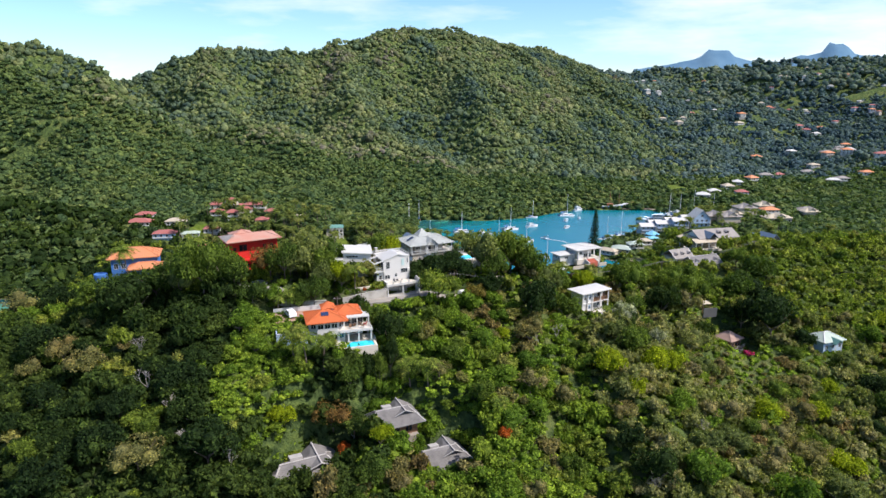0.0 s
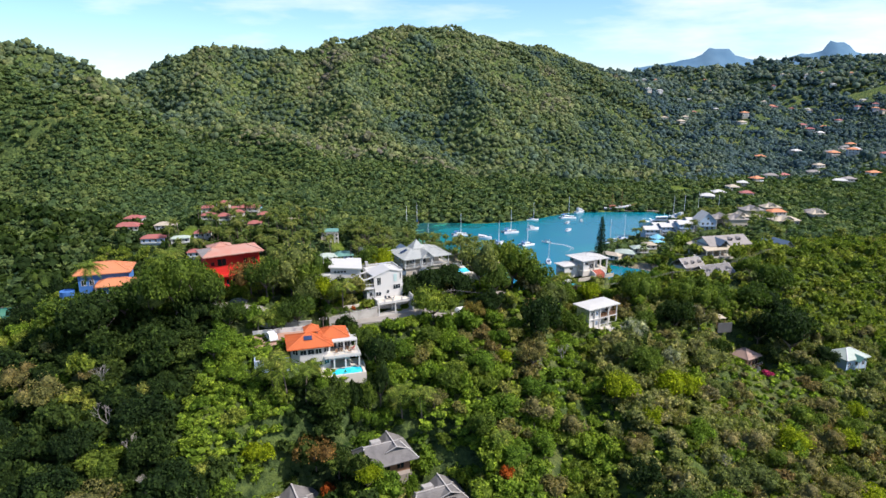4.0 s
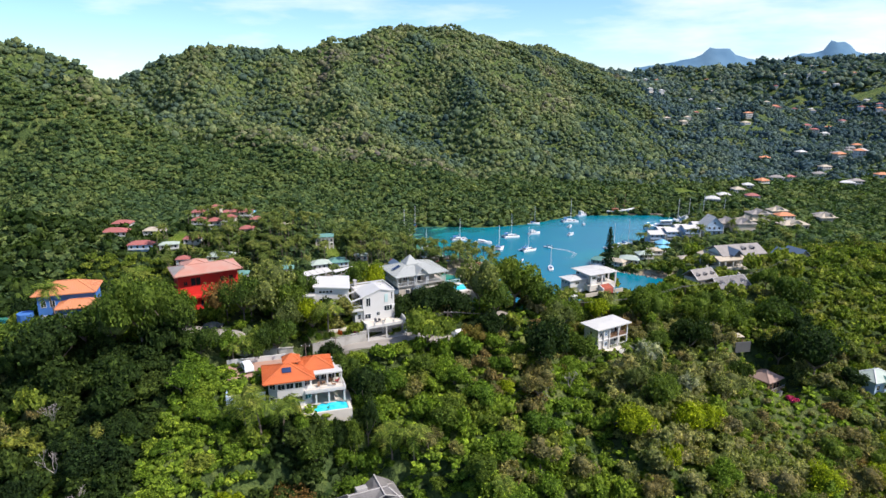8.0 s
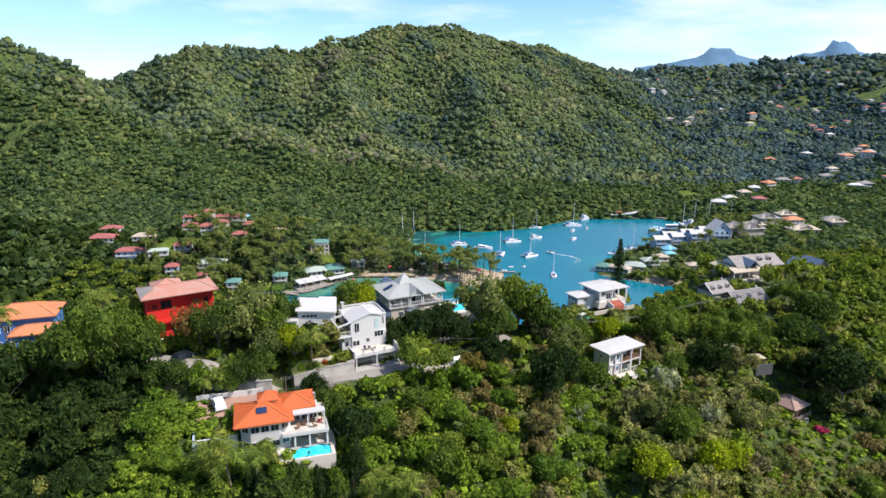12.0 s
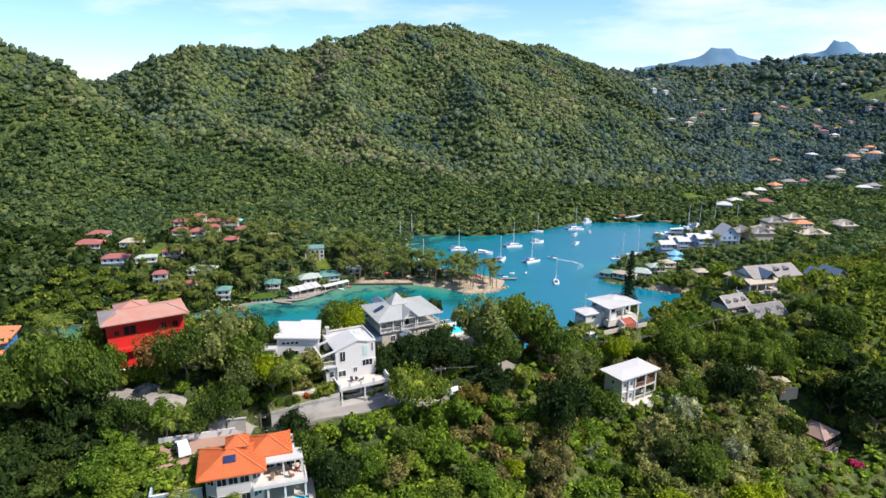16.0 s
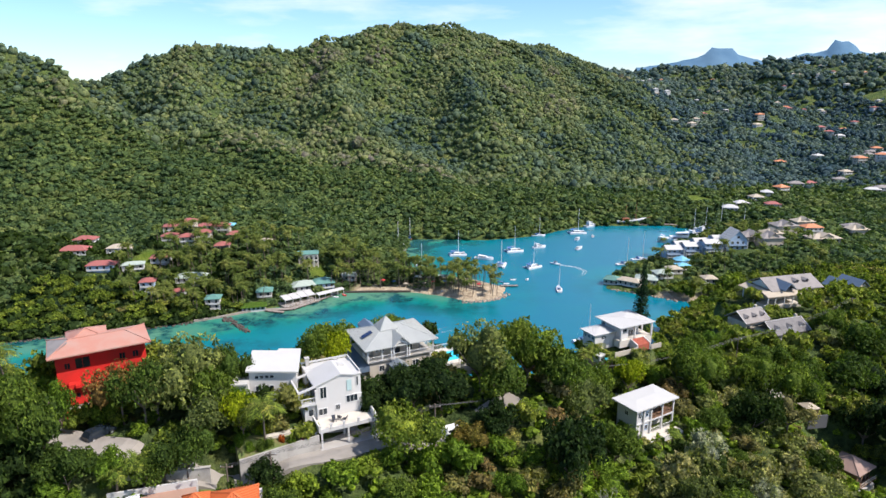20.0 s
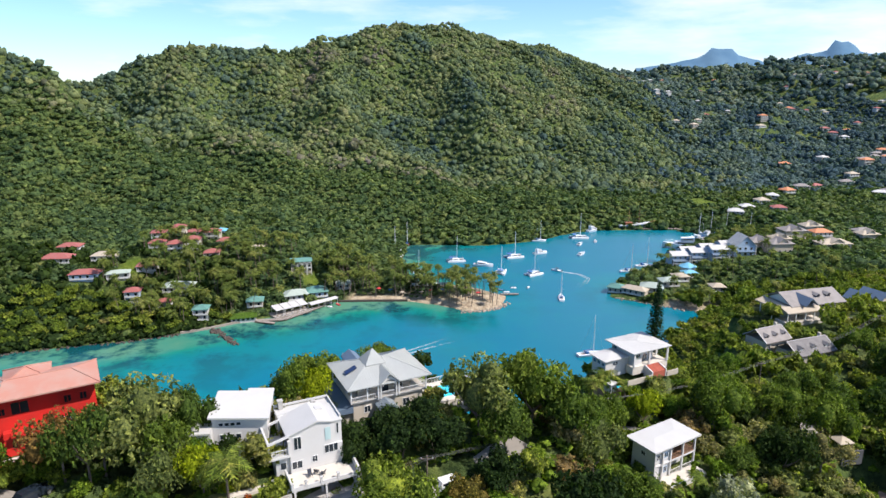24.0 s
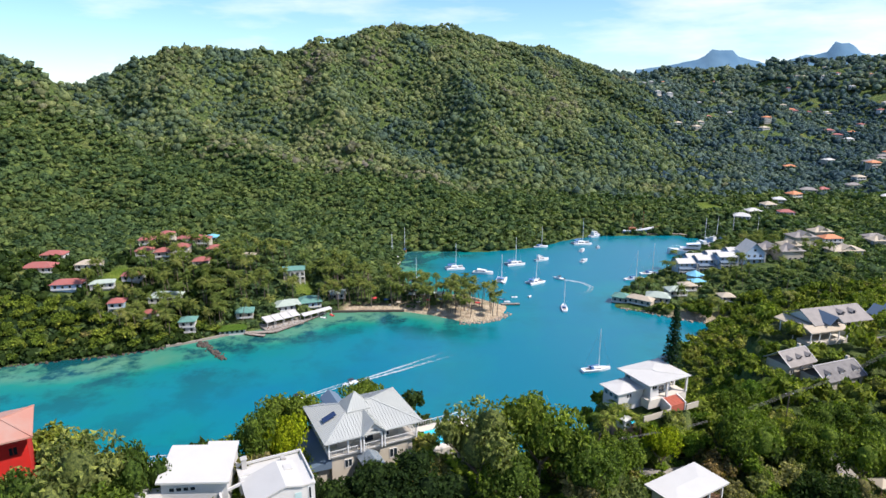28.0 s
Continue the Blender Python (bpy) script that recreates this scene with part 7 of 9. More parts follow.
def sailboat(x, y, turn, length=12.0, hull=None, cover=None, label="white sailing yacht at anchor with bare mast"):
    b = thing("sailboat", label, "sailboat", x, y, 0.0, turn, "boats at anchor")
    k = length / 12
    part("hull", hull_shape(length, 3.7 * k, 1.35 * k), hull or HULL_WHITE, b)
    part("cabin", Shape().wedge([(-1.4 * k, -1.0 * k), (2.8 * k, -0.75 * k), (2.8 * k, 0.75 * k), (-1.4 * k, 1.0 * k)], 0.9 * k, [1.75 * k, 1.45 * k, 1.45 * k, 1.75 * k]), HULL_WHITE, b)
    part("cabin_window", Shape().box(-1.0 * k, 1.8 * k, -0.98 * k, -0.86 * k, 1.2 * k, 1.42 * k), GLASS, b)
    part("cockpit", Shape().box(-4.6 * k, -1.8 * k, -0.9 * k, 0.9 * k, 1.0 * k, 1.12 * k), DECK_WOOD, b)
    part("sprayhood", Shape().wedge([(-2.6 * k, -1.0 * k), (-1.3 * k, -1.0 * k), (-1.3 * k, 1.0 * k), (-2.6 * k, 1.0 * k)], 1.2 * k, [2.3 * k, 1.9 * k, 1.9 * k, 2.3 * k]), cover or CANVAS_BLUE, b, "canvas sprayhood")
    mast = part("mast", Shape().tube((1.0 * k, 0, 1.0 * k), (1.0 * k, 0, 17.5 * k), 0.19, 0.12, 8), HULL_WHITE, b)
    part("spreader", Shape().bar((1.0 * k, -0.9 * k, 9.5 * k), (1.0 * k, 0.9 * k, 9.5 * k), 0.06, 0.05), METAL, mast)
    part("boom", Shape().tube((1.0 * k, 0, 2.4 * k), (-4.0 * k, 0, 2.3 * k), 0.09, 0.09, 7), METAL, b)
    part("furled_sail", Shape().tube((0.8 * k, 0, 2.58 * k), (-3.8 * k, 0, 2.5 * k), 0.19 * k, 0.13 * k, 8), cover or CANVAS_BLUE, b, "furled sail under its cover")
    for q in ((5.7, 0), (-5.7, 0)):
        part("stay", Shape().tube((q[0] * k, 0, 1.3 * k), (1.0 * k, 0, 17.2 * k), 0.02, 0.02, 4), METAL, b)
    for sy in (-1, 1):
        part("shroud", Shape().tube((0.6 * k, sy * 1.7 * k, 1.2 * k), (1.0 * k, 0, 16.5 * k), 0.02, 0.02, 4), METAL, b)
    part("pulpit", Shape().tube((5.6 * k, -0.3, 1.95 * k), (5.6 * k, 0.3, 1.95 * k), 0.03, 0.03, 5).tube((4.6 * k, -0.9 * k, 1.2 * k), (5.6 * k, -0.3, 1.95 * k), 0.03, 0.03, 5).tube((4.6 * k, 0.9 * k, 1.2 * k), (5.6 * k, 0.3, 1.95 * k), 0.03, 0.03, 5), METAL, b)
    return b


def catamaran(x, y, turn, length=13.0, label="white sailing catamaran at anchor"):
    b = thing("catamaran", label, "catamaran", x, y, 0.0, turn, "boats at anchor")
    k = length / 13
    for sy in (-1, 1):
        part("hull", hull_shape(length, 1.9 * k, 1.5 * k), HULL_WHITE, b).location = (0, sy * 2.7 * k, 0)
    part("bridge_deck", Shape().box(-5.2 * k, 2.4 * k, -2.7 * k, 2.7 * k, 0.75 * k, 1.25 * k), HULL_WHITE, b)
    part("saloon", Shape().wedge([(-3.4 * k, -2.3 * k), (1.9 * k, -1.9 * k), (1.9 * k, 1.9 * k), (-3.4 * k, 2.3 * k)], 1.25 * k, [2.6 * k, 2.1 * k, 2.1 * k, 2.6 * k]), HULL_WHITE, b)
    part("saloon_window", Shape().box(-2.8 * k, 1.2 * k, -2.32 * k, -2.12 * k, 1.65 * k, 2.1 * k), GLASS, b)
    part("bimini", Shape().box(-5.2 * k, -2.4 * k, -2.2 * k, 2.2 * k, 3.1 * k, 3.2 * k), CANVAS_BLUE, b, "canvas bimini")
    part("trampoline", Shape().box(2.4 * k, 5.6 * k, -2.0 * k, 2.0 * k, 1.0 * k, 1.05 * k), RUBBER, b)
    part("crossbeam", Shape().tube((5.6 * k, -2.7 * k, 1.15 * k), (5.6 * k, 2.7 * k, 1.15 * k), 0.1, 0.1, 7), METAL, b)
    mast = part("mast", Shape().tube((0.8 * k, 0, 2.0 * k), (0.8 * k, 0, 19.0 * k), 0.20, 0.13, 8), HULL_WHITE, b)
    part("boom", Shape().tube((0.8 * k, 0, 3.8 * k), (-4.6 * k, 0, 3.8 * k), 0.1, 0.1, 7), METAL, b)
    part("furled_sail", Shape().tube((0.6 * k, 0, 4.0 * k), (-4.4 * k, 0, 4.0 * k), 0.24 * k, 0.16 * k, 8), CANVAS_BLUE, b, "furled sail under its cover")
    for sy in (-1, 1):
        part("shroud", Shape().tube((0.0, sy * 3.0 * k, 1.5 * k), (0.8 * k, 0, 17.8 * k), 0.02, 0.02, 4), METAL, b)
    part("stay", Shape().tube((5.6 * k, 0, 1.2 * k), (0.8 * k, 0, 18.6 * k), 0.02, 0.02, 4), METAL, b)
    return b


def motorboat(x, y, turn, length=11.0, decks=1, label="white motor cruiser at anchor", hull=None, group="boats at anchor"):
    b = thing("motorboat", label, "motorboat", x, y, 0.0, turn, group)
    k = length / 11
    part("hull", hull_shape(length, 3.6 * k, 1.6 * k, 0.4), hull or HULL_WHITE, b)
    part("deckhouse", Shape().wedge([(-3.2 * k, -1.4 * k), (2.0 * k, -1.1 * k), (2.0 * k, 1.1 * k), (-3.2 * k, 1.4 * k)], 1.1 * k, [2.7 * k, 2.1 * k, 2.1 * k, 2.7 * k]), HULL_WHITE, b)
    part("windscreen", Shape().box(-2.6 * k, 1.3 * k, -1.44 * k, 1.44 * k, 1.75 * k, 2.1 * k), GLASS, b)
    part("aft_deck", Shape().box(-5.0 * k, -3.3 * k, -1.3 * k, 1.3 * k, 1.15 * k, 1.25 * k), DECK_WOOD, b)
    if decks > 1:
        part("upper_deck", Shape().wedge([(-3.4 * k, -1.2 * k), (0.4 * k, -0.9 * k), (0.4 * k, 0.9 * k), (-3.4 * k, 1.2 * k)], 2.6 * k, [3.7 * k, 3.3 * k, 3.3 * k, 3.7 * k]), HULL_WHITE, b)
        part("upper_window", Shape().box(-3.0 * k, 0.0, -1.22 * k, 1.22 * k, 2.95 * k, 3.25 * k), GLASS, b)
        part("radar_arch", Shape().bar((-2.4 * k, -1.0 * k, 3.6 * k), (-2.4 * k, -0.8 * k, 4.5 * k), 0.14, 0.14).bar((-2.4 * k, 1.0 * k, 3.6 * k), (-2.4 * k, 0.8 * k, 4.5 * k), 0.14, 0.14).bar((-2.4 * k, -0.8 * k, 4.5 * k), (-2.4 * k, 0.8 * k, 4.5 * k), 0.2, 0.14), HULL_WHITE, b)
    part("rail", Shape().tube((4.9 * k, 0.0, 2.4 * k), (1.8 * k, 1.45 * k, 2.2 * k), 0.03, 0.03, 5).tube((4.9 * k, 0.0, 2.4 * k), (1.8 * k, -1.45 * k, 2.2 * k), 0.03, 0.03, 5), METAL, b)
    return b


def dinghy(x, y, turn, mat=None, label="small white dinghy afloat"):
    b = thing("dinghy", label, "dinghy", x, y, 0.0, turn, "dinghies")
    part("hull", hull_shape(3.6, 1.7, 0.6, 0.3, 7), mat or HULL_WHITE, b)
    part("thwart", Shape().box(-0.4, 0.0, -0.7, 0.7, 0.46, 0.54), DECK_WOOD, b)
    part("outboard", Shape().box(-2.1, -1.75, -0.18, 0.18, 0.3, 0.95), HULL_DARK, b)


catamaran(56, 515, 20)
catamaran(15, 505, 12, 12)
motorboat(33, 493, -12, 13, 1, "long white motor cruiser at anchor")
catamaran(43.5, 477, 75, 12)
catamaran(64, 473, 35, 12)
motorboat(76, 525, 25, 11, 2, "white flybridge motor boat at anchor")
sailboat(81, 563, 10, 11)
catamaran(114, 573, 8, 14)
motorboat(131, 598, 35, 14, 2, "tall white motor yacht near the mangroves")
motorboat(110, 551, 60, 9)
motorboat(105, 522, 50, 9)
motorboat(124, 561, 80, 7, 1, "small white launch at anchor")
sailboat(73, 426, 85, 11)
dinghy(48, 445, 10)
dinghy(57, 446, 60)
dinghy(159, 503, 40)
dinghy(120, 464, 70, CANVAS_RED, "small red dinghy beside the quay")
dinghy(122, 440, 20, CANVAS_RED, "small red dinghy beside the quay")
sailboat(-29, 537, 100, 12, None, None, "white sailing yacht moored under the wooded shore")
sailboat(-21, 553, 90, 12, HULL_WOOD, None, "orange-hulled sailing yacht moored under the wooded shore")
motorboat(-24, 524, 95, 12, 1, "white house boat moored under the wooded shore", None)
motorboat(-24, 512, 95, 10, 1, "orange and white workboat moored under the shore", HULL_WOOD)
sailboat(127, 479, 12, 13)
sailboat(141, 491, 10, 14)
motorboat(183, 540, 165, 27, 2, "large white motor yacht berthed at the marina")
sailboat(72, 348, 14, 13, None, CANVAS_BLUE, "white sailing yacht with a tall bare mast near the villa")
sailboat(-10, 480, 60, 10)
for i, (x, y) in enumerate([(204, 566), (210, 574), (217, 581), (224, 585), (231, 590), (239, 590), (247, 584), (252, 577)]):
    if i % 2:
        sailboat(x, y, 100 + 8 * i, 13 + i % 3, None, None, "white sailing yacht berthed at the marina")
    else:
        motorboat(x, y, 100 + 6 * i, 13, 2, "white motor yacht berthed at the marina", None)
rb = random.Random(5)
for i, (x, y) in enumerate([(114, 449), (117, 451), (121, 447), (-56, 412), (-52, 416), (40, 441), (43, 437)]):
    dinghy(x, y, rb.uniform(0, 180), (HULL_WHITE, CANVAS_RED, HULL_BLUE)[i % 3], ("small white dinghy afloat", "small red dinghy afloat", "small blue dinghy afloat")[i % 3])


def brig():
    b = thing("ship", "old two-masted ship with a blue and white hull at the dock", "ship", 168, 608.5, 0.0, 4)
    part("hull", hull_shape(26, 6.4, 3.4, 0.6), HULL_BLUE, b)
    part("bulwark", hull_shape(26.2, 6.5, 4.0, 0.6).mesh("bulwark", HULL_WHITE), HULL_WHITE, b).location = (0, 0, 0.25)
    part("deckhouse", Shape().box(-8, -2, -1.8, 1.8, 3.0, 5.4), HULL_WOOD, b)
    for x, t in ((-5, 17), (4, 19)):
        m = part("mast", Shape().tube((x, 0, 2), (x, 0, t), 0.26, 0.12, 8), HULL_WOOD, b)
        for z in (8, 12):
            part("yard", Shape().tube((x, -4.2, z), (x, 4.2, z), 0.12, 0.12, 6), HULL_WOOD, m)
        for sy in (-1, 1):
            part("shroud", Shape().tube((x - 0.8, sy * 2.8, 3.4), (x, 0, t - 2), 0.04, 0.04, 4), WIRE, b)
    part("bowsprit", Shape().tube((11, 0, 4.4), (18.5, 0, 6.6), 0.2, 0.1, 7), HULL_WOOD, b)


brig()


def speedboat(x, y, turn, label):
    b = thing("speedboat", label, "speedboat", x, y, 0.0, turn, "speedboats")
    part("hull", hull_shape(7.0, 2.3, 0.95, 0.35), HULL_WHITE, b)
    part("console", Shape().box(-0.8, 0.6, -0.6, 0.6, 0.7, 1.5), HULL_WHITE, b)
    part("canopy", Shape().box(-1.6, 0.8, -0.9, 0.9, 2.1, 2.2), HULL_DARK, b)
    columns(b, [(-1.4, -0.8), (-1.4, 0.8), (0.6, -0.8), (0.6, 0.8)], 0.7, 2.1, 0.05, METAL, "canopy_post")
    part("outboard", Shape().box(-4.0, -3.4, -0.25, 0.25, 0.4, 1.3), HULL_DARK, b)


def foam_build(nt, bsdf):
    p = position(nt)
    thick = nt.nodes.new("ShaderNodeAttribute")
    thick.attribute_name = "thick"
    lace = maths(nt, "ADD", maths(nt, "MULTIPLY", noise_of(nt, 0.5, 6, 0.7, p), 0.9), maths(nt, "MULTIPLY", noise_of(nt, 2.2, 3, 0.6, p), 0.4))
    cover = maths(nt, "ADD", maths(nt, "MULTIPLY", thick.outputs["Fac"], 1.5), maths(nt, "ADD", lace, -1.15))
    clear = nt.nodes.new("ShaderNodeBsdfTransparent")
    blend = nt.nodes.new("ShaderNodeMixShader")
    nt.links.new(ramp_of(nt, cover, (0.0, (0, 0, 0)), (0.75, (0.9, 0.9, 0.9))), blend.inputs[0])
    nt.links.new(clear.outputs[0], blend.inputs[1])
    nt.links.new(bsdf.outputs[0], blend.inputs[2])
    nt.links.new(blend.outputs[0], nt.nodes["Material Output"].inputs["Surface"])


WAKE_FOAM = material("wake_foam", foam_build, Base_Color=(0.50, 0.62, 0.64, 1), Roughness=0.8)


def wake(name, label, pts, w0, w1, seed):
    """White water behind a boat: a low strip that widens, thins out and breaks up along its way."""
    r = np.random.RandomState(seed)
    rows, pts = [], [Vector((*p, 0.0)) for p in pts]
    for a, b in zip(pts, pts[1:]):
        n = max(2, int((b - a).length / 1.2))
        rows += [a.lerp(b, k / n) for k in range(n)]
    rows.append(pts[-1])
    verts, faces, thick, m = [], [], [], 9
    for k, c in enumerate(rows):
        way = (rows[min(k + 1, len(rows) - 1)] - rows[max(0, k - 1)]).normalized()
        side, t = Vector((-way.y, way.x, 0)), k / (len(rows) - 1)
        w = (w0 + (w1 - w0) * t) * r.uniform(0.9, 1.15)
        for q in range(m):
            u = 2 * q / (m - 1) - 1
            verts.append(tuple(c + side * u * w + Vector((0, 0, 0.05 + (0.18 * (1 - t) + 0.03) * max(0.0, math.sin(2.6 * (abs(u) + 0.2)))))))
            thick.append((0.35 + 0.55 * math.exp(-((abs(u) - 0.5) / 0.3) ** 2)) * (1 - t) ** 0.6 * (1 - abs(u) ** 4))
    for k in range(len(rows) - 1):
        faces += [(k * m + q, k * m + q + 1, (k + 1) * m + q + 1, (k + 1) * m + q) for q in range(m - 1)]
    ob = new(name, mesh_of(name, verts, faces, True, [("thick", thick)]))
    ob.data.materials.append(WAKE_FOAM)
    return tagged(ob, label, "wake", kind="stuff")


speedboat(-50, 322.5, 215, "white speedboat leaving a foaming wake")
speedboat(-31, 335.5, 217, "white speedboat trailing another boat's wake")
wake("wake", "white foaming wake of the leading speedboat", [(-47.5, 324.5), (-31, 337), (-24, 342)], 1.2, 3.4, 1)
wake("wake", "broad white foaming wake across the bay", [(-28.5, 337.5), (-10, 351), (20, 374)], 1.6, 6.0, 2)
speedboat(80, 481, 150, "dark-topped launch turning in the bay")
wake("wake", "curved white wake of the turning launch", [(83, 479), (93, 473), (97, 464), (93, 455), (86, 449), (76, 442)], 1.3, 2.8, 3)


# Small houses scattered over the far hills, half hidden in the forest.
def far_house(x, y, turn, w, d, roof_mat, wall_mat):
    h = thing("house", "small far house half hidden in the hill forest", "house", x, y, gz(x, y), turn, "houses on the far hills")
    CLEAR.append((x, y - 1, w / 2 + 0.5, d / 2 + 2.5, turn))
    part("wall", Shape().box(-w / 2, w / 2, -d / 2, d / 2, -4, 4.2), wall_mat, h)
    part("roof", roof_shape(hip_faces(-w / 2 - 0.8, w / 2 + 0.8, -d / 2 - 0.8, d / 2 + 0.8, 4.2, 2.0), 0.2), roof_mat, h)
    for dx in (-0.28, 0.28):
        part("window", Shape().box(dx * w - 0.9, dx * w + 0.9, -d / 2 - 0.06, -d / 2 + 0.02, 1.8, 3.4), GLASS, h)


rf = random.Random(58)
n = 0
while n < 36:
    x, y = (rf.uniform(560, 1300), rf.uniform(1050, 1780)) if n < 30 else (rf.uniform(420, 700), rf.uniform(620, 940))
    if abs(x) > 0.70 * y or gz(x, y + 10) - gz(x, y - 10) < 0.4:
        continue
    far_house(x, y, rf.uniform(-30, 30), rf.uniform(9, 15), rf.uniform(8, 10), rf.choice((WHITE_ROOF, TAN_ROOF, RED_ROOF, PALE_SHINGLE, FADED_ORANGE, PALE_SHINGLE)), rf.choice((WHITE_WALL, CREAM_WALL)))
    n += 1

# ---- plants ----
rng = np.random.RandomState(11)


def blob_points(r, n, blobs):
    """Places on the upper shells of several round clumps, with the ways outwards."""
    which = r.randint(0, len(blobs), n)
    c = np.array([b[:3] for b in blobs])[which]
    s = np.array([b[3:] for b in blobs])[which]
    u = r.normal(size=(n, 3))
    u[:, 2] = np.abs(u[:, 2]) * 1.1 - 0.35
    u /= np.linalg.norm(u, axis=1)[:, None]
    return c + u * s * r.uniform(0.72, 1.06, (n, 1)), u


def leaf_quads(r, centres, outs, size, lean=0.75, long=1.35, rise=0.45, single=False):
    """One leaf spray for each place, facing outwards with some scatter: folded in two, or a single pointed blade."""
    n = len(centres)
    nrm = outs * 0.7 + r.normal(size=(n, 3)) * lean * 0.8
    nrm[:, 2] += rise
    nrm /= np.linalg.norm(nrm, axis=1)[:, None]
    side = np.cross(nrm, r.normal(size=(n, 3)))
    side /= np.linalg.norm(side, axis=1)[:, None] + 1e-9
    up = np.cross(nrm, side)
    w = (size * r.uniform(0.6, 1.35, n))[:, None]
    a, b = side * w * 0.5, up * w * 0.5 * long
    fold = nrm * w * 0.18
    if single:
        v = np.stack([centres - b * 0.6 + a, centres - b * 0.6 - a, centres + b * 1.2 - fold], 1).reshape(-1, 3)
        return v, np.arange(3 * n).reshape(-1, 3)
    v = np.stack([centres - b, centres + a - fold, centres + b, centres - a - fold], 1).reshape(-1, 3)
    i = np.arange(n)[:, None] * 4
    f = np.concatenate([i + [0, 1, 2], i + [0, 2, 3]], 1).reshape(-1, 3)
    return v, f


def crown_shape(r, leaves, size, wide=1.0, flat=0.7, count=6, cores=3):
    """A crown of radius about 1: a core and leaf sprays over clumps of many sizes."""
    blobs = [(0, 0, 0.16 * flat, 0.62, 0.62, 0.60 * flat)]
    for i in range(count):
        a, d = r.uniform(0, 6.28), math.sqrt(r.uniform(0.05, 0.62)) * wide
        s = r.uniform(0.20, 0.46) * (1.15 - 0.3 * d)
        blobs.append((d * math.cos(a), d * math.sin(a), (0.52 * (1 - d * d) + r.uniform(-0.25, 0.22)) * flat, s, s, s * (0.5 + 0.5 * flat)))
    c, o = blob_points(r, leaves * 2, blobs)
    v, f = leaf_quads(r, c, o, size * 0.80, 0.85, 1.5, 0.45, True)
    for b in sorted(blobs, key=lambda b: -b[3])[:cores]:
        cv, cf = ICO1_V * np.array(b[3:]) * 0.74 + np.array(b[:3]), ICO1_F
        f = np.concatenate([f, cf + len(v)])
        v = np.concatenate([v, cv])
    return v, f


def scatter(name, shapes, px, py, pz, size, tall, label, mat, category="trees", own_tint=None):
    """Many plants joined into one mesh, each with its own turn, size and tint."""
    r = np.random.RandomState(len(px) % 97 + 5)
    verts, faces, tints, base = [], [], [], 0
    which = r.randint(0, len(shapes), len(px))
    turn = r.uniform(0, 6.28, len(px))
    tint = r.uniform(0, 1, len(px)) if own_tint is None else own_tint
    for k, (sv, sf) in enumerate(shapes):
        ids = np.nonzero(which == k)[0]
        if not len(ids):
            continue
        c, s = np.cos(turn[ids])[:, None], np.sin(turn[ids])[:, None]
        x = (sv[:, 0] * c - sv[:, 1] * s) * size[ids, None] + px[ids, None]
        y = (sv[:, 0] * s + sv[:, 1] * c) * size[ids, None] + py[ids, None]
        z = sv[None, :, 2] * (size[ids] * tall[ids])[:, None] + pz[ids, None]
        verts.append(np.stack([x, y, z], -1).reshape(-1, 3))
        faces.append((sf[None] + (np.arange(len(ids)) * len(sv))[:, None, None] + base).reshape(-1, 3))
        tints.append(np.repeat(tint[ids], len(sv)))
        base += len(ids) * len(sv)
    ob = new(name, mesh_of(name, np.concatenate(verts), np.concatenate(faces), False, [("tint", np.concatenate(tints))]))
    ob.data.materials.append(mat)
    return tagged(ob, label, category, kind="stuff")


def jittered(x0, x1, y0, y1, step, seed):
    r = np.random.RandomState(seed)
    xs, ys = np.arange(x0, x1, step), np.arange(y0, y1, step)
    gx_, gy_ = np.meshgrid(xs, ys)
    gx_ = gx_ + r.uniform(-0.48, 0.48, gx_.shape) * step
    gy_ = gy_ + r.uniform(-0.48, 0.48, gy_.shape) * step
    return gx_.ravel(), gy_.ravel(), r


def in_view(px, py, wide=0.76, margin=14):
    """Within reach of the flight's wide strip."""
    return np.abs(px) < wide * np.maximum(py, 0) + margin


def free_of_things(px, py, grow=0.0, rects=None):
    ok = np.ones(px.shape, bool)
    for x, y, hx, hy, turn in CLEAR if rects is None else rects:
        c, s = math.cos(radians(turn)), math.sin(radians(turn))
        u, v = (px - x) * c + (py - y) * s, -(px - x) * s + (py - y) * c
        ok &= ~((np.abs(u) < hx + grow) & (np.abs(v) < hy + grow))
    for width, pts in ROADS:
        d, _ = along(px, py, [(x, y, 0) for x, y in pts])
        ok &= d > width / 2 + 0.8 + grow
    for x, y, r_ in LAWNS:
        ok &= np.hypot(px - x, (py - y) * 0.6) > r_ * 0.85
    return ok


def ragged(r, leaves, size, clumps=3, core=True):
    """A small far crown: a few leaf sprays on uneven clumps round a core."""
    blobs = [(0, 0, 0.1, 0.8, 0.8, 0.62)]
    for _ in range(clumps):
        a = r.uniform(0, 6.28)
        q = r.uniform(0.35, 0.6)
        blobs.append((0.5 * math.cos(a), 0.5 * math.sin(a), r.uniform(-0.2, 0.45), q, q, q))
    c, o = blob_points(r, leaves, blobs)
    v, f = leaf_quads(r, c, o, size, 0.5, 1.2, 0.0)
    if not core:
        return v, f
    cv = ICO1_V * (1 + r.uniform(-0.3, 0.2, (12, 1))) * np.array((0.78, 0.78, 0.6))
    return np.concatenate([v, cv]), np.concatenate([f, ICO1_F + len(v)])


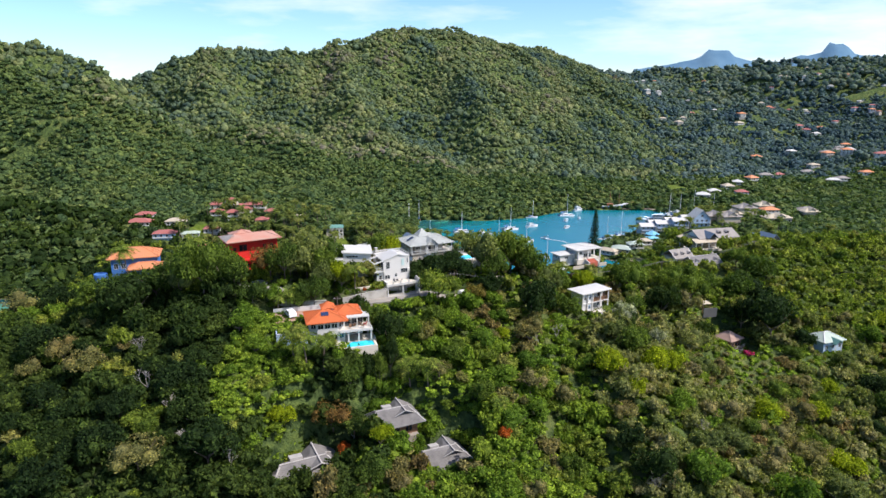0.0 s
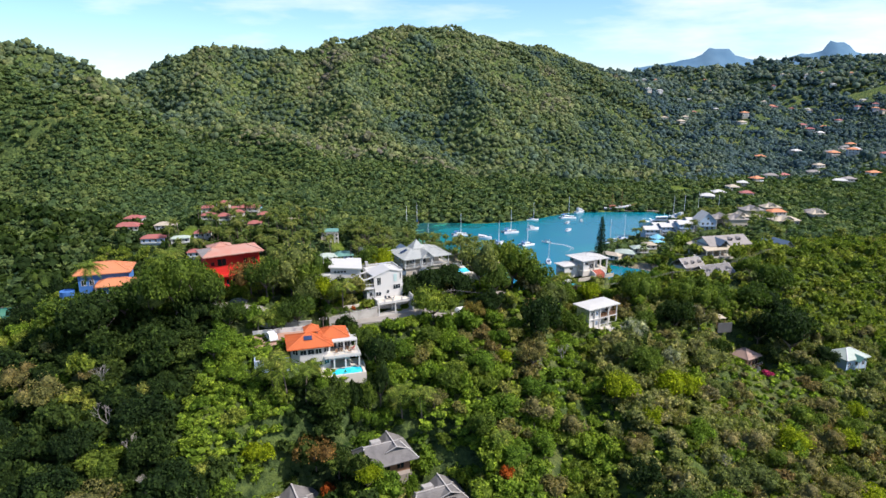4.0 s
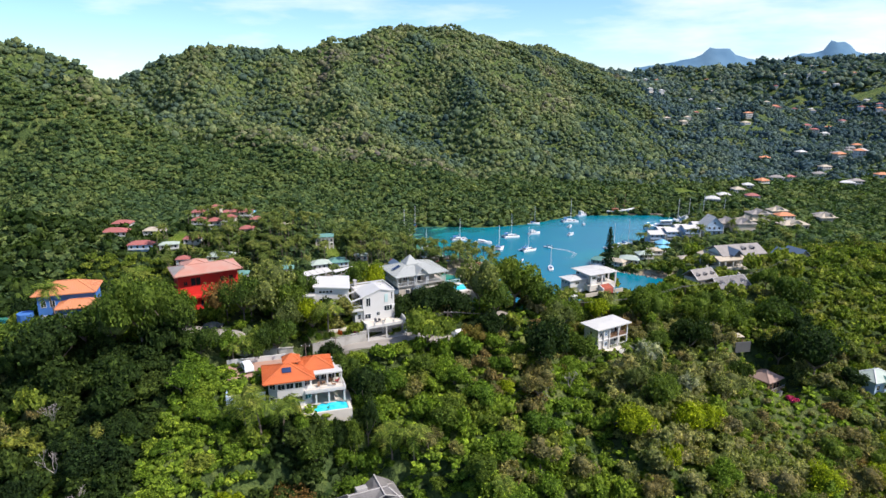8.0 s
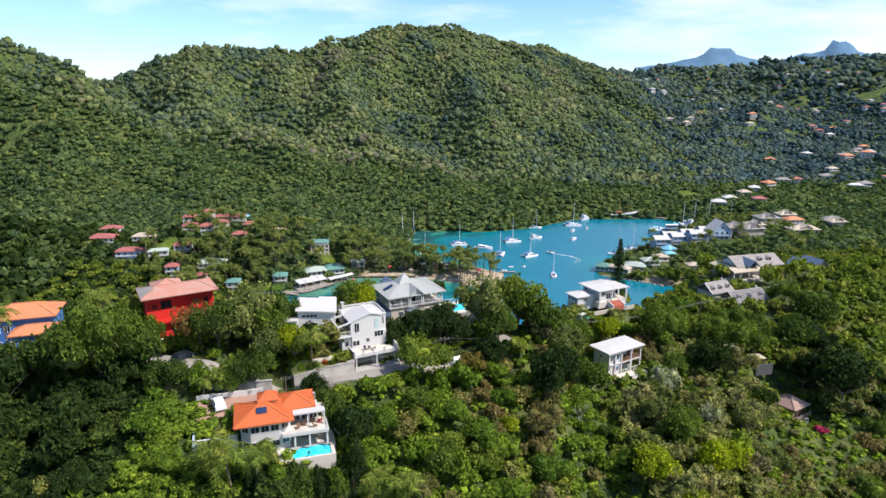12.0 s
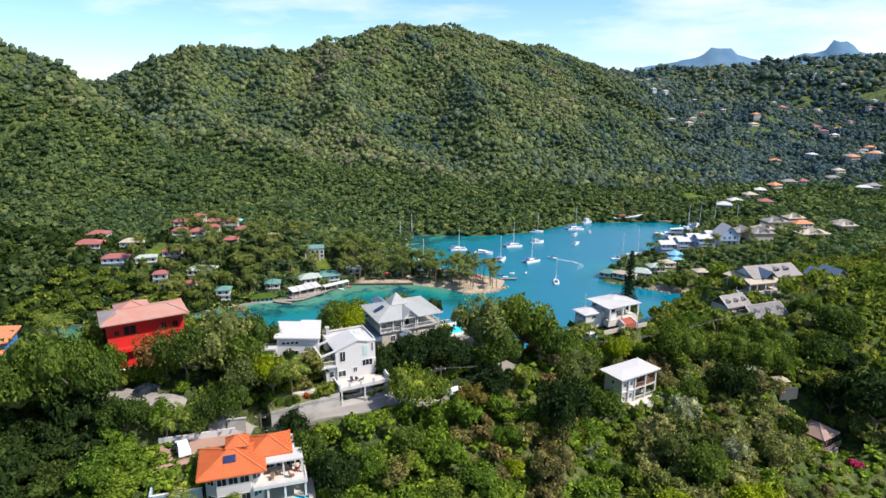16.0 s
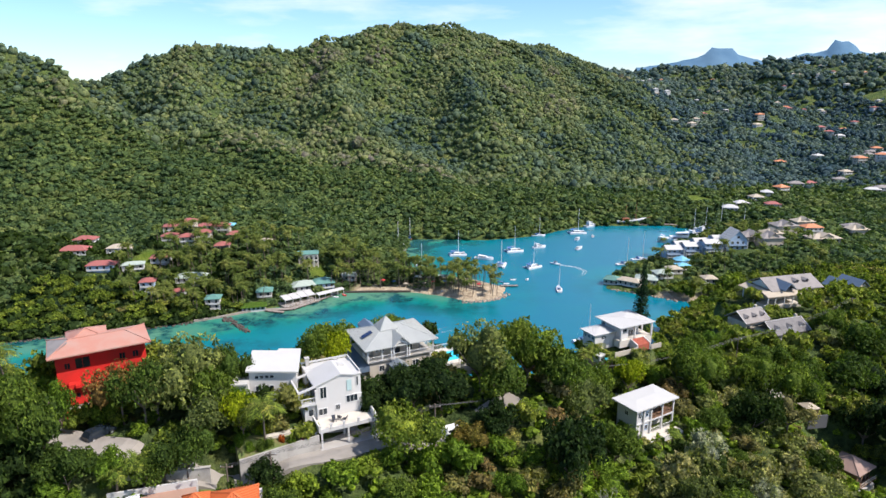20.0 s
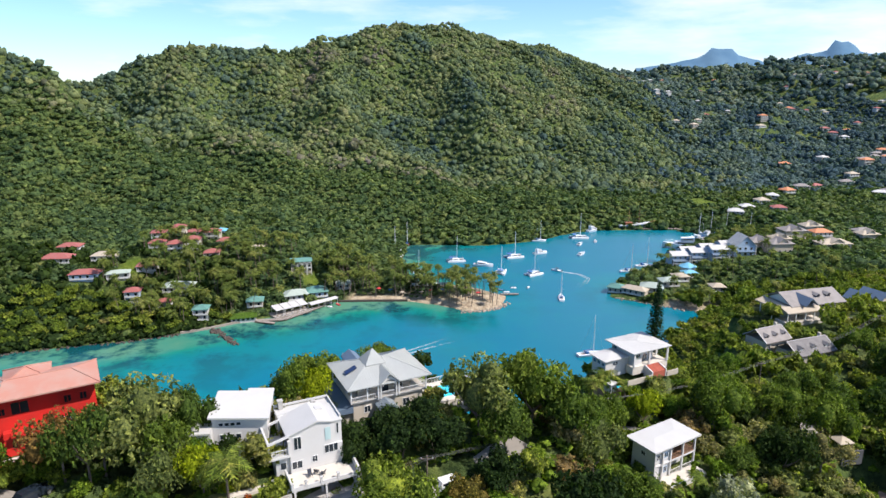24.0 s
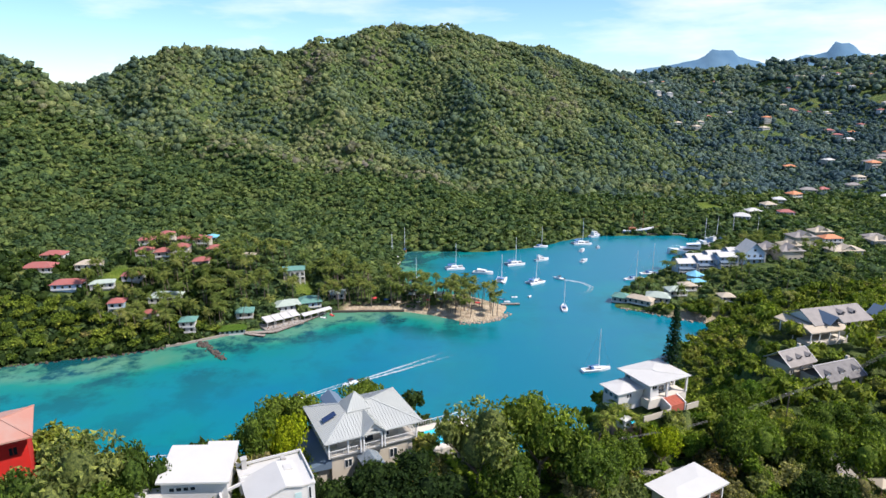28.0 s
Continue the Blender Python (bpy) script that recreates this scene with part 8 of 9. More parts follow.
def knobbly(r, sprays):
    """A far crown: one uneven dome of lobes with a few sprays that break its outline."""
    v = ICO1_V * (1 + r.uniform(-0.30, 0.34, (12, 1))) * np.array((0.92, 0.92, 0.86))
    c, o = blob_points(r, sprays, [(0, 0, 0.15, 0.85, 0.85, 0.75)])
    lv, lf = leaf_quads(r, c, o, 0.66, 0.6, 1.2, 0.1)
    return np.concatenate([v, lv]), np.concatenate([ICO1_F, lf + 12])


SHAPES_NEAR = [crown_shape(np.random.RandomState(20 + i), 250, 0.19, 1.0, (0.62, 0.8, 0.95, 0.7)[i % 4], 9) for i in range(6)]
SHAPES_MID = [crown_shape(np.random.RandomState(40 + i), 85, 0.32, 1.0, 0.8, 5, 1) for i in range(6)]
SHAPES_FAR = [ragged(np.random.RandomState(60 + i), 20, 0.66) for i in range(8)]
SHAPES_FAR2 = [knobbly(np.random.RandomState(80 + i), 8) for i in range(10)]

# Views that stay open: x, y, the way out, how far. Only low growth stands there.
OPEN_VIEWS = [(93, 190, -0.54, -0.84, 30), (97, 183, -0.54, -0.84, 24), (128, 194, -0.62, -0.78, 24), (90, 203, -0.54, -0.84, 12), (47, 187, -0.35, -0.94, 9), (-16, 158, -0.2, -0.98, 6), (46, 186, -0.35, -0.94, 14), (-48, 158, 0.51, -0.86, 13)]


def low_growth(px, py):
    low = np.zeros(np.shape(px), bool)
    for x, y, ax, ay, far in OPEN_VIEWS:
        along_ = (px - x) * ax + (py - y) * ay
        across = np.abs((px - x) * ay - (py - y) * ax)
        low |= (along_ > -2) & (along_ < far) & (across < 5.5)
    return low


# Low growth that hides the soil.
TUFTS = [ragged(np.random.RandomState(100 + i), 13, 0.62, 2) for i in range(6)]
px, py, r = jittered(-170, 190, 84, 212, 2.7, 13)
ok = in_view(px, py) & free_of_things(px, py, -0.3, FOOT) & (shore(px, py) > 3)
px, py = px[ok], py[ok]
size = r.uniform(0.8, 1.7, len(px))
steep_x, steep_y, r2 = jittered(-60, 20, 100, 146, 1.7, 14)
ok = free_of_things(steep_x, steep_y, 0.2, FOOT)
px, py = np.concatenate([px, steep_x[ok]]), np.concatenate([py, steep_y[ok]])
size = np.concatenate([size, r2.uniform(0.9, 1.7, int(ok.sum()))])
# Where shade lies on the slope, it is put into darker leaves.
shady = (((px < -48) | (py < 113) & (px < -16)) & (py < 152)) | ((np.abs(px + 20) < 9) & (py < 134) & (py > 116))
for m, name, label, mat in ((~shady, "undergrowth", "low green undergrowth and creepers on the slopes", LEAF_BRIGHT), (shady, "dark_undergrowth", "low undergrowth with the slope's shade put into its dark leaves", LEAF_DARK)):
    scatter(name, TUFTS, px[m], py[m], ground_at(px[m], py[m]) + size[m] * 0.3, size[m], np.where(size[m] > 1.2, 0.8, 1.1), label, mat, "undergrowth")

# Thicket on the ridge under the flight, by kind of leaf.
px, py, r = jittered(-170, 190, 84, 210, 3.8, 3)
ok = in_view(px, py) & free_of_things(px, py, 0.2) & (shore(px, py) > 3)
px, py = px[ok], py[ok]
patch = waves(px, py, 46, 9) + 0.5 * waves(px, py, 17, 12) + r.normal(0, 0.35, len(px))
kind = np.where(patch > 0.75, 3, np.where(patch > 0.15, 1, np.where(patch < -0.8, 2, 0)))
kind = np.where((px < -30) & (kind == 3), 0, kind)
kind = np.where((px > -48) & (px < -31) & (py < 143) & (py > 113), np.where(r.uniform(size=len(px)) < 0.85, 1, 0), kind)
kind = np.where((px > 30 + 0.06 * py) & (r.uniform(size=len(px)) < 0.75), np.where(patch > 1.1, 3, 4), kind)
kind = np.where((np.abs(px - 10) < 26) & (py < 165) & (kind != 3), np.where(r.uniform(size=len(px)) < 0.7, 1, 0), kind)
# Dark leaves stand in for shade on the left slope and round the bungalows.
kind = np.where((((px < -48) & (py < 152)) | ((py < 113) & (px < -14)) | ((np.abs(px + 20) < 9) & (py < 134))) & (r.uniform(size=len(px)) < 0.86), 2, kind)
size_cap = np.where((px > -48) & (px < -31) & (py < 143) & (py > 113), 0.75, 1.0)
size = r.uniform(1.3, 3.6, len(px)) * np.where(kind == 2, 1.15, 1.0) * np.where(low_growth(px, py), 0.42, 1.0) * size_cap
tall = r.uniform(0.8, 1.6, len(px))
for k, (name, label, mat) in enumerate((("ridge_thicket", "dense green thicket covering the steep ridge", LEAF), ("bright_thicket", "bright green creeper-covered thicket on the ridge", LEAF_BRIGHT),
                                        ("dark_thicket", "dark green thicket, in part darkened to stand for slope shade", LEAF_DARK), ("dry_thicket", "greyish half-dry thicket on the slope", LEAF_DRY), ("olive_thicket", "pale olive thicket on the sunny slope", LEAF_OLIVE))):
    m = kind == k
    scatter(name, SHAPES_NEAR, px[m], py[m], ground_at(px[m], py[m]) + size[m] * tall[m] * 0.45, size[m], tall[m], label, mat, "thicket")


# Single trees: a trunk that forks into limbs, and a crown of leaf sprays.
def tree_kind(name, label, mat, seed, flat, leaves, leaf, count, low):
    """One tree of height 1 and crown radius 1, to be copied at its true size."""
    r = np.random.RandomState(seed)
    t = thing(name, label, "tree", 0, 0, 0)
    s = Shape().tube((0, 0, -0.15), (0.02, 0.01, low), 0.045, 0.03, 7)
    for i in range(5):
        a = 6.28 * i / 5 + r.uniform(-0.4, 0.4)
        q = (0.45 * math.cos(a), 0.45 * math.sin(a), low + 0.22)
        s.tube((0.02, 0.01, low - 0.04), q, 0.022, 0.012, 5).tube(q, (q[0] * 1.5, q[1] * 1.5, low + 0.36), 0.012, 0.006, 4)
    part("trunk", s, BARK, t)
    v, f = crown_shape(r, leaves, leaf, 1.0, flat, count, 4)
    lo, hi = v[:, 2].min(), v[:, 2].max()
    v[:, 2] = low + 0.02 + (v[:, 2] - lo) / (hi - lo) * (1 - low)
    part("crown", mesh_of("crown", v, f), mat, t).data.materials.append(mat)
    return t


KINDS = {
    "round": [tree_kind("tree", "broad green tree with a rounded crown", LEAF, 201 + i, 0.85, 1102, 0.100, 16, 0.24) for i in range(4)],
    "dark": [tree_kind("tree", "dark green tree with a heavy crown", LEAF_DARK, 211 + i, 0.9, 1102, 0.100, 15, 0.22) for i in range(3)],
    "flat": [tree_kind("tree", "feathery flat-topped tree with spreading limbs", LEAF, 221 + i, 0.5, 1189, 0.080, 18, 0.34) for i in range(3)],
    "bright": [tree_kind("tree", "fresh bright green tree", LEAF_BRIGHT, 231 + i, 0.85, 1015, 0.100, 14, 0.24) for i in range(2)],
    "yellow": [tree_kind("tree", "yellow-green tree in new leaf", LEAF_YELLOW, 241 + i, 0.9, 899, 0.096, 13, 0.24) for i in range(2)],
    "olive": [tree_kind("tree", "pale olive-green tree with a loose crown", LEAF_OLIVE, 281 + i, 0.8, 1015, 0.092, 15, 0.28) for i in range(3)],
    "dry": [tree_kind("tree", "greyish thin-leaved tree with visible limbs", LEAF_DRY, 251 + i, 0.7, 667, 0.080, 14, 0.36) for i in range(2)],
    "silver": [tree_kind("tree", "tree with silvery white-backed leaves", LEAF_SILVER, 291, 0.75, 620, 0.10, 14, 0.26)],
    "rust": [tree_kind("tree", "rust-tinged thin-leaved tree with pale limbs", LEAF_RUST, 256 + i, 0.65, 667, 0.080, 14, 0.40) for i in range(2)],
    "red": [tree_kind("flowering_tree", "low tree covered in orange-red blossom", LEAF_RED, 261, 0.7, 609, 0.104, 9, 0.25)],
    "pink": [tree_kind("bougainvillea", "pink bougainvillea bush in full flower", LEAF_PINK, 271, 0.8, 377, 0.136, 7, 0.12)],
}
PLACED = []
used = set()


def plant(kind, x, y, tall, radius, turn):
    """Puts a tree of a kind on the ground, the first one being the model itself."""
    proto = KINDS[kind][int(turn * 7) % len(KINDS[kind])]
    m = pose(x, y, gz(x, y) - 0.1, 0, 0, turn) @ Matrix.Diagonal((radius, radius, tall, 1))
    if proto.name not in used:
        used.add(proto.name)
        proto.matrix_basis = m
    else:
        copy_thing(proto, m @ Matrix.Diagonal((*[1 / q for q in proto.scale], 1)))
    PLACED.append((x, y, radius))


rt = random.Random(31)
# kind, x, y, height, crown radius
for kind, x, y, tall, rad in [
        ("flat", -58.5, 147.6, 16.0, 7.4), ("flat", -53.2, 148.4, 13.5, 6.0), ("olive", -65.0, 149.0, 13.0, 6.4), ("flat", -71.5, 150.5, 11.5, 6.2), ("round", -51.5, 149.5, 11.0, 4.6), ("olive", -36.6, 164.0, 15.5, 7.0), ("olive", -31.5, 158.5, 9.5, 4.6), ("round", -33.0, 161.0, 12.0, 4.8), ("flat", -41.5, 159.5, 11.5, 4.6), ("yellow", -26.6, 159.6, 8.6, 3.4),
        ("dark", -21.8, 152.6, 6.2, 3.0), ("dark", -13.2, 140.8, 10.5, 4.4), ("flat", -1.0, 158.6, 9.5, 5.6), ("dark", 25.0, 161.5, 12.5, 5.8), ("olive", 30.4, 178.0, 12.0, 5.6), ("round", 36.0, 174.0, 9.5, 4.6), ("round", 37.5, 198.0, 10.5, 4.4),
        ("dark", -75.0, 143.0, 12.5, 7.0), ("round", -86.0, 150.0, 11.0, 6.0), ("round", -46.5, 146.6, 7.5, 3.6), ("flat", -32.5, 152.0, 9.0, 4.2), ("round", -36.5, 150.0, 7.0, 3.4), ("flat", 62.5, 205.0, 13.5, 6.6),
        ("dark", 107.0, 193.0, 15.0, 8.0), ("dark", 101.5, 201.5, 13.5, 6.0), ("flat", 84.0, 203.0, 12.0, 6.0), ("round", 120.0, 232.0, 13.5, 7.0), ("round", 105.0, 214.0, 12.5, 6.4), ("silver", 54.0, 175.5, 8.6, 4.2), ("silver", 61.0, 168.0, 7.0, 3.0), ("yellow", 55.5, 150.5, 9.6, 4.4), ("yellow", 60.5, 154.0, 8.4, 3.6),
        ("round", 32.5, 191.5, 9.5, 4.0), ("dry", 28.0, 136.5, 7.5, 4.4), ("rust", -23.5, 122.5, 9.4, 4.4), ("yellow", -34.0, 121.0, 6.2, 3.2), ("red", -19.4, 117.5, 5.0, 2.4), ("red", 13.5, 119.5, 4.4, 2.2),
        ("olive", 11.2, 176.5, 14.4, 6.2), ("round", 20.2, 180.0, 13.4, 6.0), ("round", 25.5, 176.0, 11.0, 5.0), ("round", 15.0, 172.5, 9.0, 4.2), ("flat", 27.5, 185.5, 12.0, 5.0), ("yellow", -15.4, 177.0, 10.4, 3.6), ("round", -19.0, 177.6, 11.0, 3.8), ("yellow", -13.0, 175.4, 7.4, 2.6),
        ("dark", -3.2, 171.4, 8.6, 4.4), ("dark", 2.5, 172.6, 6.6, 3.8), ("bright", 46.5, 209.5, 6.0, 2.6), ("bright", 50.4, 209.0, 5.6, 2.4), ("bright", 59.5, 215.0, 6.0, 3.0), ("red", 52.0, 211.0, 3.0, 1.6), ("bright", 54.5, 207.5, 6.0, 2.8), ("round", 41.0, 208.5, 7.5, 3.4), ("bright", 57.5, 211.0, 4.6, 2.4), ("round", 44.0, 206.0, 6.0, 3.0), ("bright", 90.0, 236.0, 4.0, 2.6), ("olive", 84.0, 238.0, 7.0, 3.6), ("bright", 104.0, 235.5, 3.6, 2.4), ("round", 100.0, 230.0, 5.0, 3.2), ("bright", 114.0, 250.0, 4.0, 2.6), ("bright", -61.5, 158.2, 9.0, 2.6), ("flat", -82.0, 153.5, 9.5, 5.0), ("round", -72.0, 157.0, 9.5, 4.2), ("bright", -27.8, 162.6, 6.5, 2.4), ("flat", -31.0, 166.5, 11.0, 4.2), ("rust", 9.0, 163.0, 6.4, 3.6), ("dark", 13.5, 165.5, 8.0, 4.0), ("round", -17.4, 144.5, 8.0, 3.6),
        ("yellow", 47.5, 205, 8.5, 3.8), ("flat", 77, 207, 10.5, 5.4), ("round", 86, 216, 10, 5.0), ("dry", 79, 194, 9.5, 5.0), ("dark", 113, 216, 11, 5.6), ("round", 92, 212, 10, 4.6), ("flat", 118, 245, 9, 5.0), ("round", 69, 212, 9, 4.4),
        ("red", 38.5, 211.5, 3.8, 2.8), ("red", 62.5, 224, 4.4, 3.2), ("pink", 119.5, 252.5, 3.4, 2.4), ("pink", 93.0, 178.2, 2.4, 1.7), ("pink", -15.6, 160.4, 2.6, 1.0), ("yellow", -12.5, 115.0, 5.6, 2.6), ("bright", -41.8, 149.0, 6, 2.6),
        ("round", 70, 226, 10, 5.0), ("bright", 78, 232, 9, 4.4), ("bright", 66, 236, 9, 4.4), ("round", 58, 231, 9, 4.2), ("bright", -41.5, 131.0, 5.0, 3.2), ("bright", -46.5, 136.0, 6.5, 4.0), ("round", -20.5, 128.5, 6.5, 3.4), ("bright", -15.0, 129.5, 5.4, 3.0), ("bright", -22.8, 131.2, 5.2, 2.4), ("round", -19.6, 131.6, 5.4, 2.4), ("bright", -16.4, 132.2, 5.6, 2.4), ("bright", -13.2, 133.4, 5.6, 2.4), ("round", -26.0, 133.0, 5.2, 2.2), ("bright", -11.5, 121.5, 4.2, 2.4), ("bright", -7.5, 121.0, 4.4, 2.2), ("yellow", -4.0, 117.0, 4.0, 2.2), ("bright", 2.5, 114.5, 4.0, 2.4), ("round", -20.0, 110.5, 4.6, 2.6), ("bright", -31.0, 107.0, 4.4, 2.4),
        ("bright", 4.5, 150.0, 6.0, 4.2), ("bright", 10.5, 146.0, 6.0, 4.4), ("round", 3.0, 140.0, 6.0, 4.2), ("bright", 14.5, 135.0, 6.0, 4.2), ("round", -2.0, 150.5, 6.5, 3.6), ("bright", 16.0, 124.0, 5.6, 4.0)]:
    plant(kind, x, y, tall, rad, rt.uniform(0, 360))
for kind, x, y, top, rad in [("dark", -23.0, 131.6, 57.4, 2.4), ("round", -20.0, 132.2, 57.4, 2.2), ("dark", -17.2, 132.8, 57.5, 2.2), ("round", -14.4, 133.6, 57.4, 2.2), ("dark", -12.0, 136.0, 60.4, 2.8), ("dark", -26.0, 131.4, 58.0, 2.2),
                             ("bright", -13.5, 121.6, 44.2, 2.4), ("round", -9.5, 120.8, 44.0, 2.4), ("bright", -5.5, 121.0, 44.0, 2.2), ("bright", -3.0, 115.4, 37.0, 2.4), ("round", 2.0, 114.2, 37.0, 2.4), ("bright", 6.5, 115.0, 37.5, 2.2),
                             ("bright", -25.0, 156.6, 64.6, 1.1), ("round", -22.6, 157.0, 65.0, 1.3), ("red", -20.4, 158.6, 64.6, 0.8), ("bright", -18.8, 158.2, 64.9, 0.9), ("pink", -17.0, 159.0, 65.0, 0.8), ("bright", -26.5, 157.8, 65.4, 1.2), ("yellow", -23.6, 159.8, 65.2, 1.0), ("dark", -6.8, 168.4, 69.5, 3.6), ("dark", -9.6, 171.6, 69.0, 3.2), ("rust", -45.5, 160.6, 75.5, 4.6), ("bright", -53.5, 158.0, 74.0, 2.4), ("olive", -40.5, 161.5, 76.0, 5.0), ("dark", -0.6, 169.5, 70.5, 4.8), ("dark", 4.2, 170.8, 70.5, 4.8)]:
    plant(kind, x, y, max(3.0, top - gz(x, y)), rad, rt.uniform(0, 360))
tries = 0
while len(PLACED) < 345 and tries < 6000:
    tries += 1
    y = rt.uniform(88, 216)
    x = rt.uniform(-0.74 * y - 8, 0.74 * y + 8)
    rad = rt.uniform(2.4, 5.8)
    spot = np.array([x]), np.array([y])
    if any((x - a) ** 2 + (y - b) ** 2 < (0.70 * (rad + c)) ** 2 for a, b, c in PLACED) or not free_of_things(*spot, rad * 0.75)[0] or low_growth(*spot)[0] or shore(*spot)[0] < 6:
        continue
    if abs(x - 10) < 22 and y < 165:
        kind, rad = rt.choice(("bright", "bright", "round", "dry", "yellow")), rad * 0.8
    elif x > 40:
        kind = rt.choice(("olive", "flat", "olive", "dry", "round", "bright", "yellow", "olive", "dark"))
    elif -48 < x < -31 and 113 < y < 143:
        kind, rad = rt.choice(("bright", "bright", "round")), rad * 0.6
    elif x < -38:
        # Mostly dark kinds, their leaf colour standing in for the slope's shade.
        kind = rt.choice(("round", "dark", "dark", "dark", "dark", "dark", "dry"))
    else:
        kind = rt.choice(("round", "bright", "bright", "flat", "dry", "round", "yellow", "dark"))
    plant(kind, x, y, rt.uniform(1.35, 1.95) * rad, rad, rt.uniform(0, 360))


# Bare trees: forking grey twigs.
def bare_tree(x, y, tall, seed):
    r = random.Random(seed)
    t = thing("bare_tree", "leafless grey tree with fine forking twigs", "tree", x, y, gz(x, y) - 0.2, r.uniform(0, 360), "bare trees")
    s = Shape()

    def fork(a, way, length, rad, depth):
        b = a + way * length
        s.tube(a, b, rad, rad * 0.62, 5 if depth > 1 else 3)
        if depth:
            for _ in range(3 if depth > 1 else 4):
                w = (way + Vector((r.uniform(-0.8, 0.8), r.uniform(-0.8, 0.8), r.uniform(-0.1, 0.55)))).normalized()
                fork(b, w, length * r.uniform(0.55, 0.8), rad * 0.6, depth - 1)
    fork(Vector((0, 0, 0)), Vector((0, 0, 1)), tall * 0.3, 0.13, 4)
    part("crown", s, BARE_WOOD, t, "bare forking twigs")


for i, (x, y, tall) in enumerate([(-53, 112, 8), (-60, 118, 8), (-48, 106, 7), (-66, 128, 8), (31, 160, 7), (-39, 103, 7), (44, 112, 7), (60, 130, 7), (-6, 162.5, 5), (24, 150, 6)]):
    bare_tree(x, y, tall, 300 + i)


# Palms: a leaning ringed trunk and a head of arching fronds.
def frond_mesh(seed, length=1.0, droop=0.75, pairs=13):
    r = np.random.RandomState(seed)
    v, f = [], []
    last = None
    for i in range(pairs + 1):
        u = i / pairs
        c = np.array((length * (u - 0.18 * u * u), 0, length * (0.42 * u - droop * u * u)))
        if i:
            w = 0.38 * length * math.sin(math.pi * min(0.97, 0.16 + 0.82 * u)) ** 0.7
            for sy in (-1, 1):
                k = len(v)
                tip = c + np.array((0.12 * length, sy * w, -0.30 * w - r.uniform(0, 0.10) * length))
                v += [tuple(last), tuple(c), tuple(tip)]
                f.append((k, k + 1, k + 2))
        last = c
    return mesh_of("frond", v, f, False, [("tint", r.uniform(0.2, 0.8, len(v)))])


FRONDS = [frond_mesh(401, 1, 0.55), frond_mesh(402, 1, 0.8), frond_mesh(403, 1, 1.05)]
for me in FRONDS:
    me.materials.append(PALM_LEAF)


def head_mesh(seed, fronds):
    """A whole palm head in one mesh, for palms far off."""
    r = np.random.RandomState(seed)
    vs, fs, n = [], [], 0
    for i in range(fronds):
        src = FRONDS[i % 3]
        v = np.array([p.co[:] for p in src.vertices])
        f = np.array([p.vertices[:] for p in src.polygons])
        a, tilt, k = 6.28 * i / fronds + r.uniform(-0.2, 0.2), r.uniform(-0.5, 0.6), r.uniform(0.8, 1.1)
        x, z = v[:, 0] * math.cos(tilt) - v[:, 2] * math.sin(tilt), v[:, 0] * math.sin(tilt) + v[:, 2] * math.cos(tilt)
        vs.append(np.stack([x * math.cos(a) - v[:, 1] * math.sin(a), x * math.sin(a) + v[:, 1] * math.cos(a), z], 1) * k)
        fs.append(f + n)
        n += len(v)
    me = mesh_of("crown", np.concatenate(vs), np.concatenate(fs), False, [("tint", r.uniform(0.1, 0.9, n))])
    me.materials.append(PALM_LEAF)
    return me


def palm_trunk(tall, lean, thick=0.16):
    s = Shape()
    pts = [Vector((lean * (i / 6) ** 2, 0, tall * i / 6)) for i in range(7)]
    for i, (a, b) in enumerate(zip(pts, pts[1:])):
        s.tube(a - Vector((0, 0, 0.5 if i == 0 else 0)), b, thick * (1.25 - 0.09 * i), thick * (1.16 - 0.09 * i), 7)
    return s


def palm(x, y, tall, spread_, seed, label="coconut palm with drooping green and straw fronds"):
    r = random.Random(seed)
    p = thing("palm_tree", label, "palm", x, y, gz(x, y), r.uniform(0, 360), "palms by the villas")
    lean = r.uniform(0.1, 0.12) * tall
    part("trunk", palm_trunk(tall, lean), BARK, p)
    n = 15
    for i in range(n):
        f = part("frond", FRONDS[i % 3], PALM_LEAF, p)
        f.matrix_local = pose(lean, 0, tall, 0, r.uniform(-35, 25), 360 / n * i * 2 + r.uniform(-9, 9)) @ Matrix.Scale(spread_ * r.uniform(0.85, 1.1), 4)


for i, (x, y, tall, sp_) in enumerate([(-23.0, 158.6, 8.4, 4.4), (-38.0, 150.0, 5.5, 2.8), (-35.5, 151.2, 5.0, 2.6), (-40.5, 147.5, 4.6, 2.6), (-29.7, 128.4, 9.0, 4.4), (-26.4, 130.0, 7.6, 4.0), (-33.0, 130.0, 8.2, 4.2), (-7.4, 134.6, 7.4, 4.2),
                                           (-3.2, 133.4, 6.8, 4.2), (-81.5, 158.0, 13.5, 4.0), (-65.3, 164.5, 12.0, 3.8), (-69.5, 166.0, 11.0, 3.6), (39.5, 212.5, 11.0, 3.2), (36.0, 208.0, 11.0, 3.2), (45.0, 210.0, 6.0, 2.4), (33.5, 212, 8, 3.0), (50.5, 209, 5.5, 2.2),
                                           (-18.5, 119.5, 4.8, 2.4), (-15.0, 117.5, 4.2, 2.4), (13.0, 126, 5, 2.6), (50, 183.5, 3.6, 2.2), (-60, 155.5, 6.5, 2.8)]):
    palm(x, y, tall, sp_, 500 + i)

HEADS = [head_mesh(601 + i, 17) for i in range(4)]
for me in HEADS:
    me.materials[0] = PALM_FAR
TRUNKS = [palm_trunk(1.0, 0.10 + 0.05 * i, 0.013).mesh("trunk", BARK) for i in range(3)]
rp = random.Random(77)


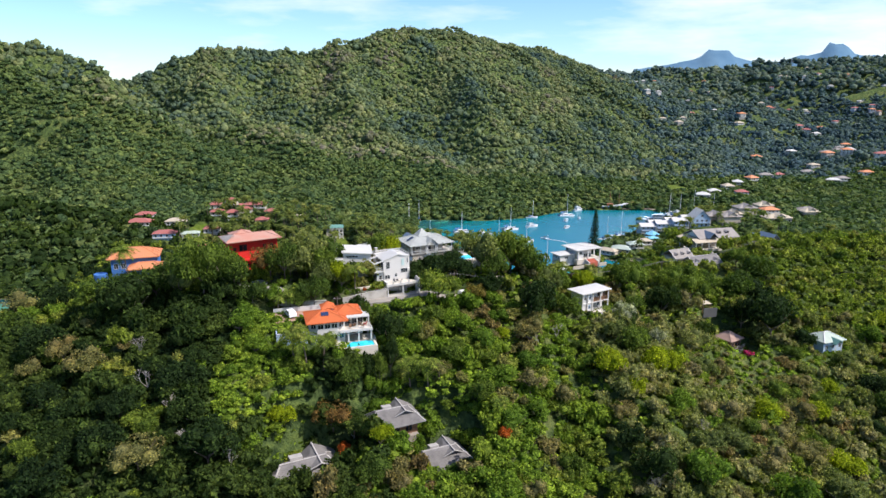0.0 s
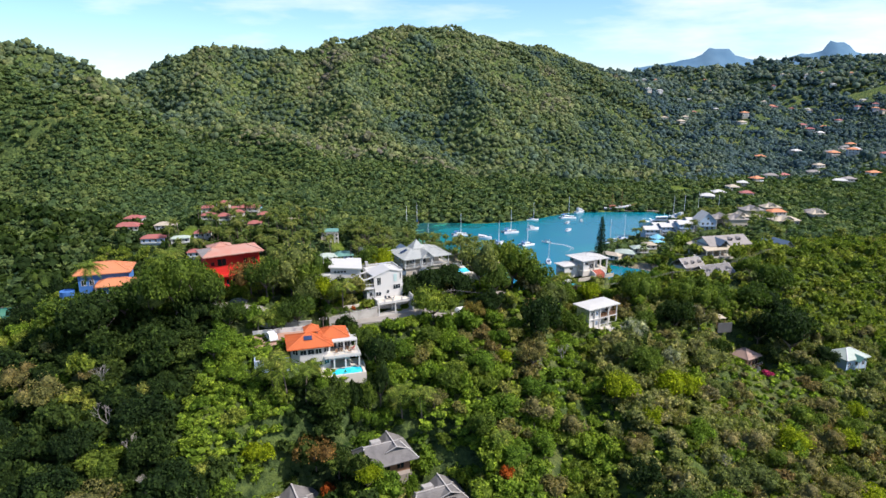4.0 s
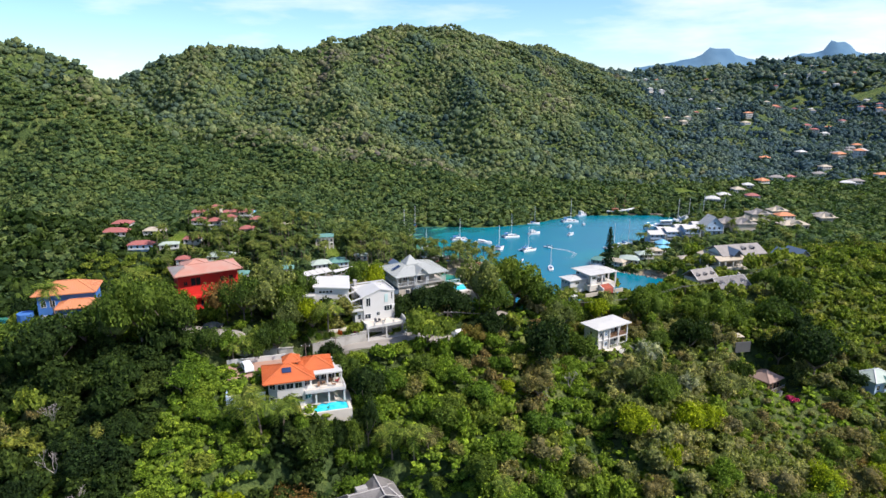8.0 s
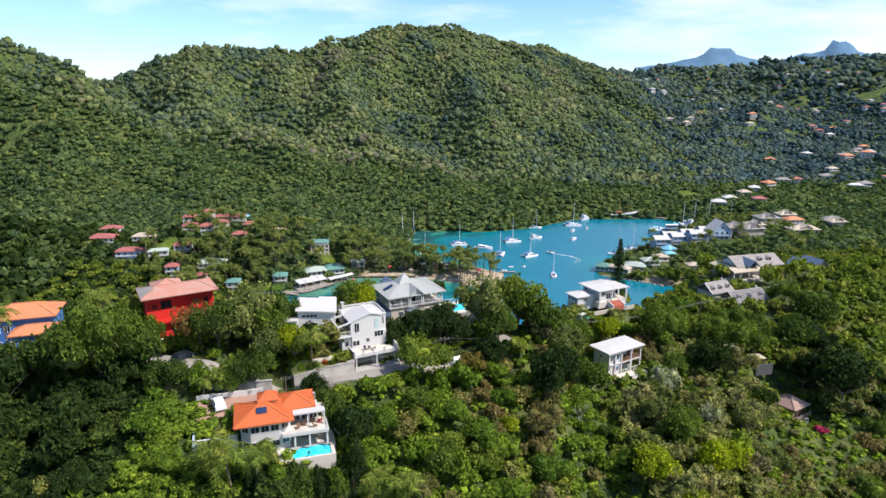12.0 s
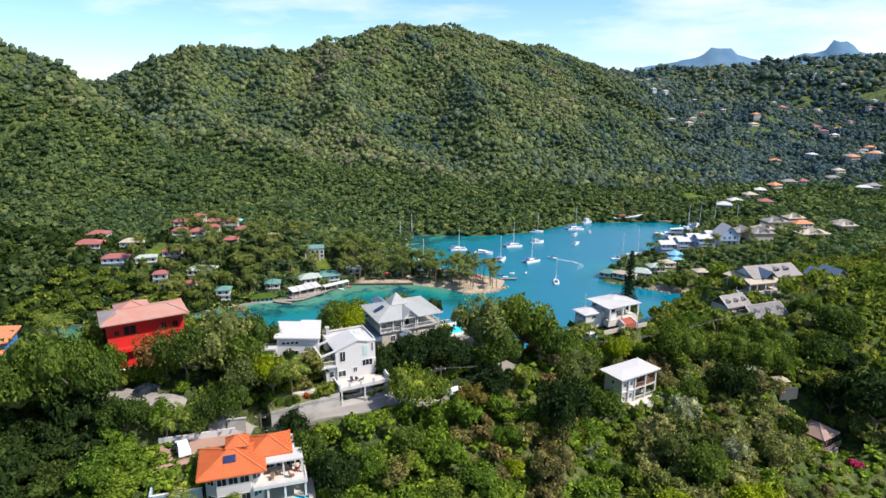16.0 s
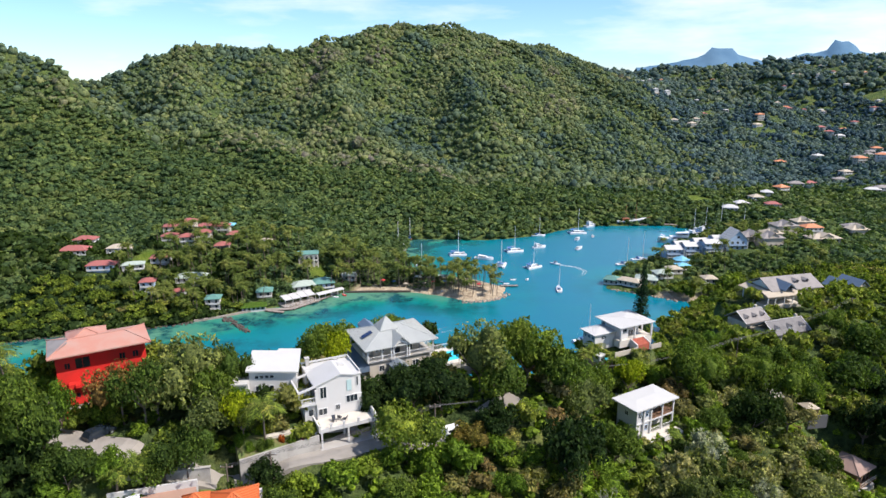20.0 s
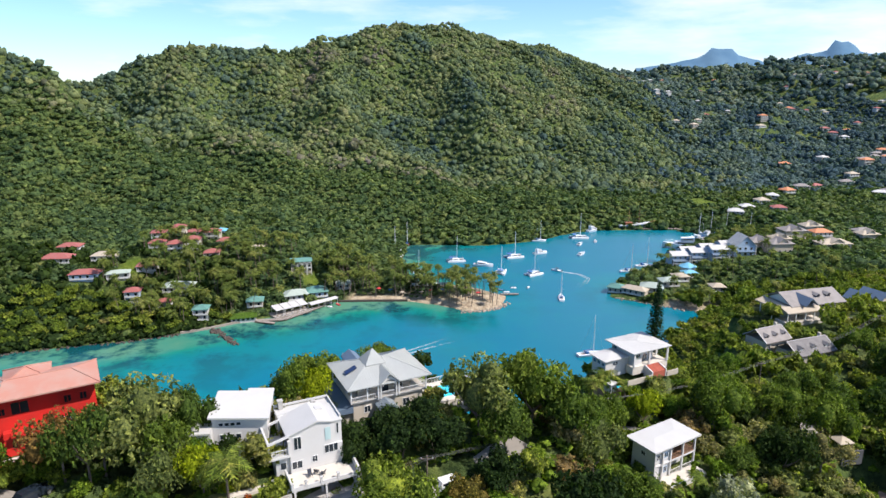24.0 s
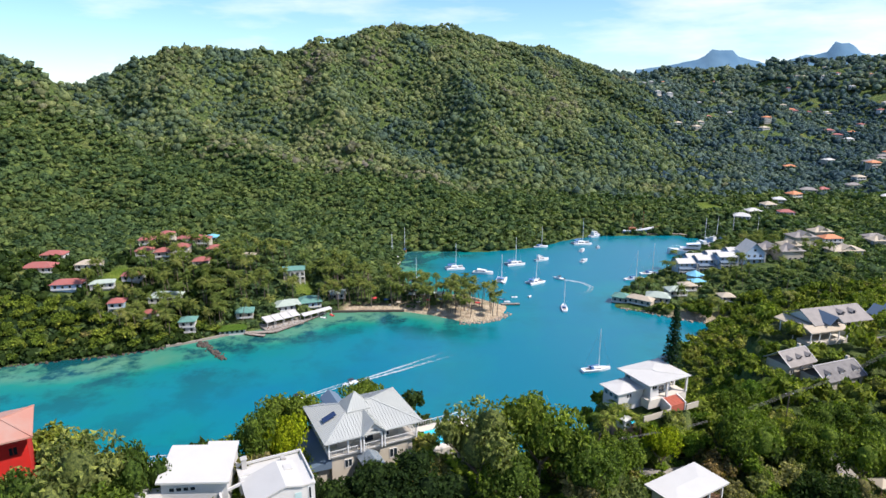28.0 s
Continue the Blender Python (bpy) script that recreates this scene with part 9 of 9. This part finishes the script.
def far_palm(x, y, tall, spread_, group):
    p = thing("palm_tree", "tall coconut palm with a shaggy head", "palm", x, y, gz(x, y), rp.uniform(0, 360), group)
    k = rp.randint(0, 2)
    part("trunk", TRUNKS[k], BARK, p).scale = (tall, tall, tall)
    c = part("crown", HEADS[rp.randint(0, 3)], PALM_FAR, p)
    c.location, c.scale = ((0.10 + 0.05 * k) * tall, 0, tall), (spread_, spread_, spread_)


spots = []
while len(spots) < 175:
    x, y = (rp.uniform(-62, 40), rp.uniform(407, 462)) if len(spots) < 125 else (rp.uniform(-8, 38), rp.uniform(410, 440))
    if shore(np.array([x]), np.array([y]))[0] > 3.0 and (x < -14 or rp.random() < 0.7):
        spots.append((x, y))
for x, y in spots:
    far_palm(x, y, rp.uniform(8, 14), rp.uniform(2.7, 3.6), "palms on the spit")
n = 0
while n < 140:
    x, y = rp.uniform(-175, -60), rp.uniform(378, 470)
    if shore(np.array([x]), np.array([y]))[0] > 5 and free_of_things(np.array([x]), np.array([y]), 0.5)[0]:
        far_palm(x, y, rp.uniform(8, 13), rp.uniform(3.6, 4.8), "palms in the village")
        n += 1
n = 0
while n < 60:
    x, y = rp.uniform(118, 260), rp.uniform(395, 560)
    if shore(np.array([x]), np.array([y]))[0] > 4 and free_of_things(np.array([x]), np.array([y]), 0.5)[0]:
        far_palm(x, y, rp.uniform(7, 12), rp.uniform(3.4, 4.6), "palms round the marina")
        n += 1


def tall_pine(x, y, top):
    z = gz(x, y)
    t = thing("norfolk_pine", "tall dark columnar pine behind the white villa", "pine", x, y, z)
    tall = top - z
    part("trunk", Shape().tube((0, 0, -0.4), (0, 0, tall - 0.5), 0.28, 0.05, 8), BARK, t)
    r = np.random.RandomState(9)
    tiers = int(tall / 0.62)
    for i in range(tiers):
        u = i / tiers
        z0 = tall * (0.08 + 0.92 * u)
        reach = 2.5 * (1 - u) ** 0.75 + 0.15
        c, o = [], []
        for b in range(8):
            a = 6.28 * b / 8 + i * 0.5
            for q in np.linspace(0.15, 1, 7):
                c.append((math.cos(a) * reach * q, math.sin(a) * reach * q, z0 - 0.10 * reach * q + r.uniform(-0.08, 0.14)))
                o.append((math.cos(a) * 0.4, math.sin(a) * 0.4, 0.8))
        v, f = leaf_quads(r, np.array(c), np.array(o), 0.34 + 0.16 * (1 - u), 0.6, 1.8)
        part("tier", mesh_of("tier", v, f), PINE_LEAF, t).data.materials.append(PINE_LEAF)


tall_pine(55.4, 224.5, 73.2)

# Woods farther down to the bay.
px, py, r = jittered(-210, 300, 208, 420, 5.0, 4)
ok = in_view(px, py) & free_of_things(px, py, 1.5) & (shore(px, py) > 1.6) & ~((py > 395) & (px < 60))
px, py = px[ok], py[ok]
size = r.uniform(2.0, 4.6, len(px))
tall = r.uniform(0.8, 1.4, len(px))
scatter("shore_woods", SHAPES_MID, px, py, ground_at(px, py) + size * tall * 0.7, size, tall, "mixed green woods between the ridge and the bay", LEAF, "woods")

# Woods round the village, the marina and the valley behind it.
px, py, r = jittered(-460, 560, 330, 720, 5.5, 5)
ok = in_view(px, py) & free_of_things(px, py, -0.6) & (shore(px, py) > 0.8) & ~((py < 420) & (px > 60)) & ~((px > -50) & (px < 60) & (py < 470))
px, py = px[ok], py[ok]
size = r.uniform(2.6, 5.4, len(px)) * np.where((np.abs(px + 150) < 75) & (py < 530), 0.85, 1.0) * np.where((np.abs(px - 180) < 50) & (np.abs(py - 460) < 45), 0.7, 1.0)
tall = r.uniform(0.6, 0.95, len(px))
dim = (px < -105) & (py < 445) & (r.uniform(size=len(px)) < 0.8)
scatter("bay_woods", SHAPES_FAR, px[~dim], py[~dim], ground_at(px[~dim], py[~dim]) + size[~dim] * tall[~dim] * 0.35, size[~dim], tall[~dim], "dense green woods round the bay and up the hillsides", LEAF_WOODS, "woods")
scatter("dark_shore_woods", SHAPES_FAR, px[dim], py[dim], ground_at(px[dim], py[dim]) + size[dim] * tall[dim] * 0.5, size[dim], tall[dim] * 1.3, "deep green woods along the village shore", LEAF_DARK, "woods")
px, py, r = jittered(-340, 60, 325, 540, 3.6, 18)
ok = in_view(px, py) & free_of_things(px, py, 0.0) & (shore(px, py) > 1.2) & ~((px > -50) & (py < 470))
px, py = px[ok], py[ok]
size = r.uniform(1.4, 2.8, len(px))
scatter("shore_scrub", TUFTS, px, py, ground_at(px, py) + size * 0.3, size, r.uniform(0.6, 1.1, len(px)), "dense low scrub between the village houses", LEAF_WOODS, "scrub")
px, py, r = jittered(-330, -118, 318, 385, 2.4, 23)
ok = (shore(px, py) > 0.2) & (shore(px, py) < 8.5)
px, py = px[ok], py[ok]
size = r.uniform(1.3, 2.8, len(px))
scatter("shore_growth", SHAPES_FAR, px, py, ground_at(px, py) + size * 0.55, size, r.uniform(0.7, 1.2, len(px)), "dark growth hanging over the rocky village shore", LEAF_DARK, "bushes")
px, py, r = jittered(-50, 2, 424, 462, 4.2, 19)
ok = (shore(px, py) > 3) & free_of_things(px, py, 0.5)
px, py = px[ok], py[ok]
size = r.uniform(1.4, 3.0, len(px))
scatter("spit_bushes", SHAPES_MID, px, py, ground_at(px, py) + size * 0.5, size, r.uniform(0.6, 1.0, len(px)), "low green bushes under the palms on the spit", LEAF_WOODS, "bushes")

px, py, r = jittered(-1000, 1150, 700, 1500, 5.7, 6)
ok = in_view(px, py, 0.74) & free_of_things(px, py, 1.0) & (ground_at(px, py + 10) - ground_at(px, py - 10) > -2.5)
px, py = px[ok], py[ok]
size = r.gamma(9.0, 0.36, len(px)).clip(1.7, 6.5)
tall = r.uniform(0.75, 1.25, len(px))
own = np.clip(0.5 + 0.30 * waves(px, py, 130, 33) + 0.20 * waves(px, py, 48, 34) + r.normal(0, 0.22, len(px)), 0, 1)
# Trees past this line take the leaf colours with more haze blue.
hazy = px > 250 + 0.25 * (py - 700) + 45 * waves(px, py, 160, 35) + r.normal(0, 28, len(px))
for m, name, label, mat in ((~hazy, "hill_forest", "dry green forest on the big hills, haze blue in its colour", LEAF_FAR_HAZED), (hazy, "valley_forest", "green forest over the valley hills, haze tinted into its colour", LEAF_HAZE)):
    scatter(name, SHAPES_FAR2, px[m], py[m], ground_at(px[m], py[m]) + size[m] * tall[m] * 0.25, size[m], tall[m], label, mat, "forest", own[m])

px, py, r = jittered(150, 1700, 1500, 2000, 12.0, 7)
ok = in_view(px, py, 0.76) & (ground_at(px, py + 10) - ground_at(px, py - 10) > -2.5)
px, py = px[ok], py[ok]
size = r.uniform(5, 10, len(px))
tall = r.uniform(0.7, 1.2, len(px))
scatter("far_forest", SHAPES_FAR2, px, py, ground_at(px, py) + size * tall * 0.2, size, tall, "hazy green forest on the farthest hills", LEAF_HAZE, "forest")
